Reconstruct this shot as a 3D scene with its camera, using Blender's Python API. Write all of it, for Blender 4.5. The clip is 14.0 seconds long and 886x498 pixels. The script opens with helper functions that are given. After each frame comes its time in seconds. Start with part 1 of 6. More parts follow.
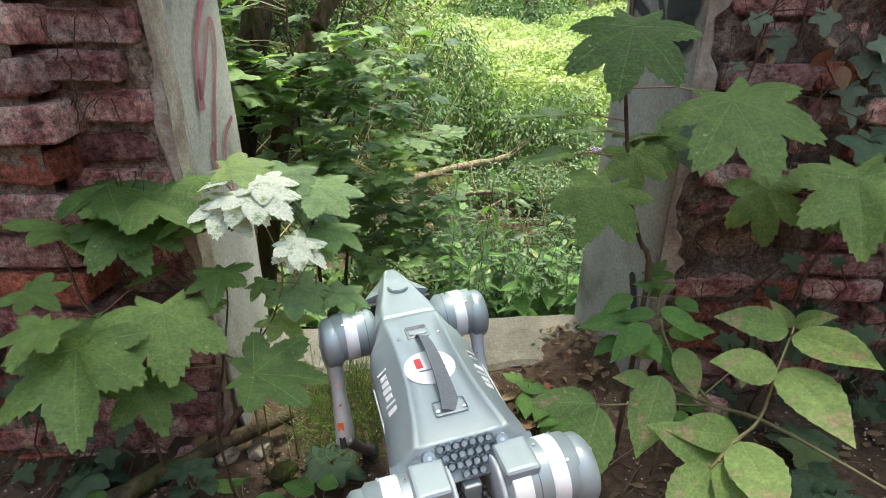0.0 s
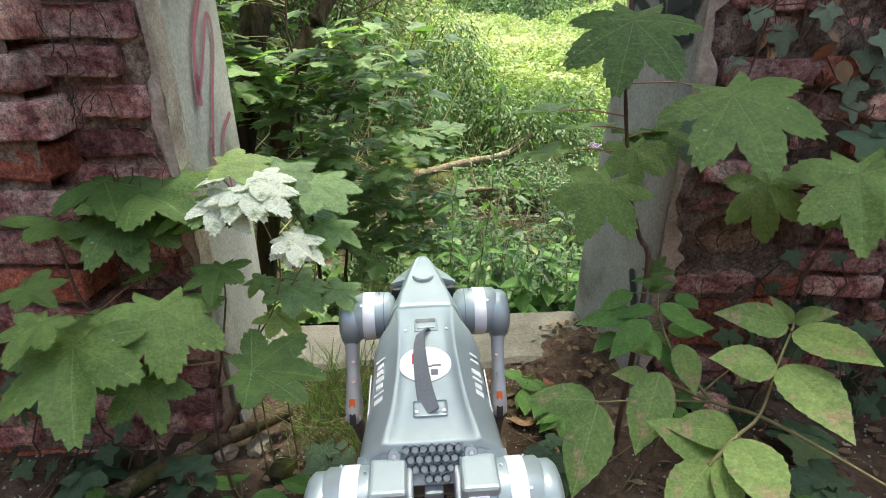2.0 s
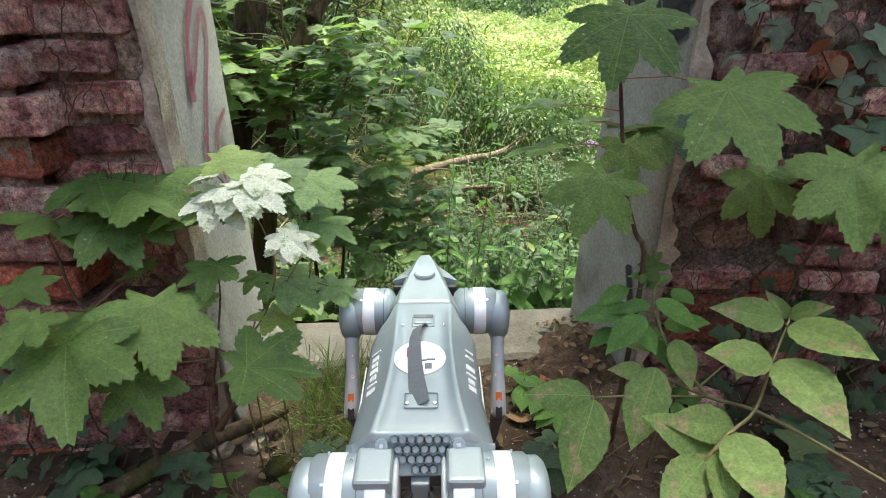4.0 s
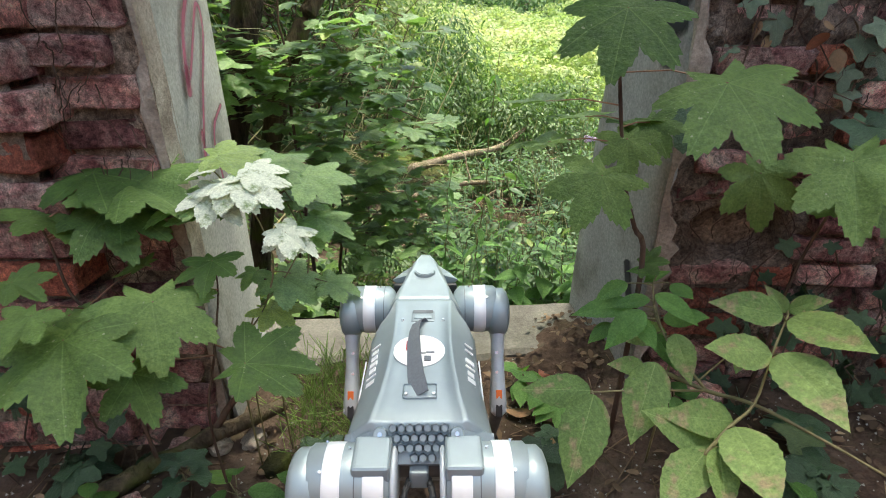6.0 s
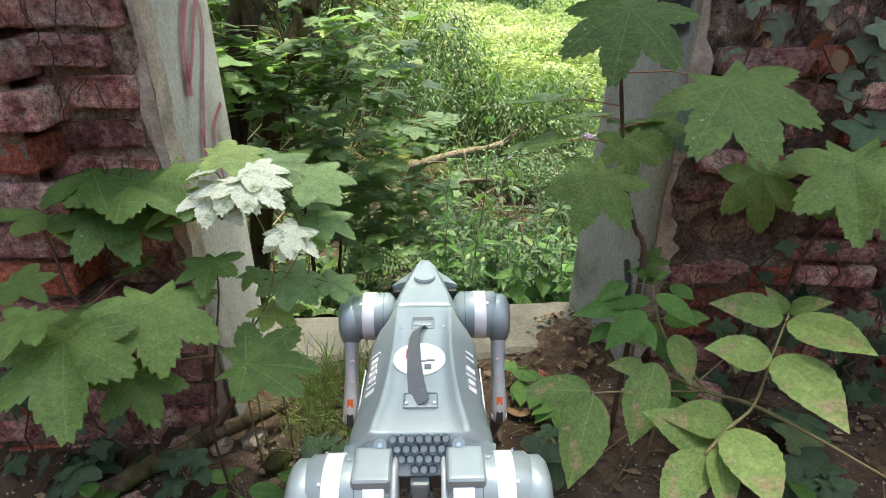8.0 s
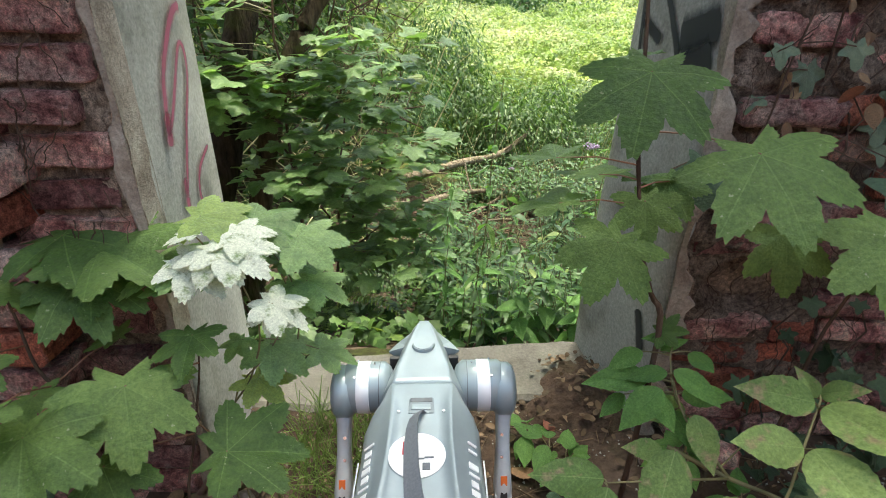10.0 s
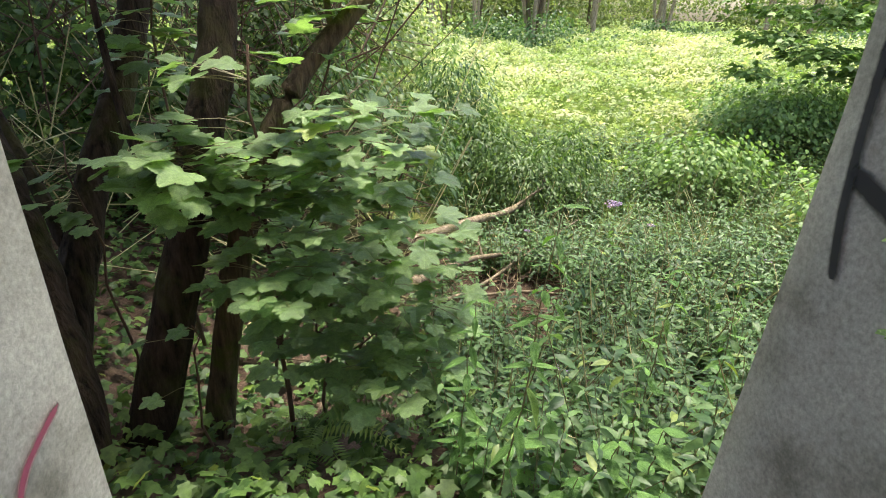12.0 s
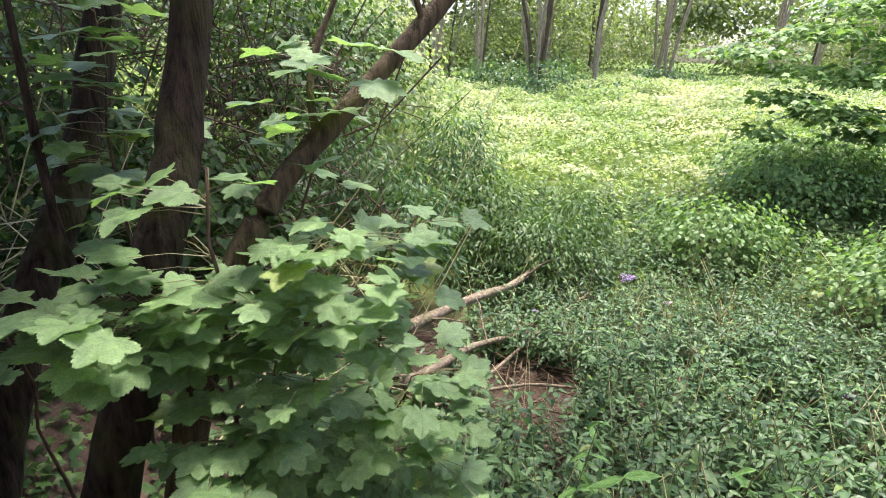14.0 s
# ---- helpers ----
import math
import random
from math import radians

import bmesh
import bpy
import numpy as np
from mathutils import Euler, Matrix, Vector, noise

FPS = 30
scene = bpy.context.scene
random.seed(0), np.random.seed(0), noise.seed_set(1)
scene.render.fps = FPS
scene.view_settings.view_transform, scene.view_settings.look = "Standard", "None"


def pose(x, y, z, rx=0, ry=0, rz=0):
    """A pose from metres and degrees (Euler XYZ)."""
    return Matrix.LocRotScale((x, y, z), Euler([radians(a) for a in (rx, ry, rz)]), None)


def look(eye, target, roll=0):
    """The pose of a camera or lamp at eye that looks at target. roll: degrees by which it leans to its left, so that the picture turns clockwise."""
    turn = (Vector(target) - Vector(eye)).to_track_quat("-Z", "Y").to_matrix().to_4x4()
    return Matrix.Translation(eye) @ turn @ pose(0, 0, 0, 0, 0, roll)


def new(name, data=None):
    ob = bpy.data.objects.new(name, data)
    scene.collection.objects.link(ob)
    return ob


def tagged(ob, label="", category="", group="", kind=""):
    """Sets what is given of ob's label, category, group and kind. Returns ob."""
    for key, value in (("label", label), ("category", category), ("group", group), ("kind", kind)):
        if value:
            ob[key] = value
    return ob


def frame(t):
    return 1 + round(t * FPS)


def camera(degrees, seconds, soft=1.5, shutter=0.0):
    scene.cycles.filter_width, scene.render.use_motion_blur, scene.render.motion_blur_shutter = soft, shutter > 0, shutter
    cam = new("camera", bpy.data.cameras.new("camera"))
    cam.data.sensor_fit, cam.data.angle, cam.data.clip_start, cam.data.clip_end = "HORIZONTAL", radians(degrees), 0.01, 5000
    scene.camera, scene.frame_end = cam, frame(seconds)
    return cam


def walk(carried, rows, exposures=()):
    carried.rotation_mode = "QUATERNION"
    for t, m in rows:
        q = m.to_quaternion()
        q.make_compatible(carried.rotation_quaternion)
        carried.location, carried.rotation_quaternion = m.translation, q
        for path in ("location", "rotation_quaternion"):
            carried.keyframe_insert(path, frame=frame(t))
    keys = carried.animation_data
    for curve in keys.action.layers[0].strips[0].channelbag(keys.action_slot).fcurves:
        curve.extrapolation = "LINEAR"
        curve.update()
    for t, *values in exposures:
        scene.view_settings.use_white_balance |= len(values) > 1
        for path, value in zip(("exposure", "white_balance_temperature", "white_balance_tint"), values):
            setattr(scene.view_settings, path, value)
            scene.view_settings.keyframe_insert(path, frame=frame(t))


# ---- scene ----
cam = camera(79.9, 14.0, 1.0)
EXPO = 1.92
METRES, EYE, TILT, LEAN, TURN = 1.4, 0.97, -25.0, 0.0, 0.0
ROWS = [
    (0.0, 0.0, 0.0, 0.0, 0.0, 0.0, -0.0),
    (0.5, 0.0017, -0.0008, -0.0005, 0.04, -0.1, -0.01),
    (1.0, 0.0022, -0.0006, -0.0018, 0.07, -0.17, 0.01),
    (1.5, 0.0017, 0.0012, -0.0016, 0.07, -0.26, 0.01),
    (2.0, 0.0024, 0.003, -0.0007, 0.05, -0.34, 0.04),
    (2.5, 0.0038, 0.003, -0.0007, 0.05, -0.41, 0.02),
    (3.0, 0.0069, 0.0028, -0.0022, 0.0, -0.44, 0.07),
    (5.5, 0.0031, 0.0079, -0.0047, -0.46, -0.79, 0.38),
    (6.0, 0.0031, 0.0076, -0.0051, -0.51, -0.94, 0.39),
    (6.5, 0.003, 0.0081, -0.0051, -0.54, -1.04, 0.37),
    (7.0, 0.0025, 0.0072, -0.0038, -0.59, -1.14, 0.34),
    (9.5, -0.0009, 0.0238, 0.0323, -0.61, -1.38, 0.14),
    (10.0, 0.0007, 0.0645, 0.0835, -0.64, -1.34, -0.0),
    (10.5, 0.0032, 0.1301, 0.1549, -0.61, -0.99, -0.22),
    (11.0, -0.0147, 0.2235, 0.2196, -0.6, -0.29, -0.51),
    (11.5, -0.039, 0.3427, 0.2809, -0.7, 0.78, -0.8),
    (12.0, -0.0462, 0.4594, 0.3581, -0.75, 1.29, -1.18),
    (12.5, -0.0609, 0.537, 0.4236, -0.8, 1.43, -1.42),
    (13.0, -0.0666, 0.6039, 0.4845, -0.85, 2.02, -1.68),
    (13.5, -0.0629, 0.6633, 0.5568, -0.78, 3.08, -1.8),
    (14.0, -0.0549, 0.7057, 0.6398, -0.75, 4.88, -1.87),
]
walk(cam, [(t, pose(0, 0, EYE, TILT, LEAN, TURN) @ pose(METRES * x, METRES * y, METRES * z, 90 + pitch, roll, yaw)) for t, x, y, z, yaw, pitch, roll in ROWS],
     [(0.0, EXPO, 6900, -1), (10.0, EXPO, 6900, -1), (11.5, EXPO, 6850, 5), (13.0, EXPO, 6700, 14), (14.0, EXPO, 6250, 16)])
SKY, SUN = 0.15, 2.8
# the robot's body from its last stand: seconds, shift x y z, pitch, roll, yaw
ROBOT = [
    (0.0, 0.015, -0.008, 0.0, 0.6, -2.9, 16.5), (0.5, 0.0155, -0.009, -0.001, 0.8, -2.4, 16.4), (1.0, 0.0146, -0.009, -0.002, 1.8, -1.0, 14.6),
    (1.5, 0.006, -0.0075, -0.003, 3.1, -2.4, 7.0), (2.0, 0.004, -0.006, -0.002, 3.7, -1.0, 3.5), (2.5, 0.003, -0.006, -0.002, 3.5, 0.1, 3.8),
    (3.0, 0.003, -0.006, -0.002, 3.5, 0.2, 3.4), (3.2, 0.002, -0.006, -0.002, 3.4, 0.2, 2.4), (4.2, 0.0, -0.002, -0.001, 1.8, 0.2, 0.6), (5.3, -0.002, 0.003, 0.0, 0.3, 0.1, -0.2), (6.0, 0.0, 0.0, 0.0, 0.0, 0.0, 0.0),
    (7.0, -0.001, -0.009, -0.002, -0.4, 0.0, 0.3), (8.2, 0.0, -0.017, -0.003, -0.6, -0.5, 0.2), (9.5, 0.001, -0.023, -0.004, -0.7, -1.0, 0.2), (14.0, 0.001, -0.024, -0.005, -0.8, -1.0, 0.3),
]


# ---- light ----
world = bpy.data.worlds.new("sky")
scene.world = world
world.use_nodes = True
wn = world.node_tree.nodes
sky = wn.new("ShaderNodeTexSky")
sky.sky_type = "NISHITA"
sky.sun_disc = False
SUN_ELEV, SUN_ROT = 74.0, 22.0
sky.sun_elevation, sky.sun_rotation = radians(SUN_ELEV), radians(SUN_ROT)
sky.air_density, sky.dust_density = 1.0, 4.0
world.node_tree.links.new(sky.outputs["Color"], wn["Background"].inputs["Color"])
wn["Background"].inputs["Strength"].default_value = SKY
sun = new("sun", bpy.data.lights.new("sun", "SUN"))
sun.data.energy, sun.data.angle, sun.data.color = SUN, radians(14), (1.0, 0.95, 0.86)
sd = Vector((math.sin(radians(SUN_ROT)) * math.cos(radians(SUN_ELEV)), math.cos(radians(SUN_ROT)) * math.cos(radians(SUN_ELEV)), math.sin(radians(SUN_ELEV))))
sun.matrix_world = look(sd * 30, (0, 0, 0))


# ---- materials ----
def base_mat(name):
    m = bpy.data.materials.new(name)
    m.use_nodes = True
    return m, m.node_tree.nodes, m.node_tree.links, m.node_tree.nodes["Principled BSDF"]


def noise_node(n, l, scale, detail=4.0, rough=0.55, coords="Object", dist=0.0):
    tc = n.new("ShaderNodeTexCoord")
    t = n.new("ShaderNodeTexNoise")
    t.inputs["Scale"].default_value, t.inputs["Detail"].default_value = scale, detail
    t.inputs["Roughness"].default_value, t.inputs["Distortion"].default_value = rough, dist
    l.new(tc.outputs[coords], t.inputs["Vector"])
    return t


def ramp(n, l, src, stops):
    r = n.new("ShaderNodeValToRGB")
    e = r.color_ramp.elements
    e[0].position, e[0].color = stops[0][0], (*stops[0][1], 1)
    e[1].position, e[1].color = stops[-1][0], (*stops[-1][1], 1)
    for p, c in stops[1:-1]:
        k = e.new(p)
        k.color = (*c, 1)
    l.new(src, r.inputs["Fac"])
    return r


def mix(n, l, fac, a, b, mode="MIX"):
    m = n.new("ShaderNodeMix")
    m.data_type, m.blend_type = "RGBA", mode
    for sock, v in ((m.inputs[0], fac), (m.inputs[6], a), (m.inputs[7], b)):
        if hasattr(v, "is_linked"):
            l.new(v, sock)
        elif isinstance(v, tuple):
            sock.default_value = (*v, 1)
        else:
            sock.default_value = v
    return m.outputs[2]


def bump(n, l, src, bsdf, strength, distance=0.01):
    b = n.new("ShaderNodeBump")
    b.inputs["Strength"].default_value, b.inputs["Distance"].default_value = strength, distance
    l.new(src, b.inputs["Height"])
    l.new(b.outputs["Normal"], bsdf.inputs["Normal"])


def rock_mat(name, stops, fine, coarse, rough=0.92, relief=0.6, vary=0.35, moss=0.0, coords="Object", depth=0.006):
    """Mineral surface: coarse colour patches, fine grain, relief, and a tone of its own for each piece."""
    m, n, l, b = base_mat(name)
    a = noise_node(n, l, coarse, 5, 0.6, coords)
    f = noise_node(n, l, fine, 6, 0.7, coords)
    if vary:
        oi0 = n.new("ShaderNodeObjectInfo")
        sh = n.new("ShaderNodeVectorMath")
        sh.operation = "MULTIPLY_ADD"
        sh.inputs[1].default_value = (7.0, 5.0, 9.0)
        l.new(oi0.outputs["Random"], sh.inputs[0])
        l.new(a.inputs["Vector"].links[0].from_socket, sh.inputs[2])
        l.new(sh.outputs[0], a.inputs["Vector"])
        l.new(sh.outputs[0], f.inputs["Vector"])
    col = ramp(n, l, a.outputs["Fac"], stops).outputs["Color"]
    grain = ramp(n, l, f.outputs["Fac"], [(0.25, (0.45, 0.45, 0.45)), (0.75, (1.35, 1.32, 1.3))])
    col = mix(n, l, 0.8, col, grain.outputs["Color"], "MULTIPLY")
    if vary:
        oi = n.new("ShaderNodeObjectInfo")
        tone = ramp(n, l, oi.outputs["Random"], [(0.0, (1 - vary,) * 3), (0.6, (1.0, 0.97, 0.97)), (1.0, (1 + vary, 1 + vary * 0.5, 1 + vary * 0.45))])
        col = mix(n, l, 1.0, col, tone.outputs["Color"], "MULTIPLY")
    if moss:
        g = noise_node(n, l, 9.0, 6, 0.65, "Object", 0.6)
        mask = ramp(n, l, g.outputs["Fac"], [(0.52, (0, 0, 0)), (0.68, (moss, moss, moss))])
        col = mix(n, l, mask.outputs["Color"], col, (0.055, 0.075, 0.02))
    l.new(col, b.inputs["Base Color"])
    b.inputs["Roughness"].default_value = rough
    b.inputs["Specular IOR Level"].default_value = 0.15
    h = n.new("ShaderNodeMath")
    h.operation = "ADD"
    l.new(a.outputs["Fac"], h.inputs[0])
    l.new(f.outputs["Fac"], h.inputs[1])
    bump(n, l, h.outputs[0], b, relief, depth)
    return m


def brick_mat(name, stops, lime, pits=0.55):
    """Old brick: blotches, sandy grain, lime bloom and eroded pits, each brick with a tone of its own."""
    m, n, l, b = base_mat(name)
    tc, oi, sh = n.new("ShaderNodeTexCoord"), n.new("ShaderNodeObjectInfo"), n.new("ShaderNodeVectorMath")
    sh.operation = "MULTIPLY_ADD"
    sh.inputs[1].default_value = (7.0, 5.0, 9.0)
    l.new(oi.outputs["Random"], sh.inputs[0])
    l.new(tc.outputs["Object"], sh.inputs[2])

    def layer(scale, detail, rough, dist=0.0):
        t = n.new("ShaderNodeTexNoise")
        t.inputs["Scale"].default_value, t.inputs["Detail"].default_value = scale, detail
        t.inputs["Roughness"].default_value, t.inputs["Distortion"].default_value = rough, dist
        l.new(sh.outputs[0], t.inputs["Vector"])
        return t.outputs["Fac"]

    big, mid, grit, bloom = layer(16, 5, 0.6, 0.4), layer(95, 8, 0.75), layer(430, 3, 0.7), layer(11, 7, 0.7, 0.8)
    col = ramp(n, l, big, stops).outputs["Color"]
    lm = ramp(n, l, bloom, [(0.53, (0, 0, 0)), (0.64, (lime,) * 3)])
    col = mix(n, l, lm.outputs["Color"], col, (0.5, 0.44, 0.37))
    col = mix(n, l, 1.0, col, ramp(n, l, mid, [(0.36, (0.34, 0.3, 0.3)), (0.5, (0.95, 0.95, 0.95)), (0.64, (1.6, 1.55, 1.5))]).outputs["Color"], "MULTIPLY")
    col = mix(n, l, 1.0, col, ramp(n, l, grit, [(0.34, (0.6, 0.58, 0.58)), (0.66, (1.45, 1.43, 1.4))]).outputs["Color"], "MULTIPLY")
    tone = ramp(n, l, oi.outputs["Random"], [(0.0, (0.6, 0.56, 0.58)), (0.55, (1.0, 0.98, 0.98)), (1.0, (1.35, 1.22, 1.15))])
    col = mix(n, l, 1.0, col, tone.outputs["Color"], "MULTIPLY")
    l.new(col, b.inputs["Base Color"])
    b.inputs["Roughness"].default_value = 0.95
    b.inputs["Specular IOR Level"].default_value = 0.2
    h = n.new("ShaderNodeMath")
    h.operation = "MULTIPLY_ADD"
    h.inputs[1].default_value = pits
    l.new(grit, h.inputs[0])
    l.new(mid, h.inputs[2])
    h2 = n.new("ShaderNodeMath")
    l.new(h.outputs[0], h2.inputs[0])
    l.new(big, h2.inputs[1])
    bump(n, l, h2.outputs[0], b, 1.0, 0.016)
    return m


def vein_mask(n, l, angles, width, side_ribs=True):
    """Ribs that run out from the stalk's end at these degrees, on both halves of a blade."""
    tc = n.new("ShaderNodeTexCoord")
    sep = n.new("ShaderNodeSeparateXYZ")
    l.new(tc.outputs["Object"], sep.inputs["Vector"])

    def op(kind, a, b=None, c=None):
        m = n.new("ShaderNodeMath")
        m.operation = kind
        for i, v in enumerate((a, b, c)):
            if v is None:
                continue
            if isinstance(v, (int, float)):
                m.inputs[i].default_value = v
            else:
                l.new(v, m.inputs[i])
        return m.outputs[0]

    x, y = op("ABSOLUTE", sep.outputs["X"]), sep.outputs["Y"]
    total = None
    for a in angles:
        ca, sa = math.cos(radians(a)), math.sin(radians(a))
        off = op("ABSOLUTE", op("SUBTRACT", op("MULTIPLY", x, ca), op("MULTIPLY", y, sa)))
        run = op("ADD", op("MULTIPLY", x, sa), op("MULTIPLY", y, ca))
        rib = op("MULTIPLY", op("LESS_THAN", off, width), op("GREATER_THAN", run, 0.0))
        if not side_ribs:
            total = rib if total is None else op("MAXIMUM", total, rib)
            continue
        side = op("SINE", op("MULTIPLY", op("SUBTRACT", run, op("MULTIPLY", off, 0.9)), 42.0))
        side = op("MULTIPLY", op("GREATER_THAN", side, 0.93), op("MULTIPLY", op("LESS_THAN", off, 0.24), op("GREATER_THAN", run, 0.05)))
        one = op("MAXIMUM", rib, op("MULTIPLY", side, 0.3))
        total = one if total is None else op("MAXIMUM", total, one)
    return total


def leaf_mat(name, dark, light, gloss=0.5, glow=0.35, yellow=(0.2, 0.24, 0.03), per="Object", spots=0.0, white=0.0, veins=(), shine=0.35, tips=0.0, patch=None):
    """Leaf: a tone of its own for each leaf, blotches, ribs, light that passes through."""
    m, n, l, b = base_mat(name)
    if per == "Object":
        src = n.new("ShaderNodeObjectInfo").outputs["Random"]
    else:
        src = n.new("ShaderNodeNewGeometry").outputs["Random Per Island"]
    col = ramp(n, l, src, [(0.0, dark), (0.75, light), (0.96, light), (1.0, yellow)]).outputs["Color"]
    blot = noise_node(n, l, 3.5 if per == "Object" else 6.0, 5, 0.65, "Object")
    tone = ramp(n, l, blot.outputs["Fac"], [(0.3, (0.68, 0.72, 0.66)), (0.7, (1.25, 1.2, 1.1))])
    col = mix(n, l, 1.0, col, tone.outputs["Color"], "MULTIPLY")
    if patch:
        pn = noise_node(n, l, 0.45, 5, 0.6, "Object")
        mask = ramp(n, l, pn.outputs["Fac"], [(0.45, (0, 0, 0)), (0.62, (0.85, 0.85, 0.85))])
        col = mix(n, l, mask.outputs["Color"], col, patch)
    if veins:
        vm = n.new("ShaderNodeMath")
        vm.operation = "MULTIPLY"
        vm.inputs[1].default_value = 0.36
        l.new(vein_mask(n, l, veins, 0.007, len(veins) == 1), vm.inputs[0])
        col = mix(n, l, vm.outputs[0], col, tuple(min(1, c * 1.25 + 0.01) for c in light))
    if spots:
        sp = noise_node(n, l, 16.0, 2, 0.5, "Object")
        mask = ramp(n, l, sp.outputs["Fac"], [(0.7, (0, 0, 0)), (0.73, (spots,) * 3)])
        col = mix(n, l, mask.outputs["Color"], col, (0.42, 0.45, 0.33))
    if tips:
        sp = noise_node(n, l, 2.4, 4, 0.6, "Object")
        mask = ramp(n, l, sp.outputs["Fac"], [(0.52, (0, 0, 0)), (0.62, (tips,) * 3)])
        col = mix(n, l, mask.outputs["Color"], col, (0.3, 0.22, 0.14))
    if white:
        sp = noise_node(n, l, 2.2, 6, 0.65, "Object")
        mask = ramp(n, l, sp.outputs["Fac"], [(0.36, (0.05, 0.05, 0.05)), (0.46, (white,) * 3)])
        col = mix(n, l, mask.outputs["Color"], col, (0.66, 0.69, 0.62))
    speck = ramp(n, l, noise_node(n, l, 24.0, 5, 0.7, "Object").outputs["Fac"], [(0.35, (0.74, 0.76, 0.72)), (0.65, (1.2, 1.18, 1.16))])
    col = mix(n, l, 1.0, col, speck.outputs["Color"], "MULTIPLY")
    l.new(col, b.inputs["Base Color"])
    b.inputs["Roughness"].default_value = gloss
    b.inputs["Specular IOR Level"].default_value = shine
    fine = noise_node(n, l, 14.0, 4, 0.65, "Object")
    bump(n, l, fine.outputs["Fac"], b, 0.6, 0.008)
    tr = n.new("ShaderNodeBsdfTranslucent")
    warm = mix(n, l, 1.0, col, (1.3, 1.4, 0.75), "MULTIPLY")
    l.new(warm, tr.inputs["Color"])
    ms = n.new("ShaderNodeMixShader")
    ms.inputs["Fac"].default_value = glow
    l.new(b.outputs["BSDF"], ms.inputs[1])
    l.new(tr.outputs["BSDF"], ms.inputs[2])
    l.new(ms.outputs["Shader"], n["Material Output"].inputs["Surface"])
    return m


def plain_mat(name, color, rough=0.5, metal=0.0, grain=0.12, scale=60.0, relief=0.05):
    m, n, l, b = base_mat(name)
    a = noise_node(n, l, scale, 4, 0.6)
    lo, hi = tuple(c * (1 - grain) for c in color), tuple(min(1, c * (1 + grain)) for c in color)
    l.new(ramp(n, l, a.outputs["Fac"], [(0.3, lo), (0.7, hi)]).outputs["Color"], b.inputs["Base Color"])
    r = n.new("ShaderNodeMapRange")
    r.inputs[3].default_value, r.inputs[4].default_value = max(0.02, rough - 0.1), min(1, rough + 0.1)
    w = noise_node(n, l, scale * 0.15, 3, 0.6)
    l.new(w.outputs["Fac"], r.inputs[0])
    l.new(r.outputs[0], b.inputs["Roughness"])
    b.inputs["Metallic"].default_value = metal
    if relief:
        bump(n, l, a.outputs["Fac"], b, relief, 0.001)
    return m


def bark_mat(name, dark, light, moss=0.0):
    m, n, l, b = base_mat(name)
    tc = n.new("ShaderNodeTexCoord")
    mp = n.new("ShaderNodeMapping")
    mp.inputs["Scale"].default_value = (34, 34, 6)
    l.new(tc.outputs["Object"], mp.inputs["Vector"])
    t = n.new("ShaderNodeTexNoise")
    t.inputs["Scale"].default_value, t.inputs["Detail"].default_value, t.inputs["Roughness"].default_value = 1.0, 6, 0.65
    l.new(mp.outputs["Vector"], t.inputs["Vector"])
    col = ramp(n, l, t.outputs["Fac"], [(0.32, dark), (0.68, light)]).outputs["Color"]
    if moss:
        g = noise_node(n, l, 5.0, 5, 0.6)
        mask = ramp(n, l, g.outputs["Fac"], [(0.5, (0, 0, 0)), (0.64, (moss,) * 3)])
        col = mix(n, l, mask.outputs["Color"], col, (0.07, 0.09, 0.015))
    l.new(col, b.inputs["Base Color"])
    b.inputs["Roughness"].default_value = 0.9
    b.inputs["Specular IOR Level"].default_value = 0.12
    bump(n, l, t.outputs["Fac"], b, 1.0, 0.03)
    return m


M_BRICK = brick_mat("brick", [(0.34, (0.17, 0.068, 0.07)), (0.45, (0.43, 0.22, 0.205)), (0.55, (0.58, 0.37, 0.33)), (0.66, (0.7, 0.57, 0.49))], 0.6)
M_RED = brick_mat("red_brick", [(0.3, (0.3, 0.09, 0.06)), (0.7, (0.55, 0.22, 0.15))], 0.2)
M_MORTAR = brick_mat("mortar", [(0.32, (0.14, 0.11, 0.08)), (0.5, (0.36, 0.3, 0.23)), (0.68, (0.56, 0.49, 0.39))], 0.35, 0.8)
M_PLASTER = rock_mat("plaster", [(0.28, (0.17, 0.166, 0.14)), (0.45, (0.3, 0.297, 0.265)), (0.7, (0.37, 0.37, 0.335))], 120, 5.5, 0.8, 0.25, 0.0, 0.0)
M_RENDERCOAT = rock_mat("coarse_plaster", [(0.3, (0.22, 0.18, 0.145)), (0.5, (0.36, 0.31, 0.255)), (0.7, (0.5, 0.45, 0.38))], 160, 14, 0.95, 1.0, 0.0, 0.12)
M_SLAB = rock_mat("slab", [(0.3, (0.1, 0.094, 0.08)), (0.7, (0.21, 0.198, 0.172))], 130, 7, 0.9, 0.4, 0.0, 0.2)
GRASSY = (0.1, 0.15, 0.025)
M_SOIL = rock_mat("soil", [(0.25, (0.03, 0.02, 0.015)), (0.5, (0.09, 0.06, 0.044)), (0.75, (0.18, 0.13, 0.1))], 45, 4, 0.97, 1.0, 0.0, 0.25, depth=0.02)
PALM = (0, 46, 94)
M_LEAF = leaf_mat("sycamore_leaf", (0.065, 0.125, 0.033), (0.145, 0.235, 0.072), 0.48, 0.35, (0.2, 0.26, 0.04), "Object", 0.5, 0.0, PALM)
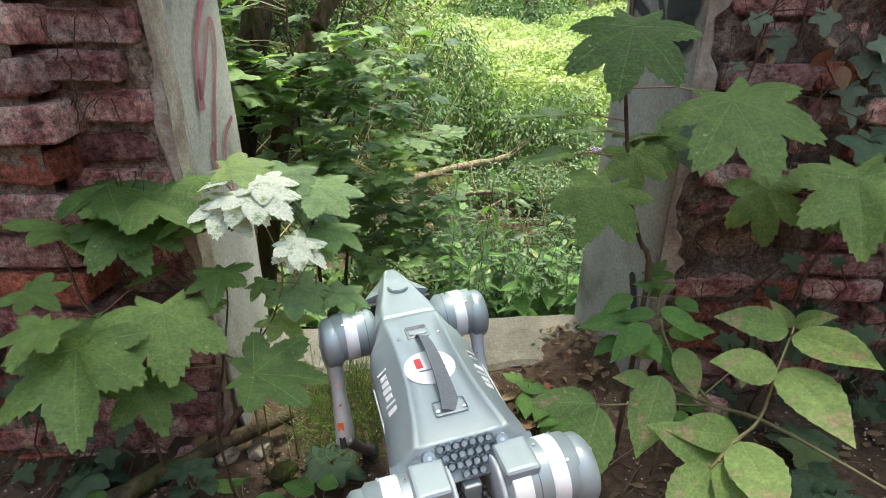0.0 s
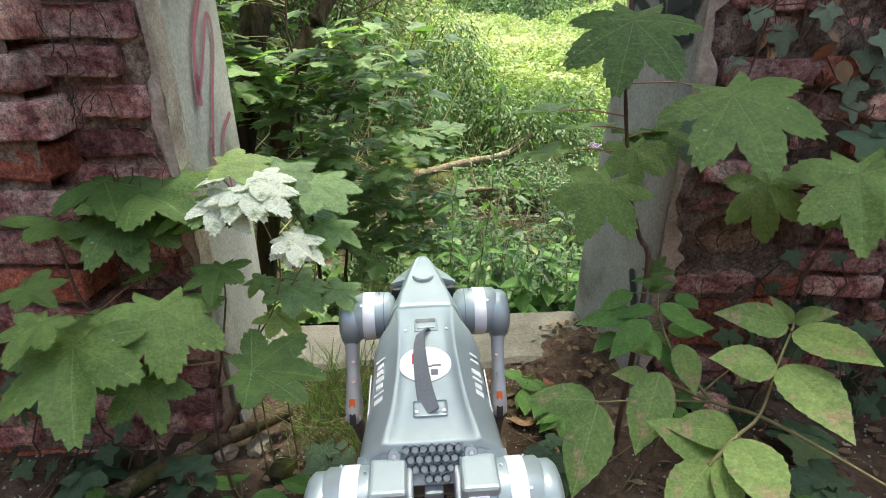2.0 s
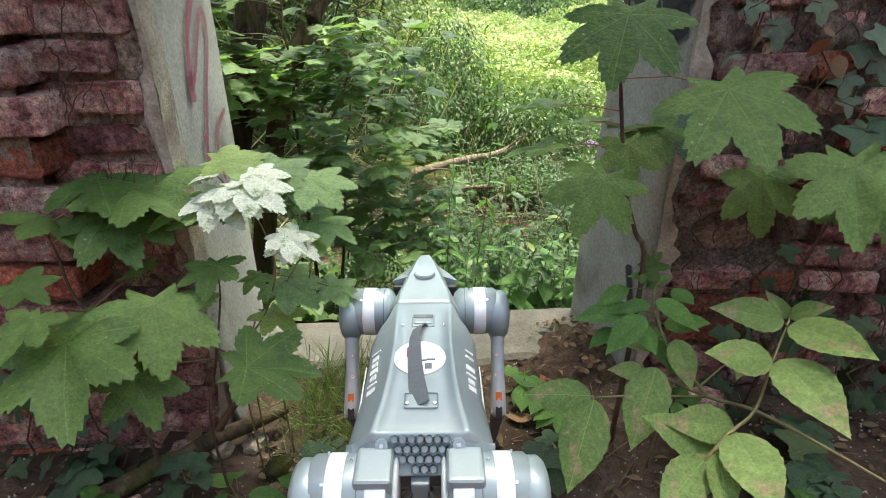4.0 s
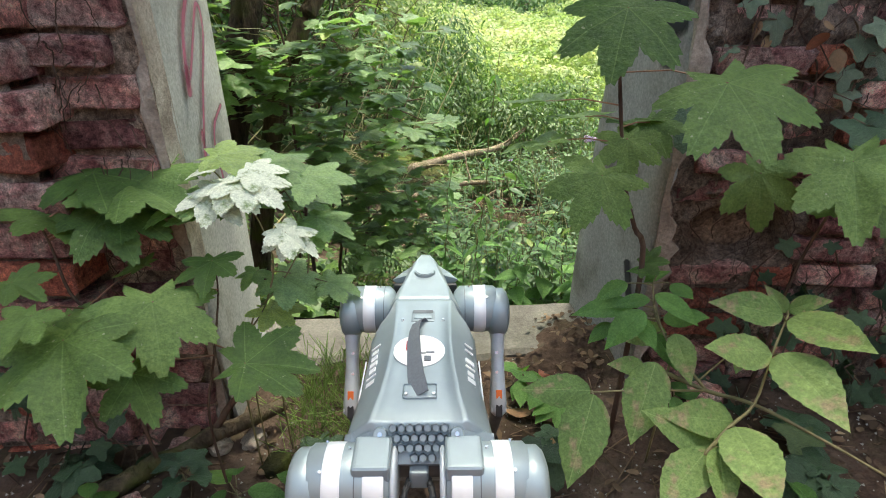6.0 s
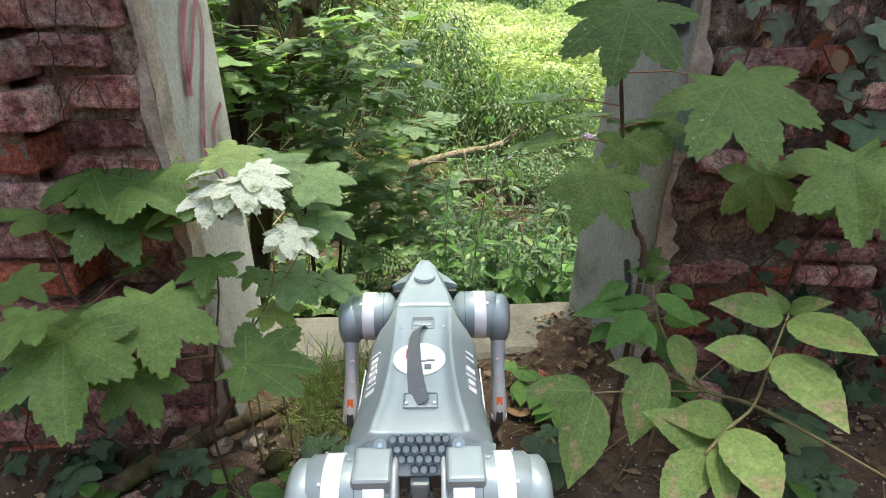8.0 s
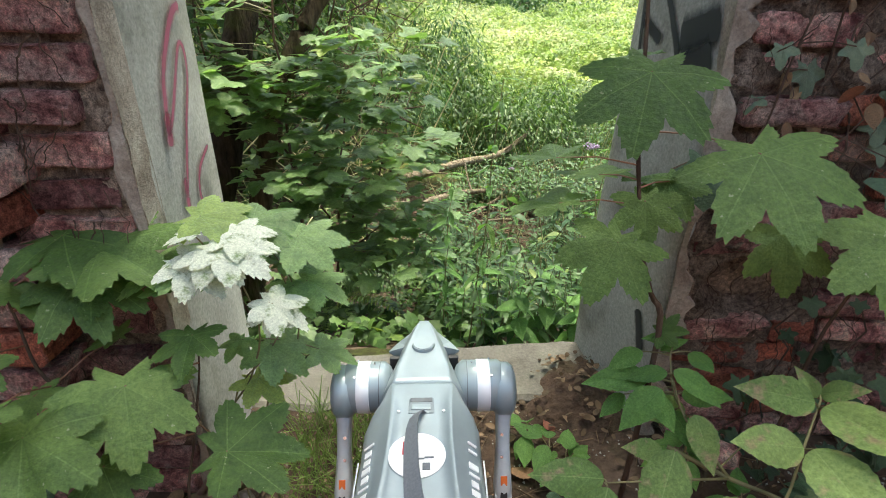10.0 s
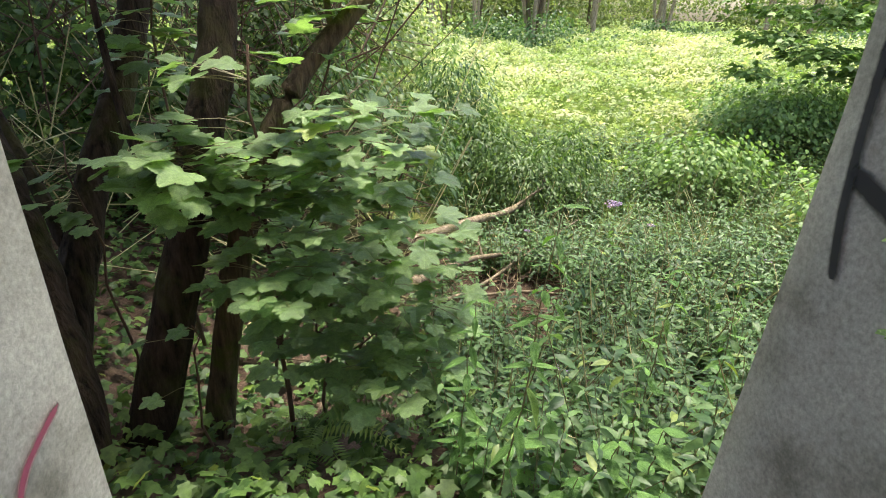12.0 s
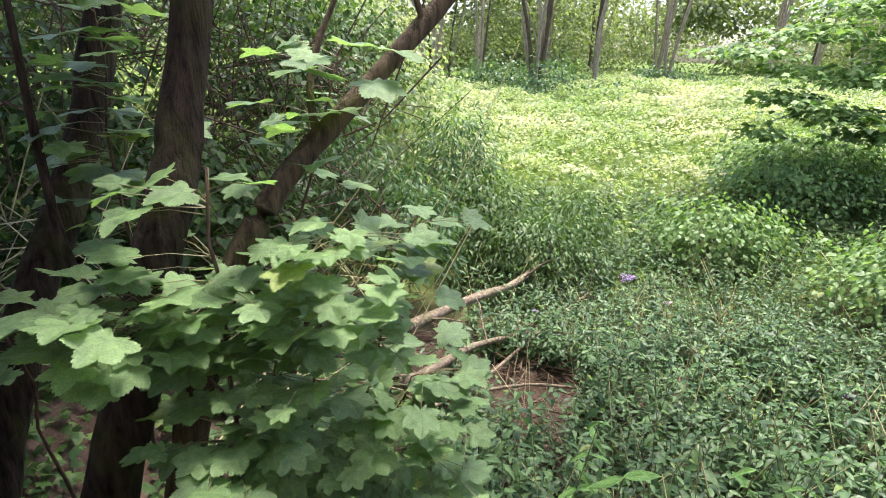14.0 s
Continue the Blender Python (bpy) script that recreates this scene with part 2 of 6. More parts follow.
# lit copy of the sycamore leaf: skylight put into a lighter base colour
M_LEAFLIT = leaf_mat("sapling_leaf_lit", (0.105, 0.185, 0.07), (0.215, 0.34, 0.145), 0.34, 0.45, (0.28, 0.36, 0.1), "Object", 0.3, 0.0, PALM, 0.6)
M_LEAFW = leaf_mat("mildewed_leaf", (0.1, 0.17, 0.06), (0.16, 0.24, 0.09), 0.7, 0.2, (0.3, 0.32, 0.1), "Object", 0.0, 0.85, PALM)
M_LEAFE = leaf_mat("elder_leaf", (0.12, 0.2, 0.06), (0.22, 0.31, 0.11), 0.55, 0.3, (0.3, 0.27, 0.1), "Object", 0.2, 0.0, (0,), 0.35, 0.85)
M_HERB = leaf_mat("herb_leaf", (0.07, 0.16, 0.04), (0.13, 0.26, 0.07), 0.55, 0.35, (0.2, 0.26, 0.06), "Object", 0.0, 0.0, (0,))
M_LEAFD = leaf_mat("ivy_leaf", (0.02, 0.05, 0.025), (0.05, 0.1, 0.05), 0.4, 0.15, (0.1, 0.14, 0.05), "Object", 0.3, 0.0, (0, 60), 0.5)
M_UNDER = leaf_mat("undergrowth_leaf", (0.027, 0.07, 0.028), (0.105, 0.185, 0.074), 0.42, 0.34, (0.22, 0.28, 0.08), "Island", shine=0.28)
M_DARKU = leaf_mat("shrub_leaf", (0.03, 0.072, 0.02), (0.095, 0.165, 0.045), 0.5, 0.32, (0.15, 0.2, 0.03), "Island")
# leaf made pale to stand in for bright sun; straw patches are its own
M_CLEARLIT = leaf_mat("clearing_leaf_lit", (0.11, 0.18, 0.06), (0.29, 0.38, 0.17), 0.6, 0.4, (0.46, 0.44, 0.25), "Island", patch=(0.5, 0.48, 0.34))
M_SCRUB = leaf_mat("scrub_leaf", (0.07, 0.14, 0.045), (0.2, 0.31, 0.11), 0.5, 0.4, (0.3, 0.34, 0.14), "Island")
# far leaves lightened: the bright haze over the wood is in their colour
M_FARHAZE = leaf_mat("far_wood_leaf_hazy", (0.1, 0.135, 0.06), (0.22, 0.27, 0.125), 0.6, 0.45, (0.36, 0.36, 0.2), "Island")
M_DEAD = leaf_mat("dead_leaf", (0.11, 0.055, 0.03), (0.3, 0.2, 0.12), 0.75, 0.1, (0.22, 0.05, 0.04), "Object")
M_DEADS = leaf_mat("litter", (0.05, 0.03, 0.018), (0.16, 0.11, 0.075), 0.85, 0.05, (0.3, 0.24, 0.17), "Island")
M_STRAW = leaf_mat("dry_stalk", (0.28, 0.24, 0.13), (0.5, 0.46, 0.28), 0.7, 0.1, (0.3, 0.33, 0.14), "Island")
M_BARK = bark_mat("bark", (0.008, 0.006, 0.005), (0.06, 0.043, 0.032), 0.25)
M_BARKM = bark_mat("mossy_bark", (0.03, 0.022, 0.015), (0.15, 0.115, 0.075), 0.8)
M_BARKP = bark_mat("pale_bark", (0.16, 0.12, 0.08), (0.42, 0.35, 0.25), 0.15)
M_TWIG = bark_mat("twig", (0.05, 0.03, 0.022), (0.16, 0.11, 0.08))
M_STEM = plain_mat("green_stem", (0.16, 0.14, 0.06), 0.6, 0, 0.3, 40)
M_LOG = bark_mat("dead_wood", (0.1, 0.075, 0.05), (0.3, 0.24, 0.17), 0.35)
M_SHELL = plain_mat("silver_shell", (0.29, 0.345, 0.365), 0.36, 0.3, 0.05, 25, 0.03)
M_SHELLD = plain_mat("grey_shell", (0.225, 0.265, 0.28), 0.42, 0.2, 0.06, 25, 0.03)
M_METAL = plain_mat("cast_metal", (0.5, 0.54, 0.57), 0.4, 0.15, 0.08, 40, 0.04)
M_BAND = plain_mat("bright_band", (0.8, 0.82, 0.84), 0.35, 0.15, 0.04, 40, 0.0)
M_WHITE = plain_mat("white_sticker", (0.85, 0.85, 0.84), 0.4, 0, 0.03, 30, 0.0)
M_STRAP = plain_mat("strap_web", (0.15, 0.165, 0.18), 0.75, 0, 0.15, 300, 0.3)
M_BLACK = plain_mat("black_rubber", (0.02, 0.02, 0.022), 0.6, 0, 0.2, 60)
M_DARKM = plain_mat("dark_casting", (0.13, 0.14, 0.15), 0.5, 0.4, 0.2, 60)
M_ORANGE = plain_mat("orange_mark", (0.75, 0.16, 0.03), 0.5, 0, 0.05, 60, 0)
M_REDM = plain_mat("red_mark", (0.55, 0.03, 0.05), 0.5, 0, 0.05, 60, 0)
M_SCREW = plain_mat("steel_screw", (0.7, 0.7, 0.7), 0.25, 1.0, 0.05, 60, 0)
M_LILAC = leaf_mat("lilac_petal", (0.36, 0.26, 0.55), (0.52, 0.4, 0.7), 0.6, 0.3, (0.6, 0.5, 0.75), "Island")


def grow_over(m):
    """Past the slope below the door the soil is grown over with low grass."""
    n, l, b = m.node_tree.nodes, m.node_tree.links, m.node_tree.nodes["Principled BSDF"]
    tc, sep = n.new("ShaderNodeTexCoord"), n.new("ShaderNodeSeparateXYZ")
    l.new(tc.outputs["Object"], sep.inputs["Vector"])
    r = n.new("ShaderNodeMapRange")
    r.inputs[1].default_value, r.inputs[2].default_value = 5.4, 7.0
    l.new(sep.outputs["Y"], r.inputs[0])
    g = noise_node(n, l, 2.0, 6, 0.7)
    gr = ramp(n, l, g.outputs["Fac"], [(0.3, (0.05, 0.085, 0.015)), (0.55, GRASSY), (0.75, (0.25, 0.25, 0.09))])
    old = b.inputs["Base Color"].links[0].from_socket
    l.new(mix(n, l, r.outputs[0], old, gr.outputs["Color"]), b.inputs["Base Color"])


grow_over(M_SOIL)


# ---- mesh helpers ----
def link_bm(name, bm, material, smooth=False):
    me = bpy.data.meshes.new(name)
    bm.normal_update()
    bm.to_mesh(me)
    bm.free()
    me.materials.append(material)
    if smooth:
        me.polygons.foreach_set("use_smooth", [True] * len(me.polygons))
    return new(name, me)


def part(name, bm, material, parent, label="", m=None, smooth=False):
    """One mesh object under a thing or a part."""
    ob = link_bm(name, bm, material, smooth)
    ob.parent = parent
    if m is not None:
        ob.matrix_basis = m
    return tagged(ob, label)


def shared(name, me, parent, m):
    ob = new(name, me)
    ob.parent = parent
    ob.matrix_basis = m
    return ob


def box_bm(sx, sy, sz, bev=0.0, at=(0, 0, 0), seg=2):
    bm = bmesh.new()
    bmesh.ops.create_cube(bm, size=1, matrix=Matrix.Translation(at) @ Matrix.Diagonal((sx, sy, sz, 1)))
    if bev:
        bmesh.ops.bevel(bm, geom=bm.edges[:], offset=bev, segments=seg, affect="EDGES", profile=0.6)
    return bm


def tube_into(bm, pts, radii, sides=7):
    """A tapering tube along points."""
    rings = []
    side = Vector((0.31, 0.27, 0.91))
    for i, p in enumerate(pts):
        p = Vector(p)
        d = (Vector(pts[min(i + 1, len(pts) - 1)]) - Vector(pts[max(i - 1, 0)])).normalized()
        u = d.cross(side)
        if u.length < 0.2:
            u = d.cross(Vector((1, 0, 0)))
        u.normalize()
        v = d.cross(u)
        r = radii[i] if isinstance(radii, (list, tuple)) else radii
        rings.append([bm.verts.new(p + (u * math.cos(a) + v * math.sin(a)) * r) for a in (2 * math.pi * k / sides for k in range(sides))])
    for a, b in zip(rings, rings[1:]):
        for k in range(sides):
            bm.faces.new((a[k], a[(k + 1) % sides], b[(k + 1) % sides], b[k]))
    bm.faces.new(rings[0][::-1])
    bm.faces.new(rings[-1])


def tube_bm(pts, radii, sides=7):
    bm = bmesh.new()
    tube_into(bm, pts, radii, sides)
    bmesh.ops.recalc_face_normals(bm, faces=bm.faces[:])
    return bm


def wander(a, b, n, sag, rng, rough=0.02):
    """Points from a to b with a bow and small bends."""
    a, b = Vector(a), Vector(b)
    out = []
    for i in range(n + 1):
        f = i / n
        p = a.lerp(b, f)
        p.z += sag * math.sin(math.pi * f)
        if 0 < i < n:
            p += Vector((rng.uniform(-1, 1), rng.uniform(-1, 1), rng.uniform(-1, 1))) * rough
        out.append(p)
    return out


def loft_bm(rings, close_ends=True):
    bm = bmesh.new()
    vs = [[bm.verts.new(p) for p in r] for r in rings]
    k = len(rings[0])
    for a, b in zip(vs, vs[1:]):
        for i in range(k):
            bm.faces.new((a[i], a[(i + 1) % k], b[(i + 1) % k], b[i]))
    if close_ends:
        bm.faces.new(vs[0][::-1])
        bm.faces.new(vs[-1])
    bmesh.ops.recalc_face_normals(bm, faces=bm.faces[:])
    return bm


# ---- leaves ----
def lobed_outline(lobes, teeth, rng, depth=0.5):
    """Half outline, then mirrored: lobe tips (angle from the tip, length)."""
    pts = []
    for (a0, r0), (a1, r1) in zip(lobes, lobes[1:]):
        notch = min(r0, r1) * depth
        for i in range(teeth):
            f = i / teeth
            tri = abs(2 * f - 1)
            r = notch + ((r0 if f < 0.5 else r1) - notch) * tri ** 0.75
            r *= 1 + (0.045 if i % 2 else -0.03) * rng.uniform(0.5, 1.5)
            a = radians(a0 + (a1 - a0) * f)
            pts.append((math.sin(a) * r, math.cos(a) * r))
    return pts


def blade_mesh(name, half, material, fold=0.25, droop=0.35, curl=0.1, rng=None, thick=True):
    """A leaf blade from a half outline round the stalk's end, folded at the midrib and drooping; tip along +Y, size about 1."""
    rng = rng or random.Random(1)
    out = half + [(0.0, half[-1][1] * 0.4)] + [(-x, y) for x, y in half[:0:-1]]
    bm = bmesh.new()
    wob = rng.uniform(0, 6)

    def lift(x, y):
        r2 = x * x + y * y
        return fold * abs(x) * 0.5 - droop * r2 * 0.5 + curl * 0.3 * math.sin(5 * math.atan2(x, y + 0.01) + wob) * math.sqrt(r2)

    c = bm.verts.new((0, 0.0, 0.0))
    mids = [bm.verts.new((x * 0.55, y * 0.55, lift(x * 0.55, y * 0.55))) for x, y in out]
    rim = [bm.verts.new((x, y, lift(x, y))) for x, y in out]
    k = len(out)
    for i in range(k):
        j = (i + 1) % k
        bm.faces.new((c, mids[j], mids[i]))
        bm.faces.new((mids[i], mids[j], rim[j], rim[i]))
    bmesh.ops.recalc_face_normals(bm, faces=bm.faces[:])
    if sum(f.normal.z for f in bm.faces) < 0:
        bmesh.ops.reverse_faces(bm, faces=bm.faces[:])
    me = bpy.data.meshes.new(name)
    bm.to_mesh(me)
    bm.free()
    me.materials.append(material)
    me.polygons.foreach_set("use_smooth", [True] * len(me.polygons))
    return me


SYC = [(0, 1.0), (48, 0.93), (98, 0.72), (152, 0.42)]
SYC2 = [(0, 1.0), (44, 0.97), (92, 0.78), (146, 0.46)]
OVAL = [(0.0, 1.02), (0.05, 0.93), (0.068, 0.9), (0.125, 0.81), (0.14, 0.78), (0.19, 0.69), (0.2, 0.66), (0.235, 0.57), (0.243, 0.53), (0.262, 0.45), (0.262, 0.41), (0.263, 0.33), (0.25, 0.28), (0.22, 0.19), (0.18, 0.12), (0.1, 0.04), (0.02, 0.0)]


def leaf_set(kind, material, count=4, sinus=(0.58, 0.72), flat=1.0):
    made = []
    for i in range(count):
        rng = random.Random(31 * i + 7)
        if kind == "sycamore":
            half = lobed_outline(SYC if i % 2 else SYC2, 16, rng, rng.uniform(*sinus))
        elif kind == "ivy":
            half = lobed_outline([(0, 1.0), (70, 0.8), (135, 0.55), (170, 0.35)], 5, rng, 0.5)
        else:
            wide = rng.uniform(0.95, 1.2)
            half = [(x * wide * (1.03 if j % 2 else 0.98), y) for j, (x, y) in enumerate(OVAL)]
        made.append(blade_mesh("leaf", half, material, rng.uniform(0.1, 0.5), rng.uniform(0.15, 0.6) * flat, rng.uniform(0.05, 0.3), rng))
    return made


LSO = leaf_set("sycamore", M_LEAFLIT, 6, (0.72, 0.82), 0.6)
LSP = leaf_set("sycamore", M_LEAFLIT, 4)
LS, LW, LD = leaf_set("sycamore", M_LEAF, 6), leaf_set("sycamore", M_LEAFW, 4), leaf_set("ivy", M_LEAFD, 4)
LE, LO, LDEAD = leaf_set("oval", M_LEAFE, 5), leaf_set("oval", M_HERB, 4), leaf_set("oval", M_DEAD, 4)
LDS = leaf_set("sycamore", M_DEAD, 3)
# paler copy of the ivy leaf, its pale-blue sheen put into the colour
LIV = leaf_set("ivy", leaf_mat("sheen_ivy_leaf", (0.07, 0.11, 0.07), (0.16, 0.22, 0.15), 0.38, 0.15, (0.2, 0.24, 0.15), "Object", 0.2, 0.0, (0, 60), 0.6), 3)


def leaf_pose(x, y, z, size, heading, droop, roll=0.0):
    """heading: degrees from +Y to the left, to which the tip points; droop: how far it hangs; roll: its lean to its right."""
    return pose(x, y, z, 0, 0, heading) @ pose(0, 0, 0, -droop, 0, 0) @ pose(0, 0, 0, 0, roll, 0) @ Matrix.Diagonal((size, size, size, 1))


# ---- ground ----
def smooth(a, b, v):
    f = min(1.0, max(0.0, (v - a) / (b - a)))
    return f * f * (3 - 2 * f)


PROFILE = [(-60, 0.0), (1.2, 0.0), (1.5, -0.03), (1.62, -0.16), (2.3, -0.55), (3.0, -0.88), (4.0, -0.96), (6.0, -0.98), (7.6, -0.9), (9.6, -0.45), (12, -0.08), (16, 0.05), (22, 0.12), (60, 0.6), (400, 2.0)]


def ground_z(x, y):
    for (a, za), (b, zb) in zip(PROFILE, PROFILE[1:]):
        if y <= b:
            z = za + (zb - za) * max(0.0, (y - a) / (b - a))
            break
    else:
        z = PROFILE[-1][1]
    out = smooth(1.7, 3.0, y)
    z += out * 0.75 * smooth(-0.8, -3.2, x) + out * 0.35 * smooth(3.0, 7.0, x)
    z += out * 0.09 * noise.noise((x * 0.9, y * 0.9, 3.0)) + (1 - out) * 0.012 * noise.noise((x * 6, y * 6, 1.0))
    z += (1 - out) * 0.05 * smooth(0.32, 0.55, abs(x + 0.02)) * smooth(1.25, 1.0, y)
    return z


def spaced(lo, hi, fine_lo, fine_hi, step, grow=1.35):
    vals = list(np.arange(fine_lo, fine_hi, step))
    s, v = step, fine_hi
    while v < hi:
        vals.append(v)
        s *= grow
        v += s
    vals.append(hi)
    s, v = step, fine_lo
    while v > lo:
        s *= grow
        v -= s
        vals.append(max(v, lo))
    return sorted(set(vals))


def build_ground():
    xs, ys = spaced(-300, 300, -2.5, 3.5, 0.05, 1.25), spaced(-300, 400, -0.4, 5.0, 0.05, 1.2)
    verts = [(x, y, ground_z(x, y)) for y in ys for x in xs]
    k = len(xs)
    faces = [(j * k + i, j * k + i + 1, (j + 1) * k + i + 1, (j + 1) * k + i) for j in range(len(ys) - 1) for i in range(k - 1)]
    me = bpy.data.meshes.new("ground")
    me.from_pydata(verts, [], faces)
    me.polygons.foreach_set("use_smooth", [True] * len(me.polygons))
    me.materials.append(M_SOIL)
    tagged(new("ground", me), "dark brown bare woodland soil, falling away beyond the doorway", "ground", kind="structure")


build_ground()


# ---- ruin: walls, jambs, sill ----
JL, JR = -0.5, 0.43           # faces of the two jambs
LY0, LY1, RY0, RY1 = 0.99, 1.345, 1.12, 1.53


def wall_core(name, x0, x1, y0, y1, z0, z1, label):
    bm = box_bm(x1 - x0, y1 - y0, z1 - z0, 0, ((x0 + x1) / 2, (y0 + y1) / 2, (z0 + z1) / 2))
    return tagged(link_bm(name, bm, M_MORTAR), label, "wall", kind="structure")


# both walls rise unseen to 3.3 m to keep sun out of the room
wall_left = wall_core("wall_left", -3.2, JL - 0.03, LY0 - 0.02, LY1 - 0.01, -1.2, 3.3, "ruined dark red brick wall with crumbling joints")
wall_right = wall_core("wall_right", JR + 0.105, 3.4, RY0 + 0.09, RY1 - 0.01, -1.2, 3.3, "ruined dark red brick wall with crumbling joints and roots")
for nm, x0, x1, y0, y1 in (("wall_back", -3.2, 3.4, -3.4, -3.1), ("wall_west", -3.5, -3.2, -3.4, 1.33), ("wall_east", 3.4, 3.7, -3.4, 1.52)):
    tagged(link_bm(nm, box_bm(x1 - x0, y1 - y0, 3.2, 0.02, ((x0 + x1) / 2, (y0 + y1) / 2, 1.0)), M_BRICK), "plain ruined brick wall of the roofless room", "wall", kind="structure")


def lintel():
    bm = box_bm(1.3, 0.34, 0.22, 0.02, (-0.03, 1.17, 2.32))
    tagged(link_bm("lintel", bm, M_SLAB), "weathered concrete lintel over the doorway", "lintel", kind="structure")


def jamb(name, side):
    """Smooth plaster lining of the doorway with a ragged broken front edge; it flares a little at its foot."""
    rng = random.Random(5 + side)
    bm = bmesh.new()
    rows = []
    n = 64
    for i in range(n + 1):
        z = -0.05 + 2.3 * i / n
        rag = 0.02 * noise.noise((z * 9, side * 3.0, 0)) + 0.012 * noise.noise((z * 31, side * 7.0, 0))
        if side < 0:
            near, far, xn, xf = LY0 - 0.02, LY1, JL + 0.012 + 0.02 * smooth(0.5, 0.0, z), JL - 0.02
            s = 1
        else:
            lean = -0.045 * smooth(1.15, 0.0, z)
            near, far, xn, xf = RY0 + 0.0 + rag * 0.7, RY1, JR + 0.085 + lean * 0.3, JR + 0.058 + lean * 0.95
            s = -1
        t = 0.016 + 0.006 * rng.random()
        cols = []
        for j in range(7):
            f = j / 6
            w = 0.002 * noise.noise((f * 5, z * 6, side * 11.0))
            if side < 0:
                # the lining rounds the corner and breaks off in a ragged line over the bricks
                g = (0.0, 0.012, 0.05, 0.13, 0.28, 0.6, 1.0)[j]
                w += (-0.012 + rag, -0.009, -0.004, -0.001, 0, 0, 0)[j]
                cols.append((xn + (xf - xn) * g + w, near + (far - near) * g, z))
                continue
            cols.append(((xn + (xf - xn) * f) + w, near + (far - near) * f, z))
        ring = cols + [(xf - s * 0.05, far, z), (xf - s * 0.05, far - 0.02, z)] + [(xn - s * t, near + 0.004, z)]
        rows.append(ring)
    bm = loft_bm(rows)
    return tagged(link_bm(name, bm, M_PLASTER, True), "pale grey-white plastered door jamb with cracked edge and sprayed lines", "door jamb", kind="structure")


# added above the view, blocks the sun that would pass over the lintel
wall_core("wall_over", JL - 0.03, JR + 0.06, 1.02, 1.33, 2.43, 3.3, "unseen wall added over the doorway to keep sun off the interior")
lintel()
jamb_left, jamb_right = jamb("jamb_left", -1), jamb("jamb_right", 1)


def sill():
    bm = bmesh.new()
    rings = []
    for i in range(25):
        x = -0.62 + 1.16 * i / 24
        far = 1.455 + 0.085 * smooth(-0.5, 0.45, x) + 0.006 * noise.noise((x * 14, 0, 0))
        near = 1.24 + 0.04 * noise.noise((x * 7, 2.0, 0)) + 0.06 * smooth(0.1, 0.5, x)
        top = 0.012 + 0.004 * noise.noise((x * 11, 5.0, 0))
        rings.append([(x, near, -0.1), (x, near, top - 0.012), (x, near + 0.015, top), (x, far - 0.02, top + 0.004), (x, far, top - 0.014), (x, far, -0.14)])
    tagged(link_bm("door_sill", loft_bm(rings), M_SLAB), "worn pale concrete door sill with chipped edges", "sill", kind="structure")
    bm = bmesh.new()
    bmesh.ops.create_grid(bm, x_segments=50, y_segments=12, size=0.5)
    for v in bm.verts:
        x, y = v.co.x * 1.5, 1.5 + (v.co.y + 0.5) * 0.6
        v.co = (x, y, ground_z(x, y) + 0.012 + 0.02 * noise.noise((x * 12, y * 12, 4)) - 0.05 * smooth(1.98, 2.1, y))
    tagged(link_bm("moss_ledge", bm, M_MOSS, True), "green moss on damp soil below the sill", "moss", kind="stuff")


M_MOSS = rock_mat("moss", [(0.35, (0.02, 0.017, 0.01)), (0.5, (0.034, 0.036, 0.012)), (0.68, (0.07, 0.085, 0.02))], 120, 12, 0.98, 1.0, 0.0, 0.0)
sill()


# ---- the robot ----
BODY = Vector((-0.024, 0.69, 0.362))


def rounded(y, wt, wf, zt, zs, zb, wb, ridge=0.0):
    """One cross-section: flat top, ridge, sloping flank, belly."""
    half = [(0.0, zt), (wt * 0.55, zt), (wt * 0.9, zt - 0.001), (wt, zt + ridge), (wt * 1.08, zt + ridge - 0.004), (wt + (wf - wt) * 0.4, zt + (zs - zt) * 0.22), (wt + (wf - wt) * 0.8, zt + (zs - zt) * 0.6), (wf, zs), (wf * 0.99, zs - 0.02), (wb * 1.05, zb + 0.012), (wb, zb)]
    return [(x, y, z) for x, z in half] + [(-x, y, z) for x, z in half[:0:-1]]


def capsule(x0, x1, r, edge, sides=28, flat=1.0):
    """A lying drum along X with rounded rims."""
    prof = [(x0, r - edge * 1.6), (x0 + edge * 0.35, r - edge * 0.6), (x0 + edge, r), (x1 - edge, r), (x1 - edge * 0.35, r - edge * 0.6), (x1, r - edge * 1.6)]
    return [[(x, rr * math.cos(a) * flat, rr * math.sin(a)) for a in (2 * math.pi * k / sides for k in range(sides))] for x, rr in prof]


def screw(parent, at, r=0.0032, m=None):
    bm = bmesh.new()
    bmesh.ops.create_cone(bm, cap_ends=True, segments=10, radius1=r, radius2=r * 0.8, depth=0.003, matrix=Matrix.Translation(at) @ (m or Matrix()))
    part("screw", bm, M_SCREW, parent)


def flat_shape(outline, z=0.0, thick=0.0012):
    bm = bmesh.new()
    f = bm.faces.new([bm.verts.new((x, y, z)) for x, y in outline])
    e = bmesh.ops.extrude_face_region(bm, geom=[f])
    for v in e["geom"]:
        if isinstance(v, bmesh.types.BMVert):
            v.co.z += thick
    bmesh.ops.recalc_face_normals(bm, faces=bm.faces[:])
    return bm


HIPF, HIPR, HIPZ = 0.243, -0.18, 0.01
TOP = 0.07        # the shell's flat top over the hip axes


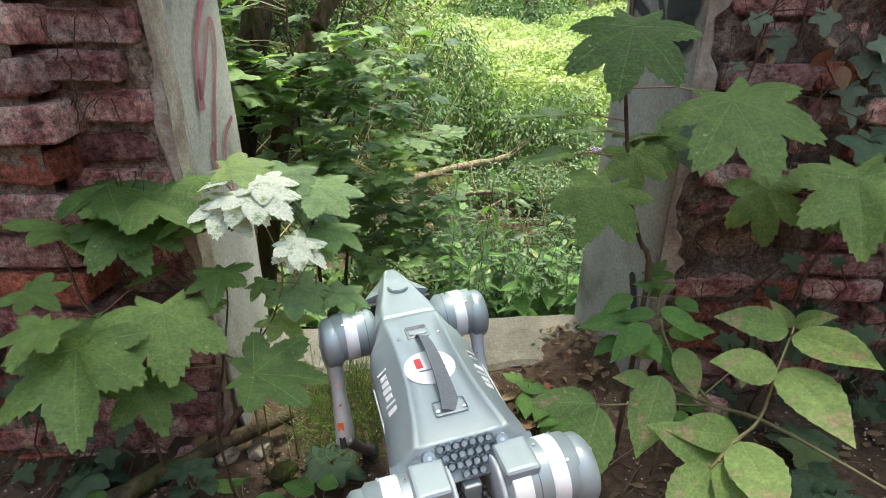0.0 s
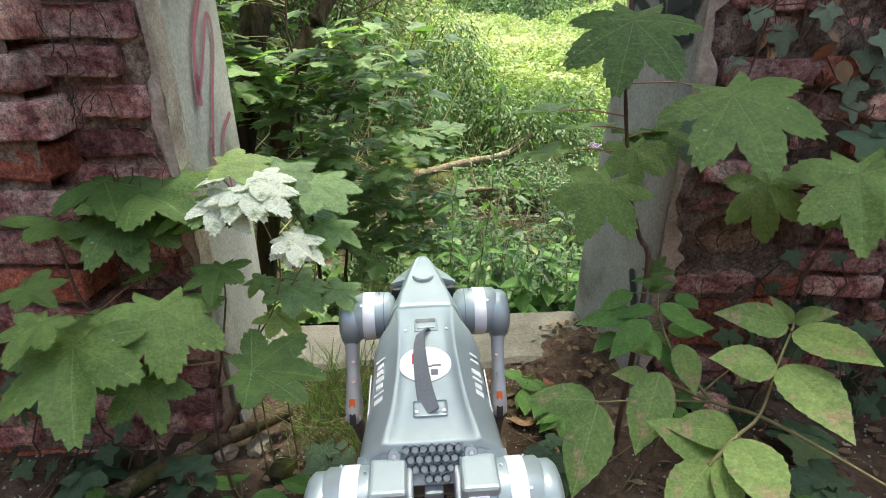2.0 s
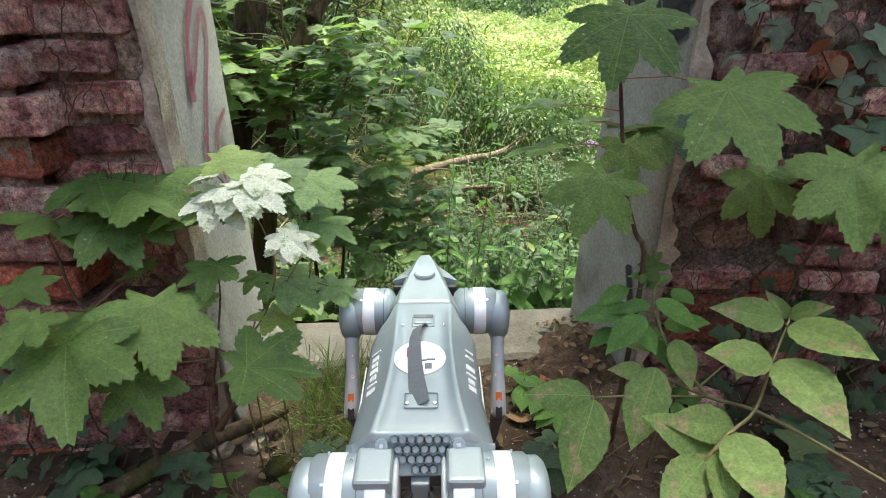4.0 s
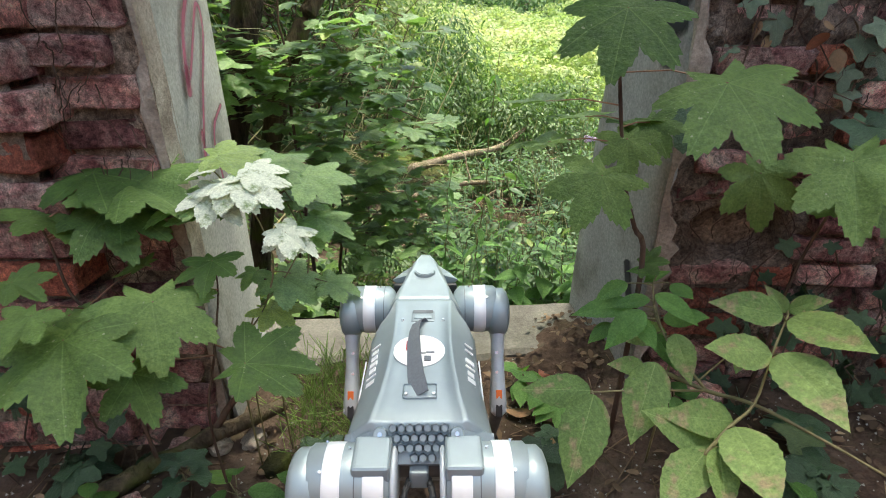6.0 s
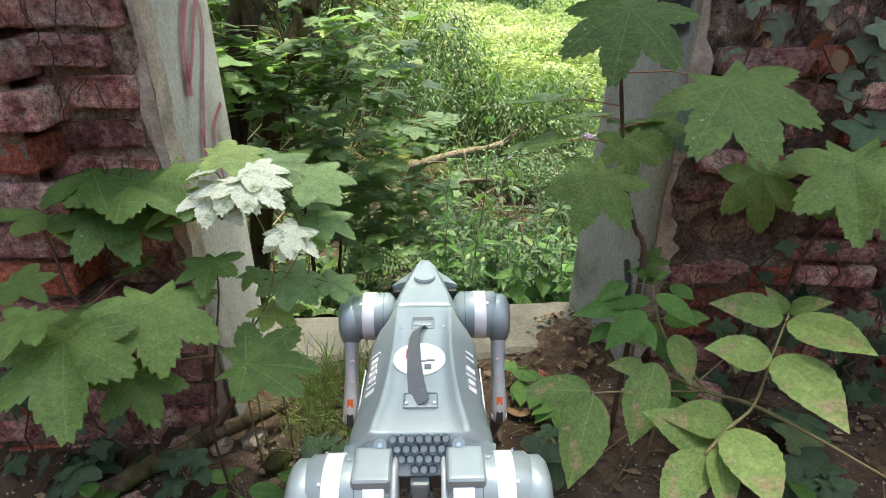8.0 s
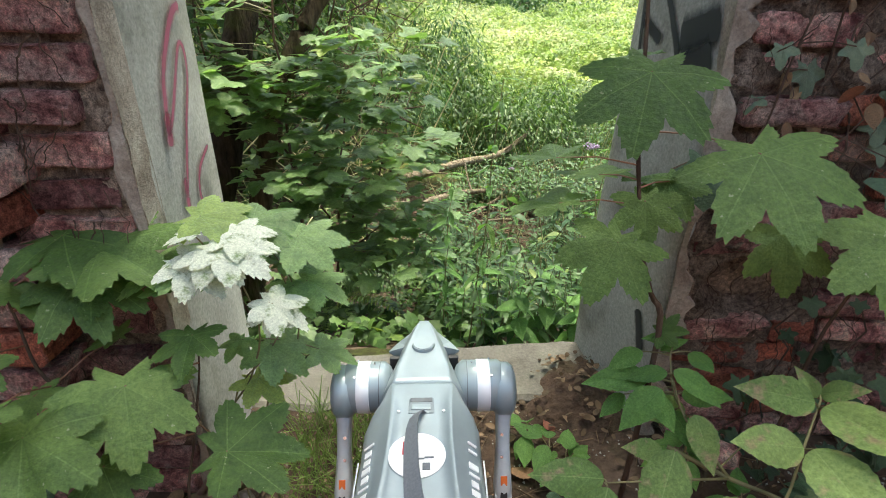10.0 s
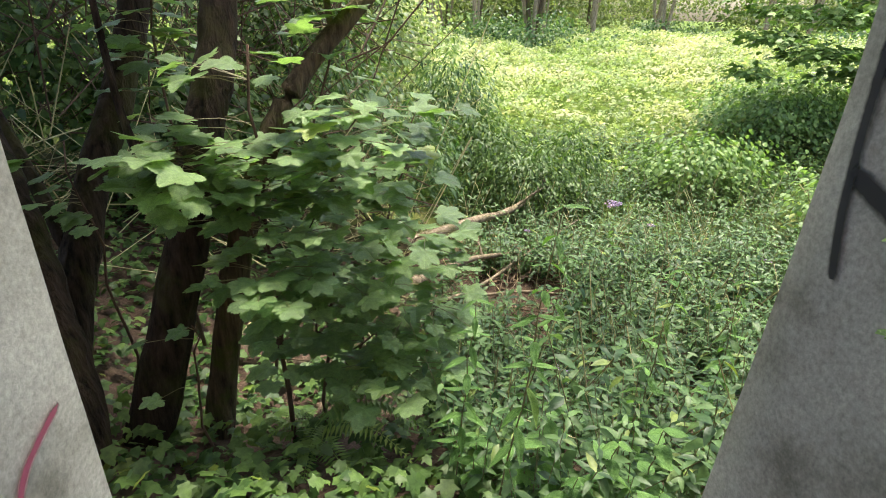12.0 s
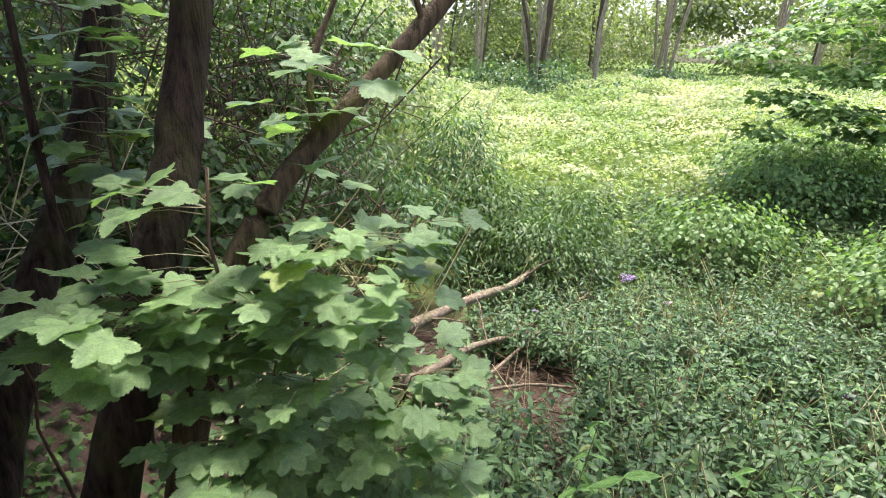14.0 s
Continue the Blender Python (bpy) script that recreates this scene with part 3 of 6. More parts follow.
def build_robot():
    robot = tagged(new("robot_dog"), "silver-grey four-legged robot dog with carrying strap standing in the doorway", "robot dog")
    robot.location = (0, 0, 0)
    st = [rounded(-0.142, 0.066, 0.092, TOP - 0.01, 0.036, -0.03, 0.08),
          rounded(-0.136, 0.066, 0.1, TOP - 0.002, 0.034, -0.045, 0.085, 0.003),
          rounded(-0.12, 0.063, 0.103, TOP, 0.031, -0.052, 0.09, 0.004),
          rounded(-0.08, 0.056, 0.1, TOP, 0.028, -0.055, 0.09, 0.005),
          rounded(-0.02, 0.05, 0.095, TOP, 0.026, -0.055, 0.088, 0.006),
          rounded(0.05, 0.047, 0.093, TOP, 0.026, -0.055, 0.086, 0.006),
          rounded(0.1, 0.047, 0.093, TOP + 0.001, 0.03, -0.055, 0.084, 0.005),
          rounded(0.135, 0.048, 0.086, TOP + 0.001, 0.032, -0.05, 0.078, 0.003),
          rounded(0.16, 0.05, 0.076, TOP + 0.001, 0.026, -0.048, 0.07, 0.001),
          rounded(0.18, 0.051, 0.07, TOP, 0.02, -0.045, 0.064, 0.0)]
    rings = []
    for a, b in zip(st, st[1:]):
        for k in range(4):
            rings.append([tuple(p + (q - p) * k / 4 for p, q in zip(u, v)) for u, v in zip(a, b)])
    rings.append(st[-1])
    body = part("body", loft_bm(rings), M_SHELL, robot, "silver-grey plastic body shell", pose(*BODY), True)
    # front head: tapering cone with two side flares
    hd = [rounded(0.181, 0.05, 0.079, TOP - 0.001, 0.012, -0.04, 0.06, 0.0), rounded(0.23, 0.045, 0.068, TOP, 0.014, -0.035, 0.055, 0.0),
          rounded(0.275, 0.033, 0.054, TOP + 0.002, 0.02, -0.03, 0.045, 0.0), rounded(0.315, 0.024, 0.046, TOP + 0.003, 0.03, -0.015, 0.036, 0.0),
          rounded(0.35, 0.016, 0.034, TOP + 0.002, 0.036, 0.0, 0.024, 0.0), rounded(0.376, 0.009, 0.02, TOP - 0.002, 0.04, 0.015, 0.014, 0.0), rounded(0.388, 0.003, 0.008, TOP - 0.011, 0.045, 0.03, 0.006, 0.0)]
    rings = []
    for a, b in zip(hd, hd[1:]):
        for k in range(3):
            rings.append([tuple(p + (q - p) * k / 3 for p, q in zip(u, v)) for u, v in zip(a, b)])
    rings.append(hd[-1])
    part("head", loft_bm(rings), M_SHELL, body, "tapering silver head shell", None, True)
    for s in (-1, 1):
        fl = [[(s * 0.03, 0.3, TOP - 0.01), (s * 0.069, 0.306, TOP - 0.026), (s * 0.069, 0.308, TOP - 0.03), (s * 0.03, 0.3, TOP - 0.06)],
              [(s * 0.028, 0.33, TOP - 0.008), (s * 0.052, 0.332, TOP - 0.024), (s * 0.052, 0.333, TOP - 0.029), (s * 0.028, 0.33, TOP - 0.06)],
              [(s * 0.008, 0.376, TOP - 0.012), (s * 0.018, 0.376, TOP - 0.022), (s * 0.018, 0.376, TOP - 0.026), (s * 0.008, 0.376, TOP - 0.045)]]
        part("cheek", loft_bm(fl), M_SHELL, body)
        part("speaker_grille", box_bm(0.034, 0.012, 0.04, 0.004, (s * 0.05, 0.294, TOP - 0.05)), M_BLACK, body, "black side grille")
    bm = bmesh.new()
    bmesh.ops.create_cone(bm, cap_ends=True, segments=40, radius1=0.0225, radius2=0.0205, depth=0.012, matrix=pose(0, 0.284, TOP + 0.004, 3))
    bmesh.ops.bevel(bm, geom=[e for e in bm.edges if e.calc_length() < 0.006], offset=0.0015, segments=2, affect="EDGES")
    part("sensor_cap", bm, M_SHELL, body, "round flat sensor cap", None, False)
    # logo disc and its marks
    disc = [(0.042 * math.cos(a), 0.042 * math.sin(a)) for a in (2 * math.pi * k / 40 for k in range(40))]
    part("sticker", flat_shape(disc), M_WHITE, body, "round white sticker", pose(-0.004, 0.02, TOP + 0.0005))
    for x, y, w, h, mt in ((-0.016, 0.012, 0.011, 0.024, M_REDM), (-0.004, -0.008, 0.03, 0.002, M_STRAP), (0.018, -0.006, 0.014, 0.0025, M_STRAP), (0.014, -0.022, 0.011, 0.012, M_STRAP)):
        part("sticker_mark", flat_shape([(x - w / 2, y - h / 2), (x + w / 2, y - h / 2), (x + w / 2, y + h / 2), (x - w / 2, y + h / 2)]), mt, body, "", pose(-0.004, 0.02, TOP + 0.0018))
    # carrying strap
    sp = [(-0.088, 0.002), (-0.075, 0.005), (-0.05, 0.01), (-0.015, 0.015), (0.03, 0.018), (0.065, 0.017), (0.088, 0.013), (0.102, 0.006), (0.105, -0.003)]
    rings = [[(-w + dx, y, TOP + z), (w + dx, y, TOP + z), (w + dx, y, TOP + z + 0.002), (-w + dx, y, TOP + z + 0.002)] for (y, z), w, dx in zip(sp, (0.017, 0.016, 0.0145, 0.013, 0.012, 0.0105, 0.0095, 0.009, 0.009), (0, 0, -0.001, -0.002, -0.003, -0.003, -0.002, 0, 0))]
    rings = [[(x, y, z - TOP) for x, y, z in r] for r in rings]
    part("carrying_strap", loft_bm(rings), M_STRAP, body, "grey webbing carrying strap", pose(0, 0, TOP))
    part("strap_plate", box_bm(0.05, 0.03, 0.003, 0.004, (0, -0.078, TOP + 0.0005)), M_SHELL, body)
    for s in (-1, 1):
        screw(body, (s * 0.02, -0.085, TOP + 0.003))
        screw(body, (s * 0.036, 0.108, TOP + 0.002))
    # socket in front of the strap
    part("socket_frame", box_bm(0.042, 0.034, 0.004, 0.003, (0.0, 0.121, TOP + 0.0005)), M_SHELLD, body)
    part("socket_lid", box_bm(0.032, 0.012, 0.005, 0.002, (0.0, 0.117, TOP + 0.002)), M_SHELL, body)
    part("socket_recess", box_bm(0.036, 0.01, 0.003, 0.001, (0.0, 0.134, TOP + 0.002)), M_DARKM, body)
    # unread side lettering as bars
    for s in (-1, 1):
        for i, (h, w) in enumerate(((0.02, 0.004), (0.013, 0.01), (0.013, 0.01), (0.016, 0.01), (0.013, 0.01), (0.02, 0.004), (0.018, 0.01), (0.017, 0.004), (0.017, 0.004))):
            y = 0.055 - i * 0.0155 if s < 0 else -0.08 + i * 0.0155
            y -= 0.012 if i > 6 and s < 0 else (-0.012 if i > 6 else 0)
            m = pose(s * 0.0785, y, TOP - 0.0185, 0, s * 42, 0)
            part("lettering", box_bm(h, w, 0.002, 0.0, (0, 0, 0)), M_WHITE, body, "", m)
        part("side_line", box_bm(0.0015, 0.13, 0.002, 0, (0, 0, 0)), M_BAND, body, "", pose(s * 0.096, -0.02, 0.029, 0, s * 60, 0))
    # open rear: a sloping lattice fascia with screw bosses over the drums
    fas = [[(x, -0.136, TOP - 0.004 - dz), (x, -0.172, 0.028 - dz * 0.4), (x, -0.166, 0.018 - dz * 0.4), (x, -0.13, 0.04)] for x, dz in ((-0.104, 0.026), (-0.094, 0.018), (-0.07, 0.004), (-0.06, 0.0), (0.06, 0.0), (0.07, 0.004), (0.094, 0.018), (0.104, 0.026))]
    part("rear_fascia", loft_bm(fas), M_SHELLD, body, "grey ribbed rear fascia")
    part("rear_plate", box_bm(0.13, 0.02, 0.06, 0.006, (0, -0.14, 0.005)), M_DARKM, body)
    for s in (-1, 1):
        for x, y, z in ((0.052, -0.148, 0.058), (0.088, -0.158, 0.036)):
            bm = bmesh.new()
            bmesh.ops.create_cone(bm, cap_ends=True, segments=18, radius1=0.0105, radius2=0.0085, depth=0.014, matrix=pose(s * x, y, z, 48))
            part("screw_boss", bm, M_SHELL, body)
            screw(body, (s * x, y - 0.0055, z + 0.0052), 0.0042, pose(0, 0, 0, 48))
        rib = [[(s * x + dx, -0.15 - dy, z + dz) for dx, dy, dz in ((-0.002, 0, 0), (0.002, 0, 0), (0.002, 0.006, 0.007), (-0.002, 0.006, 0.007))] for x, z in ((0.04, 0.056), (0.058, 0.044), (0.078, 0.045), (0.1, 0.026))]
        part("fascia_rib", loft_bm(rib), M_SHELL, body)
    for j in range(4):
        for i in range(-4 + j, 5 - j):
            x = i * 0.0118 + (0.0059 if j % 2 else 0)
            if abs(x) > 0.046:
                continue
            bm = bmesh.new()
            bmesh.ops.create_cone(bm, cap_ends=False, segments=6, radius1=0.0068, radius2=0.0064, depth=0.005)
            bmesh.ops.create_cone(bm, cap_ends=False, segments=6, radius1=0.0046, radius2=0.0052, depth=0.005)
            bmesh.ops.create_cone(bm, cap_ends=True, segments=6, radius1=0.005, radius2=0.005, depth=0.002)
            part("lattice_cell", bm, M_SHELLD, body, "", pose(x, -0.144 - j * 0.0084, 0.0645 - j * 0.0095, 48))
    part("rear_port", box_bm(0.026, 0.022, 0.03, 0.004, (0, -0.17, 0.006)), M_SHELLD, body)
    for s in (-1, 1):
        pts = [(s * 0.012, -0.17, 0.0), (s * 0.018, -0.195, 0.004), (s * 0.024, -0.23, -0.02), (s * 0.02, -0.27, -0.07)]
        part("corrugated_cable", tube_bm([Vector(a).lerp(Vector(b), k / 6) for a, b in zip(pts, pts[1:]) for k in range(6)], [0.005 if k % 2 else 0.0038 for k in range(18)], 8), M_BLACK, body, "black corrugated cable")
    # hip drums
    for f in (1, -1):
        yy = HIPF if f > 0 else HIPR
        for s in (-1, 1):
            hip = part("hip_housing", loft_bm([[(s * x, y, z) for x, y, z in r] for r in capsule(0.056 if f > 0 else 0.03, 0.156, 0.047, 0.016)]), M_SHELL, body, "", pose(0, yy, HIPZ), True)
            part("hip_band", loft_bm([[(s * x, y, z) for x, y, z in r] for r in capsule(0.098, 0.122, 0.0482, 0.001)]), M_BAND, hip, "bright silver band", None, True)
            part("hip_seam", loft_bm([[(s * x, y, z) for x, y, z in r] for r in capsule(0.0795, 0.081, 0.0474, 0.0004)]), M_DARKM, hip)
            part("hip_cap", loft_bm([[(s * x, y, z) for x, y, z in r] for r in capsule(0.127, 0.17, 0.0492, 0.011)]), M_SHELL, hip, "", pose(0, -0.004, -0.006), True)
            for x, a in ((0.124, 50), (0.124, 120), (0.09, 80)):
                screw(hip, (s * x, 0.0484 * math.cos(radians(a)), 0.0484 * math.sin(radians(a))), 0.0026, pose(0, 0, 0, a - 90))
            if f < 0:
                part("hip_bracket", box_bm(0.05, 0.058, 0.034, 0.007, (s * 0.06, 0.0, 0.034), 3), M_SHELL, hip, "grey bracket")
                part("hip_band", loft_bm([[(s * x, y, z) for x, y, z in r] for r in capsule(0.043, 0.07, 0.0481, 0.001)]), M_BAND, hip, "bright silver band", None, True)
                ring = loft_bm([[(s * x, y, z) for x, y, z in r] for r in capsule(0.028, 0.036, 0.043, 0.003)])
                part("motor_face", ring, M_METAL, hip, "machined motor face", None, True)
    return robot, body


# the strap flops over to its other side as the robot turns: seconds, lean
STRAP = [(0.0, 24.0), (0.9, 24.0), (1.6, -30.0), (2.2, -34.0), (14.0, -34.0)]


def leg_parts(robot, s, front):
    """Thigh along -Z from the hip axis, shin along -Z from the knee."""
    st = []
    for z, w, d in ((0.03, 0.018, 0.034), (0.0, 0.02, 0.04), (-0.03, 0.018, 0.034), (-0.06, 0.0135, 0.02), (-0.11, 0.0125, 0.018), (-0.155, 0.015, 0.022), (-0.185, 0.017, 0.025), (-0.205, 0.015, 0.021), (-0.212, 0.008, 0.012)):
        st.append([(w * math.copysign(abs(math.cos(a)) ** 0.6, math.cos(a)), d * math.copysign(abs(math.sin(a)) ** 0.7, math.sin(a)), z) for a in (2 * math.pi * k / 16 for k in range(16))])
    thigh = part("thigh", loft_bm(st), M_METAL, robot, "brushed grey metal thigh", None, True)
    for z in (-0.05, -0.085, -0.125, -0.15):
        bm = bmesh.new()
        bmesh.ops.create_cone(bm, cap_ends=True, segments=10, radius1=0.0036, radius2=0.003, depth=0.004, matrix=pose(-s * 0.004, -0.0175, z, 90))
        part("screw", bm, M_SCREW, thigh)
    part("warning_mark", box_bm(0.012, 0.002, 0.017, 0.0008, (-s * 0.0, -0.0225, -0.167)), M_ORANGE, thigh, "orange warning mark")
    part("knee_slot", box_bm(0.013, 0.006, 0.03, 0.002, (0.0, -0.021, -0.196)), M_BLACK, thigh)
    bm = bmesh.new()
    bmesh.ops.create_cone(bm, cap_ends=True, segments=12, radius1=0.007, radius2=0.007, depth=0.03, matrix=pose(0, -0.012, -0.198, 0, 90, 0))
    part("knee_pin", bm, M_METAL, thigh)
    sh = [(0, 0.002, 0.006), (0, 0, -0.02), (0, -0.001, -0.08), (0, 0.0, -0.15), (0, 0.002, -0.195)]
    shin = part("shin", tube_bm(sh, [0.014, 0.0135, 0.0115, 0.0105, 0.011], 10), M_DARKM, robot, "dark grey shin", None, True)
    bm = bmesh.new()
    bmesh.ops.create_uvsphere(bm, u_segments=16, v_segments=10, radius=0.021, matrix=Matrix.Translation((0, 0.002, -0.205)))
    part("rubber_foot", bm, M_BLACK, shin, "black rubber ball foot", None, True)
    return thigh, shin


robot, robot_body = build_robot()
LEGS = []
for front in (True, False):
    for s in (-1, 1):
        LEGS.append((s, front, *leg_parts(robot, s, front)))


def body_pose(x, y, z, pitch, roll, yaw):
    return pose(BODY.x + x, BODY.y + y, BODY.z + z, pitch, roll, yaw)


FEET = {(-1, True): (-0.17, 0.92), (1, True): (0.12, 0.92), (-1, False): (-0.17, 0.5), (1, False): (0.125, 0.5)}


def along(p, q, fwd):
    """A pose at p whose -Z runs to q, its +Y near fwd."""
    z = (Vector(p) - Vector(q)).normalized()
    x = Vector(fwd).cross(z).normalized()
    y = z.cross(x)
    m = Matrix((x, y, z)).transposed().to_4x4()
    return Matrix.Translation(p) @ m


def leg_pose(bp, s, front):
    hip = bp @ Vector((s * 0.149, HIPF if front else HIPR, HIPZ - 0.004))
    fx, fy = FEET[(s, front)]
    foot = Vector((fx, fy, ground_z(fx, fy) + 0.019))
    l1, l2 = 0.2, 0.205
    d = foot - hip
    dist = min(d.length, l1 + l2 - 0.002)
    u = d.normalized()
    back = Vector((0, -1, 0))
    back = (back - u * back.dot(u)).normalized()
    a = (l1 * l1 - l2 * l2 + dist * dist) / (2 * dist)
    h = math.sqrt(max(0.0, l1 * l1 - a * a))
    knee = hip + u * a + back * h
    return along(hip, knee, (0, 1, 0)), along(knee, foot, (0, 1, 0))


# ---- scattered growth ----
LANCE = ([(0, 0, 0), (0.17, 0.3, 0.05), (-0.17, 0.3, 0.05), (0.13, 0.65, 0.0), (-0.13, 0.65, 0.0), (0, 0.35, 0), (0, 0.68, -0.04), (0, 1, -0.16)],
         [(0, 1, 5), (0, 5, 2), (1, 3, 6), (1, 6, 5), (5, 6, 4), (5, 4, 2), (3, 7, 6), (6, 7, 4)])
BROAD = ([(0, 0, 0), (0.3, 0.22, 0.06), (-0.3, 0.22, 0.06), (0.3, 0.6, 0.02), (-0.3, 0.6, 0.02), (0, 0.45, -0.01), (0, 1, -0.14)],
         [(0, 1, 5), (0, 5, 2), (1, 3, 5), (5, 4, 2), (3, 6, 5), (5, 6, 4)])
MAPLE = ([(0, 0.3, 0.0), (0, 0, -0.03), (0.32, -0.02, -0.06), (0.3, 0.2, 0.0), (0.62, 0.4, -0.12), (0.33, 0.5, 0.0), (0.28, 0.72, -0.04), (0, 1.05, -0.18),
          (-0.28, 0.72, -0.04), (-0.33, 0.5, 0.0), (-0.62, 0.4, -0.12), (-0.3, 0.2, 0.0), (-0.32, -0.02, -0.06)],
         [(0, i, i + 1) for i in range(1, 12)] + [(0, 12, 1)])
ROD = ([(math.cos(a), math.sin(a), z) for z in (0, 1) for a in (0, 2.1, 4.2)], [(0, 1, 4), (0, 4, 3), (1, 2, 5), (1, 5, 4), (2, 0, 3), (2, 3, 5)])


def turn_matrices(heading, droop, roll):
    """Arrays in degrees to matrices, as leaf_pose turns a leaf."""
    h, d, r = (np.radians(np.asarray(v, float)) for v in (heading, -np.asarray(droop, float), roll))
    z, o = np.zeros_like(h), np.ones_like(h)

    def stack(rows):
        return np.stack([np.stack(r, -1) for r in rows], -2)

    a = stack([[np.cos(h), -np.sin(h), z], [np.sin(h), np.cos(h), z], [z, z, o]])
    b = stack([[o, z, z], [z, np.cos(d), -np.sin(d)], [z, np.sin(d), np.cos(d)]])
    c = stack([[np.cos(r), z, np.sin(r)], [z, o, z], [-np.sin(r), z, np.cos(r)]])
    return a @ b @ c


def scatter(name, template, pos, mats, size, material, label, category, width=None):
    """Many small blades as one mesh."""
    tv, tf = np.array(template[0], float), np.array(template[1], int)
    pos, size = np.asarray(pos, float), np.asarray(size, float)
    sc = np.repeat(size[:, None], 3, 1) if size.ndim == 1 else size
    if width is not None:
        sc[:, 0] *= width
    v = np.einsum("mij,mkj->mki", mats, tv[None] * sc[:, None, :]) + pos[:, None, :]
    m, k = len(pos), len(tv)
    f = (tf[None] + (np.arange(m) * k)[:, None, None]).reshape(-1)
    me = bpy.data.meshes.new(name)
    me.vertices.add(m * k)
    me.vertices.foreach_set("co", v.reshape(-1))
    me.loops.add(len(f))
    me.loops.foreach_set("vertex_index", f.astype(np.int32))
    me.polygons.add(len(f) // 3)
    me.polygons.foreach_set("loop_start", np.arange(0, len(f), 3, dtype=np.int32))
    me.polygons.foreach_set("use_smooth", np.ones(len(f) // 3, bool))
    me.update(calc_edges=True)
    me.materials.append(material)
    return tagged(new(name, me), label, category, kind="stuff")


def rods(name, a, b, r, material, label, category):
    """Many thin straight stalks as one mesh."""
    a, b = np.asarray(a, float), np.asarray(b, float)
    d = b - a
    ln = np.linalg.norm(d, axis=1)
    z = d / ln[:, None]
    ref = np.where(np.abs(z[:, 2:3]) > 0.9, np.array([[1.0, 0, 0]]), np.array([[0, 0, 1.0]]))
    x = np.cross(ref, z)
    x /= np.linalg.norm(x, axis=1)[:, None]
    mats = np.stack([x, np.cross(z, x), z], -1)
    r = np.broadcast_to(r, ln.shape)
    return scatter(name, ROD, a, mats, np.stack([r, r, ln], -1), material, label, category)


def gz(p):
    return np.array([ground_z(x, y) for x, y in p])


def herbs(name, seed, spots, high, size, material, label, nodes=7, template=LANCE, width=1.0, lean=0.25, droop=(5, 45), stalks=True):
    """Upright herbs: a stalk each, with leaf pairs up it."""
    rng = np.random.default_rng(seed)
    spots = np.asarray(spots)
    n = len(spots)
    base = np.column_stack([spots, gz(spots) - 0.01])
    h = rng.uniform(high[0], high[1], n)
    tip = base + np.column_stack([rng.normal(0, lean, n) * h, rng.normal(-0.05, lean, n) * h, h])
    P, H, D, S = [], [], [], []
    az = rng.uniform(0, 360, n)
    for k in range(nodes):
        f = 0.25 + 0.75 * (k + rng.uniform(-0.3, 0.3, n)) / (nodes - 1)
        f = np.clip(f, 0.1, 1)
        for side in (0, 180):
            P.append(base + (tip - base) * f[:, None])
            H.append(az + side + 90 * (k % 2) + rng.normal(0, 18, n))
            D.append(rng.uniform(droop[0], droop[1], n) - 25 * f)
            S.append(rng.uniform(size[0], size[1], n) * (1.15 - 0.5 * np.abs(f - 0.45)))
    P, H, D, S = (np.concatenate(v) for v in (P, H, D, S))
    scatter(name, template, P, turn_matrices(H, D, rng.normal(0, 14, len(H))), S, material, label, "undergrowth", width)
    if stalks:
        rods(name + "_stalks", base, tip, rng.uniform(0.0012, 0.0026, n), M_STEM, "thin green stalks of the undergrowth", "stalks")


def mound(name, seed, lumps, count, size, material, label, template=LANCE, shell=0.55, width=1.0, droop=(0, 60)):
    """A bush of leaves on lumps (x, y, z, rx, ry, rz), thicker towards the outside."""
    rng = np.random.default_rng(seed)
    w = np.array([l[3] * l[4] + l[3] * l[5] for l in lumps])
    idx = rng.choice(len(lumps), count, p=w / w.sum())
    L = np.array(lumps, float)[idx]
    d = rng.normal(size=(count, 3))
    d /= np.linalg.norm(d, axis=1)[:, None]
    d[:, 2] = np.where(d[:, 2] < -0.35, -d[:, 2], d[:, 2])
    r = shell + (1 - shell) * rng.random(count) ** 0.6 + 0.12 * rng.normal(size=count)
    bumps = np.array([noise.noise((p[0] * 3.1 + i, p[1] * 3.1, p[2] * 3.1)) for p, i in zip(d, idx)])
    pos = L[:, :3] + d * (r * (1 + 0.35 * bumps))[:, None] * L[:, 3:]
    head = np.degrees(np.arctan2(-d[:, 0], d[:, 1])) + rng.normal(0, 45, count)
    return scatter(name, template, pos, turn_matrices(head, rng.uniform(droop[0], droop[1], count), rng.normal(0, 22, count)), rng.uniform(size[0], size[1], count), material, label, "bush", width)


def area(seed, n, x0, x1, y0, y1, keep=None):
    rng = np.random.default_rng(seed)
    out = []
    while len(out) < n:
        x, y = rng.uniform(x0, x1), rng.uniform(y0, y1)
        if keep is None or keep(x, y):
            out.append((x, y))
    return out


def herb_room(x, y):
    if (x - 0.55) ** 2 / 0.2 + (y - 4.55) ** 2 / 0.14 < 1:
        return False
    if x < -0.25 + 0.1 * (y - 2) or (y < 2.15 and x < 0.2) or (y < 3.25 and x < 0.0):
        return False
    return x < 0.9 + 1.15 * y


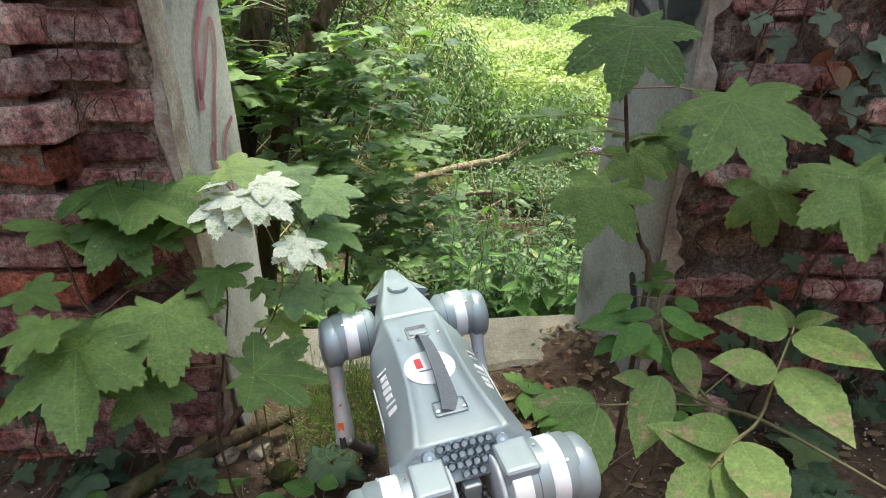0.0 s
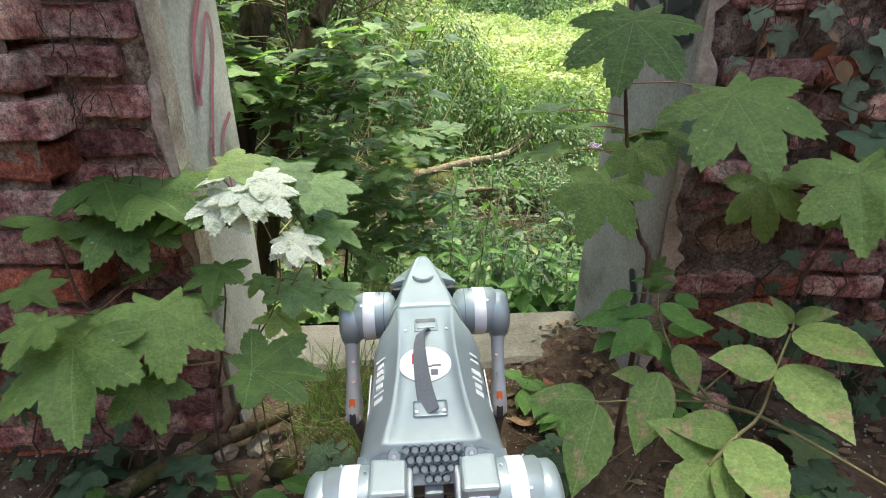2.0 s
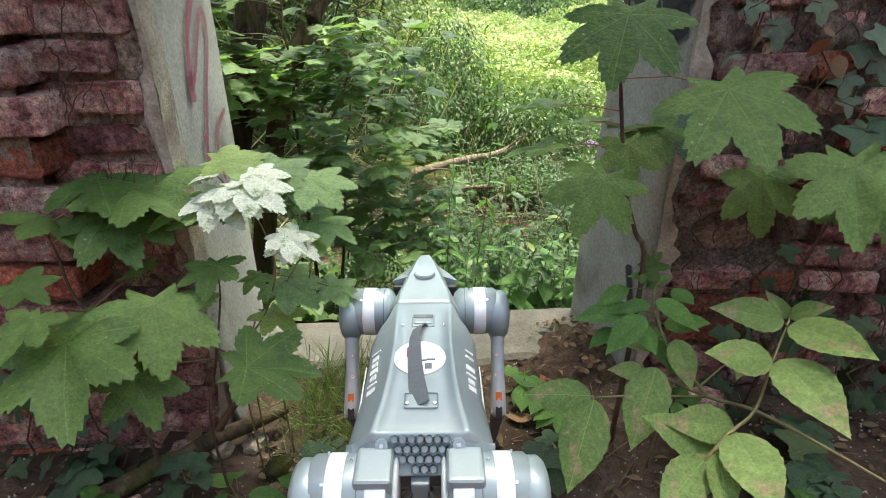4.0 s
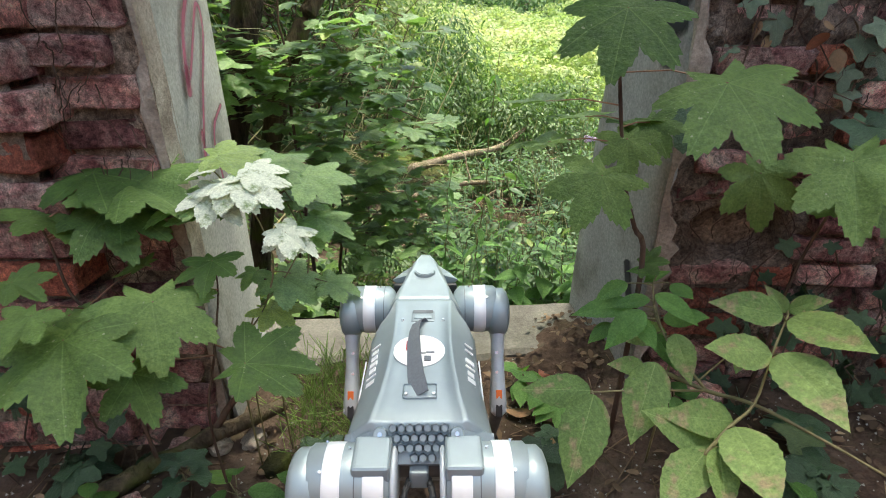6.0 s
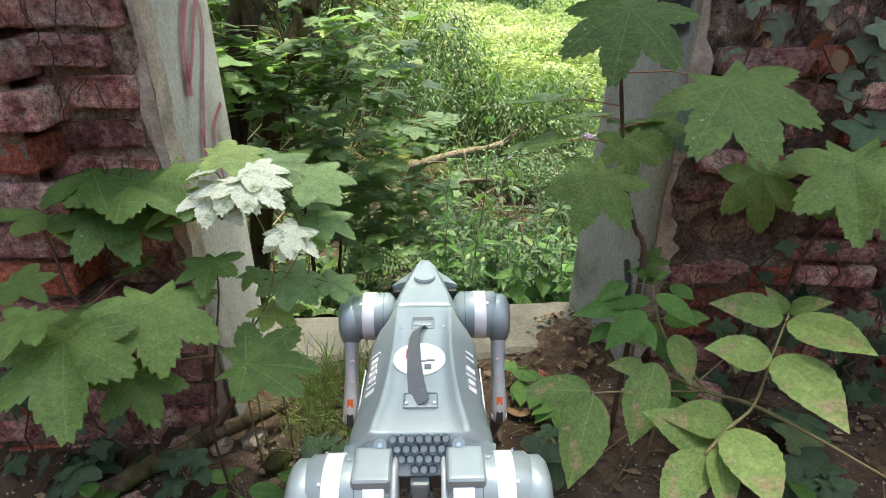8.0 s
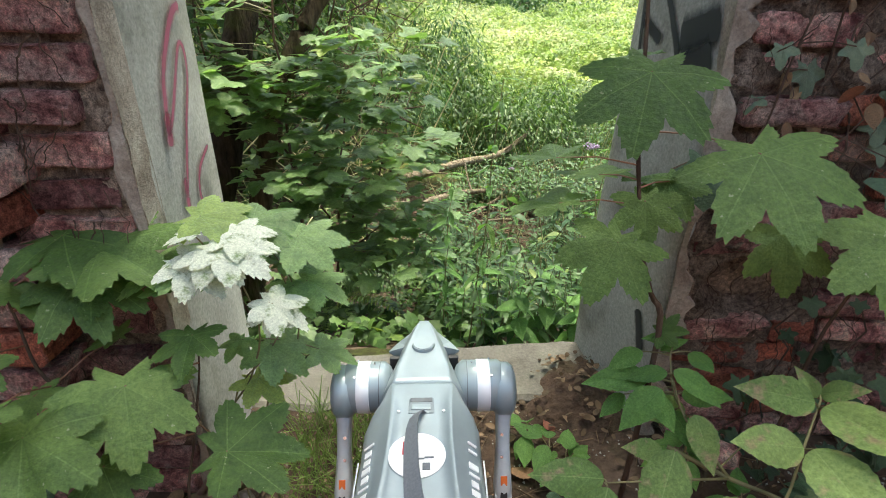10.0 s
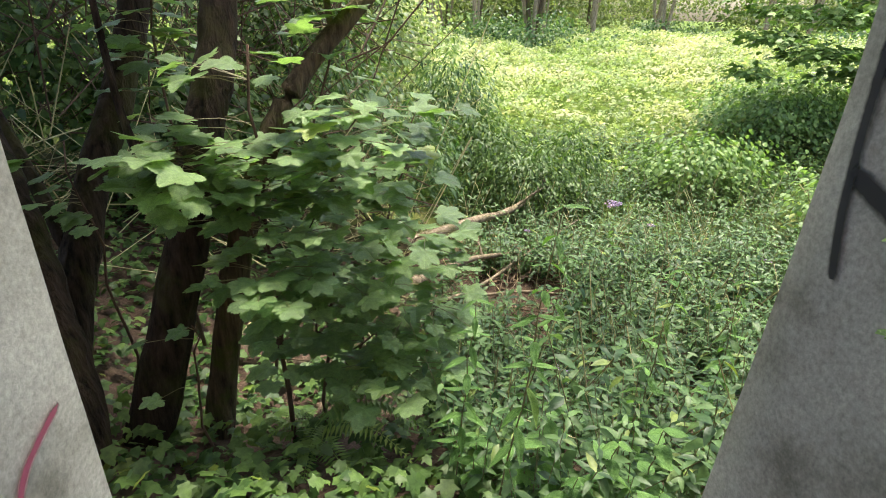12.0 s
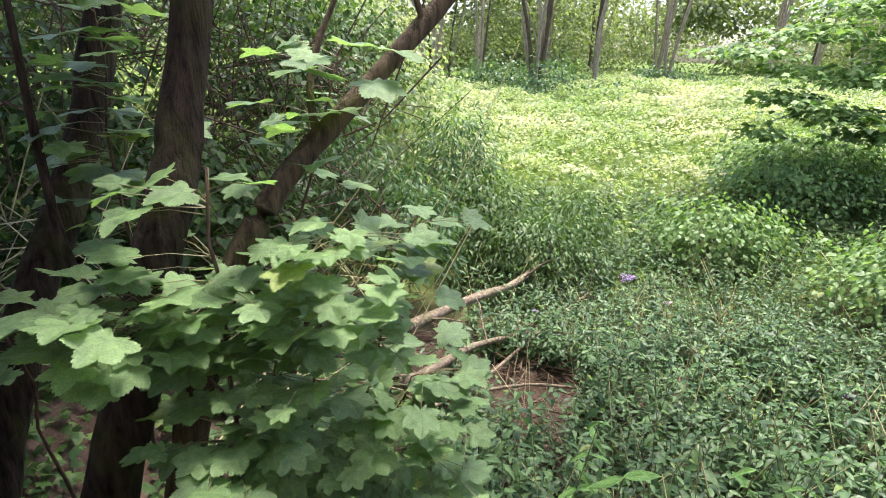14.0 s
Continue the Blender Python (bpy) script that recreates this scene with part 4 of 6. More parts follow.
herbs("undergrowth", 1, area(1, 2700, -0.4, 5.0, 1.9, 5.2, herb_room), (0.18, 0.5), (0.04, 0.085), M_UNDER, "dense green lance-leaved undergrowth with willowherb-like stalks", 7)
herbs("tall_herbs", 14, area(14, 150, 0.1, 3.6, 2.1, 4.8, herb_room), (0.4, 0.75), (0.06, 0.11), M_UNDER, "taller broad-leaved herbs standing in the undergrowth", 6, LANCE, 1.1, 0.3, (15, 60))
herbs("undergrowth_far", 2, area(2, 4200, 0.2, 9.0, 5.0, 9.0, herb_room), (0.2, 0.45), (0.045, 0.085), M_UNDER, "bushy green undergrowth rising to the clearing", 5)
rng0 = np.random.default_rng(4)
sp = np.array(area(3, 110000, -7.0, 16.0, 7.5, 26.0, lambda x, y: x > -0.6 - 0.25 * (y - 8) and x < 4 + 0.6 * y))
lump = np.array([0.5 + 0.5 * noise.noise((x * 0.8, y * 0.8, 0)) + 0.3 * noise.noise((x * 2.4, y * 2.4, 5)) for x, y in sp])
zz = gz(sp) + 0.05 + 0.62 * np.clip(lump, 0, 1.4) ** 1.5 * rng0.random(len(sp)) ** 0.4
scatter("ground_cover", BROAD, np.column_stack([sp, zz]), turn_matrices(rng0.uniform(0, 360, len(sp)), rng0.uniform(-20, 55, len(sp)), rng0.normal(0, 20, len(sp))), rng0.uniform(0.04, 0.1, len(sp)) * (0.75 + 0.025 * sp[:, 1]), M_CLEARLIT, "yellow-green ground cover of the clearing, sunlight put into its pale colour", "ground cover")
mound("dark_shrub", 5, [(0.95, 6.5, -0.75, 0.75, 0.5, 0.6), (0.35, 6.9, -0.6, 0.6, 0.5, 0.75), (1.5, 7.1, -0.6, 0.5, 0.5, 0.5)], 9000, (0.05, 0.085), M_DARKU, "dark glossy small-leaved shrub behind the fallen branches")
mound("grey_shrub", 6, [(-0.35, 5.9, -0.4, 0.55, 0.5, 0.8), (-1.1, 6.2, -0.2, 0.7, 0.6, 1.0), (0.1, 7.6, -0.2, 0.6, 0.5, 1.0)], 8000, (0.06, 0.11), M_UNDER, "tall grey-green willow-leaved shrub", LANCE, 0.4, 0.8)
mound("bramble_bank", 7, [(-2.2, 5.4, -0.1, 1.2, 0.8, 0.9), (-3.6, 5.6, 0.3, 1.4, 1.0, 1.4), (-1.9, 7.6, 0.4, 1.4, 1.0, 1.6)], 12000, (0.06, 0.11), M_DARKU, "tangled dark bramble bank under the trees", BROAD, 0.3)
mound("clearing_edge", 8, [(-0.6, 9.5, 0.2, 0.9, 0.9, 1.3), (-1.8, 11, 0.6, 1.6, 1.2, 2.2), (-3.5, 14, 1.0, 2.2, 2.0, 3.0), (0.3, 8.6, -0.3, 0.6, 0.6, 0.7)], 26000, (0.045, 0.095), M_CLEARLIT, "light green bushes along the clearing, bright light put into their colour", BROAD, 0.35)
mound("hanging_foliage", 9, [(3.9, 8.7, 1.5, 0.7, 0.6, 0.16), (4.9, 8.8, 1.75, 0.9, 0.7, 0.2), (4.5, 8.5, 0.95, 0.6, 0.6, 0.15), (5.5, 8.6, 1.2, 0.9, 0.8, 0.25), (5.2, 8.4, 0.75, 0.8, 0.7, 0.18), (6.0, 8.4, 0.5, 0.9, 0.8, 0.25), (5.8, 9.0, 2.1, 1.2, 0.8, 0.3), (4.4, 8.6, 1.3, 0.5, 0.5, 0.12), (6.4, 8.8, 1.5, 1.0, 0.8, 0.3), (4.15, 8.4, 0.5, 0.35, 0.4, 0.16)], 4200, (0.07, 0.12), M_SCRUB, "overhanging maple foliage in loose tiers beside the clearing", MAPLE, 0.1, 1.0, (-5, 35))
mound("low_shrub", 10, [(4.6, 5.6, -0.5, 1.2, 0.8, 0.5), (7.5, 7.4, -0.1, 1.8, 1.0, 0.6), (5.8, 9.6, -0.1, 1.6, 1.0, 0.5), (6.5, 6.4, -0.3, 1.4, 1.0, 0.7), (3.2, 7.2, -0.6, 0.9, 0.7, 0.5), (5.0, 8.6, -0.3, 1.4, 0.9, 0.6)], 30000, (0.045, 0.085), M_SCRUB, "low leafy scrub beside the clearing", BROAD, 0.4)
sp = np.array(area(11, 8200, -4.5, 0.6, 1.75, 5.6, lambda x, y: x < 0.1 + 0.2 * (3 - y) and (y > 2.05 or x < -0.5)))
rng1 = np.random.default_rng(12)
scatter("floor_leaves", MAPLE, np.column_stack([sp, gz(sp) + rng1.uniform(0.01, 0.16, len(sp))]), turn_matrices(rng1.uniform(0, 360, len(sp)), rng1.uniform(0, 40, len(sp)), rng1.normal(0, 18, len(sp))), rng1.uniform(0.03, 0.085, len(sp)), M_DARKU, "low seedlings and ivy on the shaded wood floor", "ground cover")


# ---- woodland trees ----
def tree_stem(parent, name, pts, radii, material, seed, sides=12):
    rng = random.Random(seed)
    dense, rr = [], []
    pts = [Vector(p) for p in pts]
    for i in range(len(pts) - 1):
        p0, p1, p2, p3 = pts[max(i - 1, 0)], pts[i], pts[i + 1], pts[min(i + 2, len(pts) - 1)]
        for k in range(7):
            t = k / 7
            q = 0.5 * ((2 * p1) + (p2 - p0) * t + (2 * p0 - 5 * p1 + 4 * p2 - p3) * t * t + (3 * p1 - p0 - 3 * p2 + p3) * t ** 3)
            r = radii[i] + (radii[i + 1] - radii[i]) * t
            dense.append(q + Vector((rng.uniform(-1, 1), rng.uniform(-1, 1), 0)) * r * 0.08)
            rr.append(r * rng.uniform(0.93, 1.07))
    dense.append(pts[-1])
    rr.append(radii[-1])
    return part(name, tube_bm(dense, rr, sides), material, parent, "", None, True)


def coppice():
    t = tagged(new("tree"), "dark many-stemmed sycamore with furrowed bark", "tree")
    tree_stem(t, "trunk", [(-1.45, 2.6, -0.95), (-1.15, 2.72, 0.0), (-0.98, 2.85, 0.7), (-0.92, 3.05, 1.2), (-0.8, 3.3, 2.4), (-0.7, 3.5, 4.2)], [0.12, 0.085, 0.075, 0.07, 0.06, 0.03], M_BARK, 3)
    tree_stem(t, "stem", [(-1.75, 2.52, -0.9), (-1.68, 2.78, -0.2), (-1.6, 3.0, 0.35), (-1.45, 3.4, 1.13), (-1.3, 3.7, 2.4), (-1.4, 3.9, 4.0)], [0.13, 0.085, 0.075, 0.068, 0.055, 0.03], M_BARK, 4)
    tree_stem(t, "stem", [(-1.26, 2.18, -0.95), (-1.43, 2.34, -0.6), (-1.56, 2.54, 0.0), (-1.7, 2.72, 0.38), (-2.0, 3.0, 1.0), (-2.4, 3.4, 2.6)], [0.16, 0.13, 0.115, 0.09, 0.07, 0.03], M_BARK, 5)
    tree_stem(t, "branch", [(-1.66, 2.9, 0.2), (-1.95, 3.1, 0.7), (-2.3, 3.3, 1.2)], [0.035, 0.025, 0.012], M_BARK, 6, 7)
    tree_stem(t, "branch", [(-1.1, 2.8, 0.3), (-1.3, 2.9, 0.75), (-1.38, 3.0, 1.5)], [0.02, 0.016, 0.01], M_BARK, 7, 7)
    return t


def leaning():
    t = tagged(new("leaning_tree"), "thin leaning stem with moss on its bark", "tree")
    tree_stem(t, "trunk", [(-1.15, 2.8, -0.92), (-0.93, 2.84, 0.1), (-0.77, 2.9, 0.62), (-0.6, 3.02, 0.95), (-0.35, 3.2, 1.24), (0.1, 3.5, 1.75), (0.9, 4.0, 2.6)], [0.075, 0.06, 0.05, 0.042, 0.036, 0.032, 0.02], M_BARKM, 8)
    tree_stem(t, "branch", [(-0.5, 3.1, 1.07), (-0.52, 3.2, 1.35), (-0.3, 3.4, 1.9)], [0.016, 0.012, 0.006], M_BARKM, 9, 6)
    tree_stem(t, "branch", [(-0.15, 3.32, 1.45), (-0.2, 3.3, 1.7), (-0.1, 3.4, 2.1)], [0.012, 0.009, 0.005], M_BARKM, 10, 6)
    return t


def crown(parent, seed, lumps, count, size):
    """Leaves added overhead out of view to cast shade, parented to the tree given."""
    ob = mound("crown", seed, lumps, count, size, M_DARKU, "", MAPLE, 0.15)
    ob.parent = parent
    for k in ("label", "category"):
        if k in ob:
            del ob[k]
    return ob


crown(coppice(), 41, [(-2.6, 3.8, 4.8, 1.4, 1.4, 1.0), (-3.2, 3.4, 4.2, 1.8, 2.0, 1.4), (-3.0, 5.5, 4.4, 2.2, 1.8, 1.6), (-3.4, 2.2, 4.9, 1.4, 1.2, 0.8), (-2.2, 2.6, 2.9, 1.0, 0.9, 0.4), (-2.05, 2.7, 3.3, 0.9, 0.9, 0.4), (-1.9, 3.5, 3.6, 0.9, 0.9, 0.5), (-3.0, 3.8, 2.6, 1.4, 1.0, 0.8), (-2.6, 6.6, 4.6, 2.4, 2.0, 0.8), (-5.0, 5.0, 4.4, 2.0, 2.6, 0.9)], 8500, (0.14, 0.24))
coppice_tree = [o for o in scene.objects if o.name == "tree"][0]
# low dense lumps added unseen to keep sun off the dark trunks
crown(coppice_tree, 43, [(-1.5, 3.2, 2.75, 0.62, 0.8, 0.18), (-2.3, 3.1, 2.6, 0.8, 0.9, 0.2)], 1100, (0.12, 0.2))
# sparse lump added unseen to half-shade the sill
crown(coppice_tree, 44, [(0.35, 2.2, 3.7, 0.95, 0.75, 0.2)], 170, (0.1, 0.17))
crown(leaning(), 42, [(0.9, 4.2, 3.3, 1.1, 1.2, 0.6), (1.4, 4.6, 3.6, 1.0, 1.1, 0.5)], 260, (0.12, 0.2))


def far_tree(seed, x, y, high, r, stems):
    rng = random.Random(seed)
    t = tagged(new("far_tree"), "pale-stemmed woodland tree beyond the clearing", "tree", "trees beyond the clearing")
    t.location = (x, y, ground_z(x, y))
    for k in range(stems):
        a = rng.uniform(0, 6.28)
        ln = rng.uniform(0.03, 0.32)
        d = Vector((math.cos(a) * ln, math.sin(a) * ln, 1))
        pts = [Vector((0, 0, -0.2)) + Vector((d.x, d.y, 0)) * 0.1, d * high * 0.25, d * high * 0.55 + Vector((rng.uniform(-0.3, 0.3), 0, 0)), d * high]
        tree_stem(t, "trunk" if k == 0 else "stem", pts, [r, r * 0.8, r * 0.6, r * 0.2], M_BARKP if rng.random() < 0.75 else M_BARKM, seed + k, 8)
    return t


rngf = random.Random(21)
for i, (x, y, st) in enumerate(((3.2, 21.0, 5), (-0.4, 20.0, 3), (6.0, 23.5, 3), (9.0, 24.0, 2), (12.5, 23.0, 3), (1.4, 24.5, 2), (-3.4, 22.0, 2), (15.5, 25.0, 2), (4.6, 27.0, 2), (10.5, 29.0, 2), (7.4, 30.0, 1), (0.2, 29.0, 1), (-6.0, 26.0, 2), (19.0, 27.0, 2))):
    far_tree(100 + i * 7, x, y, rngf.uniform(7, 11), rngf.uniform(0.05, 0.1), st + 2)
lumps = [(rngf.uniform(-24, 38), rngf.uniform(26, 36), rngf.uniform(0.3, 9.0), rngf.uniform(1.8, 3.4), rngf.uniform(1, 2), rngf.uniform(1.2, 2.4)) for _ in range(130)]
mound("far_wood", 30, lumps, 90000, (0.09, 0.2), M_FARHAZE, "leafy wood closing off the far side of the clearing", BROAD, 0.2)
mound("far_wood_back", 32, [(rngf.uniform(-40, 60), rngf.uniform(40, 50), rngf.uniform(0, 7.0), rngf.uniform(3, 5), 2, rngf.uniform(2, 3)) for _ in range(120)], 60000, (0.25, 0.5), M_FARHAZE, "deep wood behind the far trees", BROAD, 0.1)
mound("far_brush", 31, [(rngf.uniform(-6, 20), rngf.uniform(18.5, 24.5), 0.15, rngf.uniform(0.8, 1.8), 0.8, rngf.uniform(0.35, 1.3)) for _ in range(44)], 34000, (0.08, 0.15), M_UNDER, "green brush at the foot of the far trees", BROAD, 0.4)


# ---- saplings and herbs round the doorway ----
RIGHT_SAPLING = [
    (0.291, 0.873, 0.937, 0.15, 170, 39, 6), (0.25, 1.0, 1.07, 0.13, 88, 8, 6), (0.451, 0.843, 0.832, 0.155, -165, 28, 14),
    (0.626, 0.982, 0.643, 0.126, -172, 62, 28), (0.68, 0.835, 0.709, 0.17, 159, 36, 12), (0.354, 0.964, 0.715, 0.1, -173, 42, 18),
    (0.406, 1.007, 0.736, 0.08, -162, 27, 26), (0.209, 1.027, 0.772, 0.1, 30, 4, -4), (0.283, 1.013, 0.746, 0.1, 14, 4, -3), (0.37, 1.12, 0.93, 0.11, 80, 12, 4),
    (0.209, 0.973, 0.708, 0.11, 44, 4, -5), (0.36, 1.028, 0.732, 0.105, -26, 4, 1), (0.299, 0.916, 0.661, 0.14, 137, 37, -15),
    (0.405, 0.917, 0.482, 0.05, -130, -27, 40), (0.806, 0.877, 0.66, 0.17, 100, 0, -28),
]
LEFT_SAPLING = [
    (-0.55, 0.655, 0.498, 0.13, -165, 14, 4), (-0.462, 0.747, 0.506, 0.115, -153, 24, -6), (-0.389, 0.829, 0.539, 0.075, 177, 12, 6),
    (-0.318, 0.718, 0.404, 0.12, -84, 10, 10), (-0.482, 0.681, 0.414, 0.095, -126, 22, 0), (-0.582, 0.654, 0.541, 0.065, 171, 10, 0),
    (-0.658, 0.729, 0.555, 0.06, -111, 6, 8), (-0.627, 0.773, 0.464, 0.06, -108, 8, 0), (-0.53, 0.863, 0.514, 0.05, 96, 10, 0),
    (-0.615, 0.928, 0.669, 0.13, -111, 4, 10), (-0.551, 0.92, 0.653, 0.145, -114, 4, 12), (-0.686, 0.879, 0.613, 0.115, -120, 8, -4),
    (-0.582, 0.879, 0.615, 0.115, -138, 14, 4), (-0.558, 0.887, 0.609, 0.095, -108, 6, 8),
]
MILDEW = [
    (-0.383, 0.895, 0.651, 0.085, 162, 14, -4), (-0.393, 0.909, 0.679, 0.055, 96, 6, 4), (-0.343, 0.9, 0.663, 0.12, -111, 10, 10),
    (-0.358, 0.899, 0.659, 0.105, -132, 14, 4), (-0.269, 0.859, 0.581, 0.08, -102, 18, 6), (-0.264, 0.859, 0.579, 0.065, -174, 26, 0),
    (-0.335, 0.927, 0.673, 0.095, -114, 8, 6), (-0.4, 0.889, 0.639, 0.095, -126, 12, 2),
]
MILDEW_GREEN = [
    (-0.399, 0.959, 0.69, 0.1, -96, 5, 8), (-0.321, 0.981, 0.669, 0.115, -90, 6, 10), (-0.241, 0.97, 0.648, 0.105, -138, 10, 6),
    (-0.23, 0.953, 0.568, 0.09, -108, 8, 8), (-0.274, 0.968, 0.598, 0.08, -57, 4, 8), (-0.417, 0.908, 0.632, 0.12, 84, 4, -6),
    (-0.297, 0.904, 0.466, 0.09, -108, 14, 6), (-0.214, 0.916, 0.446, 0.085, -93, 8, 8), (-0.319, 0.878, 0.412, 0.07, -129, 10, 0),
    (-0.339, 0.891, 0.485, 0.05, 147, 8, 0), (-0.368, 0.929, 0.608, 0.2, 36, 2, 0), (-0.252, 0.949, 0.559, 0.08, 177, 12, 0),
]
ELDER = [
    (0.577, 0.744, 0.473, 0.13, 83, -22, -36), (0.596, 0.762, 0.467, 0.055, 52, -62, -55), (0.599, 0.765, 0.471, 0.08, -159, -45, 52),
    (0.584, 0.733, 0.475, 0.155, -171, -18, 31), (0.539, 0.692, 0.434, 0.125, 89, -14, -30), (0.546, 0.683, 0.441, 0.155, 178, -5, 22),
    (0.451, 0.603, 0.366, 0.145, 173, -9, 16), (0.421, 0.583, 0.346, 0.115, 150, 7, 3), (0.434, 0.616, 0.323, 0.125, 84, -18, -27),
    (0.404, 0.586, 0.33, 0.12, 119, 14, -11), (0.471, 0.637, 0.344, 0.14, 85, -24, -30),
]
ELDER_LOW = [
    (0.373, 0.728, 0.391, 0.14, 153, 37, 0), (0.429, 0.79, 0.405, 0.1, -176, 14, 17), (0.268, 0.724, 0.334, 0.13, 84, 5, -27),
    (0.261, 0.689, 0.356, 0.155, 151, 32, -4), (0.375, 0.763, 0.349, 0.08, 88, -21, -31), (0.435, 0.831, 0.376, 0.093, 79, 16, -30),
    (0.585, 0.82, 0.356, 0.06, 139, 39, -3),
]
NETTLE = [
    (0.437, 0.918, 0.462, 0.05, 76, -11, -17), (0.413, 0.917, 0.438, 0.054, -89, -44, 18), (0.402, 0.838, 0.459, 0.085, -138, 6, 15),
    (0.404, 0.86, 0.434, 0.071, 74, 9, -16), (0.379, 0.872, 0.413, 0.106, 79, 10, -16), (0.377, 0.817, 0.436, 0.1, 111, 22, -11),
    (0.43, 0.845, 0.405, 0.08, -129, -34, 19), (0.379, 0.917, 0.438, 0.07, 94, 19, -15), (0.469, 0.916, 0.437, 0.06, -155, -6, 14),
    (0.414, 0.831, 0.376, 0.08, -172, 3, 9), (0.345, 0.883, 0.367, 0.06, 118, 21, -10), (0.375, 0.829, 0.416, 0.06, -175, 23, 8),
]
LOW_OVAL = [
    (-0.565, 0.758, 0.161, 0.07, -118, 8, 3), (-0.486, 0.802, 0.16, 0.057, -88, 27, 7), (-0.506, 0.72, 0.128, 0.08, -93, -19, 6),
    (-0.429, 0.738, 0.121, 0.08, -108, -9, 5), (-0.397, 0.774, 0.127, 0.07, -114, 0, 5), (-0.613, 0.716, 0.119, 0.08, -125, 3, 2),
    (-0.263, 0.872, 0.102, 0.07, -110, -5, 6), (-0.224, 0.848, 0.077, 0.06, -134, -3, 4), (0.27, 1.067, 0.127, 0.055, 64, -19, -8),
    (0.27, 1.067, 0.127, 0.053, -86, -26, 8), (0.266, 1.048, 0.133, 0.05, -173, 14, 3), (0.265, 1.075, 0.12, 0.049, -4, -54, -2),
    (-0.236, 0.92, 0.088, 0.06, 129, -52, -12),
]
IVY = [
    (0.504, 1.076, 0.743, 0.085, -177, 51, 19), (0.823, 0.999, 0.728, 0.085, 135, 24, -4), (0.85, 1.009, 0.749, 0.07, 169, 23, 20),
    (0.844, 1.165, 0.84, 0.056, -178, 81, 34), (0.85, 1.131, 0.794, 0.06, 176, 38, 23), (0.9, 1.169, 0.85, 0.05, 151, -36, 43),
    (0.803, 1.226, 0.918, 0.05, 146, 48, 0), (0.713, 1.222, 0.908, 0.05, 174, 35, 18), (0.588, 1.168, 0.84, 0.05, -170, -53, 97),
    (0.671, 1.227, 0.918, 0.06, 120, 46, -23), (0.912, 1.13, 0.816, 0.05, -158, 54, 43), (0.611, 1.113, 0.729, 0.05, 111, -11, -36),
]
RIGHT_STEM = [
    (0.4, 0.912, 0.472), (0.379, 0.93, 0.554), (0.355, 0.944, 0.629),
    (0.342, 0.976, 0.738), (0.327, 0.984, 0.845), (0.3, 0.903, 0.93),
]
LEFT_STEM = [(-0.591, 0.797, 0.4), (-0.643, 0.816, 0.483), (-0.668, 0.842, 0.559), (-0.691, 0.862, 0.601)]
LEFT_STEM2 = [(-0.421, 0.753, 0.245), (-0.409, 0.793, 0.35), (-0.396, 0.839, 0.467), (-0.4, 0.856, 0.525)]
MILDEW_STEM = [(-0.38, 0.841, 0.313), (-0.323, 0.863, 0.427), (-0.3, 0.878, 0.527), (-0.35, 0.917, 0.629), (-0.381, 0.918, 0.653)]
MILDEW_STEM2 = [(-0.366, 0.86, 0.352), (-0.297, 0.899, 0.456), (-0.252, 0.946, 0.554), (-0.321, 0.975, 0.658)]
ELDER_CANE = [
    (0.391, 0.782, 0.342), (0.474, 0.729, 0.327), (0.523, 0.671, 0.347),
    (0.617, 0.622, 0.315), (0.707, 0.561, 0.284),
]
ELDER_RACHIS = [
    (0.404, 0.585, 0.327), (0.453, 0.618, 0.351), (0.511, 0.657, 0.363),
    (0.545, 0.698, 0.424), (0.593, 0.753, 0.469),
]
ELDER_RACHIS2 = [
    (0.474, 0.729, 0.327), (0.422, 0.802, 0.384), (0.414, 0.855, 0.424),
]
ELDER_RACHIS3 = [
    (0.474, 0.729, 0.327), (0.334, 0.707, 0.348), (0.262, 0.707, 0.345),
]
NETTLE_STEM = [
    (0.449, 0.824, 0.315), (0.414, 0.845, 0.405), (0.422, 0.9, 0.447),
]
IVY_STEM = [
    (0.458, 1.112, 0.724), (0.57, 1.134, 0.771), (0.635, 1.165, 0.835),
    (0.719, 1.227, 0.918),
]


def nearest(pts, q):
    """The nearest point on a polyline, pulled a little down it."""
    best, at = 1e9, Vector(pts[0])
    for a, b in zip(pts, pts[1:]):
        a, b = Vector(a), Vector(b)
        for k in range(9):
            p = a.lerp(b, k / 8)
            d = (p - q).length + 0.25 * max(0.0, p.z - q.z)
            if d < best:
                best, at = d, p
    return at


def stem_line(pts, ground=True, n=4):
    """Smooth points up a stem, from the soil if it stands there."""
    pts = [Vector(p) for p in pts]
    if ground:
        d = (pts[0] - pts[1]) * 0.15
        foot = Vector((pts[0].x + d.x, pts[0].y + d.y + 0.02, 0))
        foot.z = ground_z(foot.x, foot.y) - 0.02
        pts = [foot] + pts
    out = []
    for i in range(len(pts) - 1):
        p0, p1, p2, p3 = pts[max(i - 1, 0)], pts[i], pts[i + 1], pts[min(i + 2, len(pts) - 1)]
        for k in range(n):
            t = k / n
            out.append(0.5 * ((2 * p1) + (p2 - p0) * t + (2 * p0 - 5 * p1 + 4 * p2 - p3) * t * t + (3 * p1 - p0 - 3 * p2 + p3) * t ** 3))
    out.append(pts[-1])
    return out


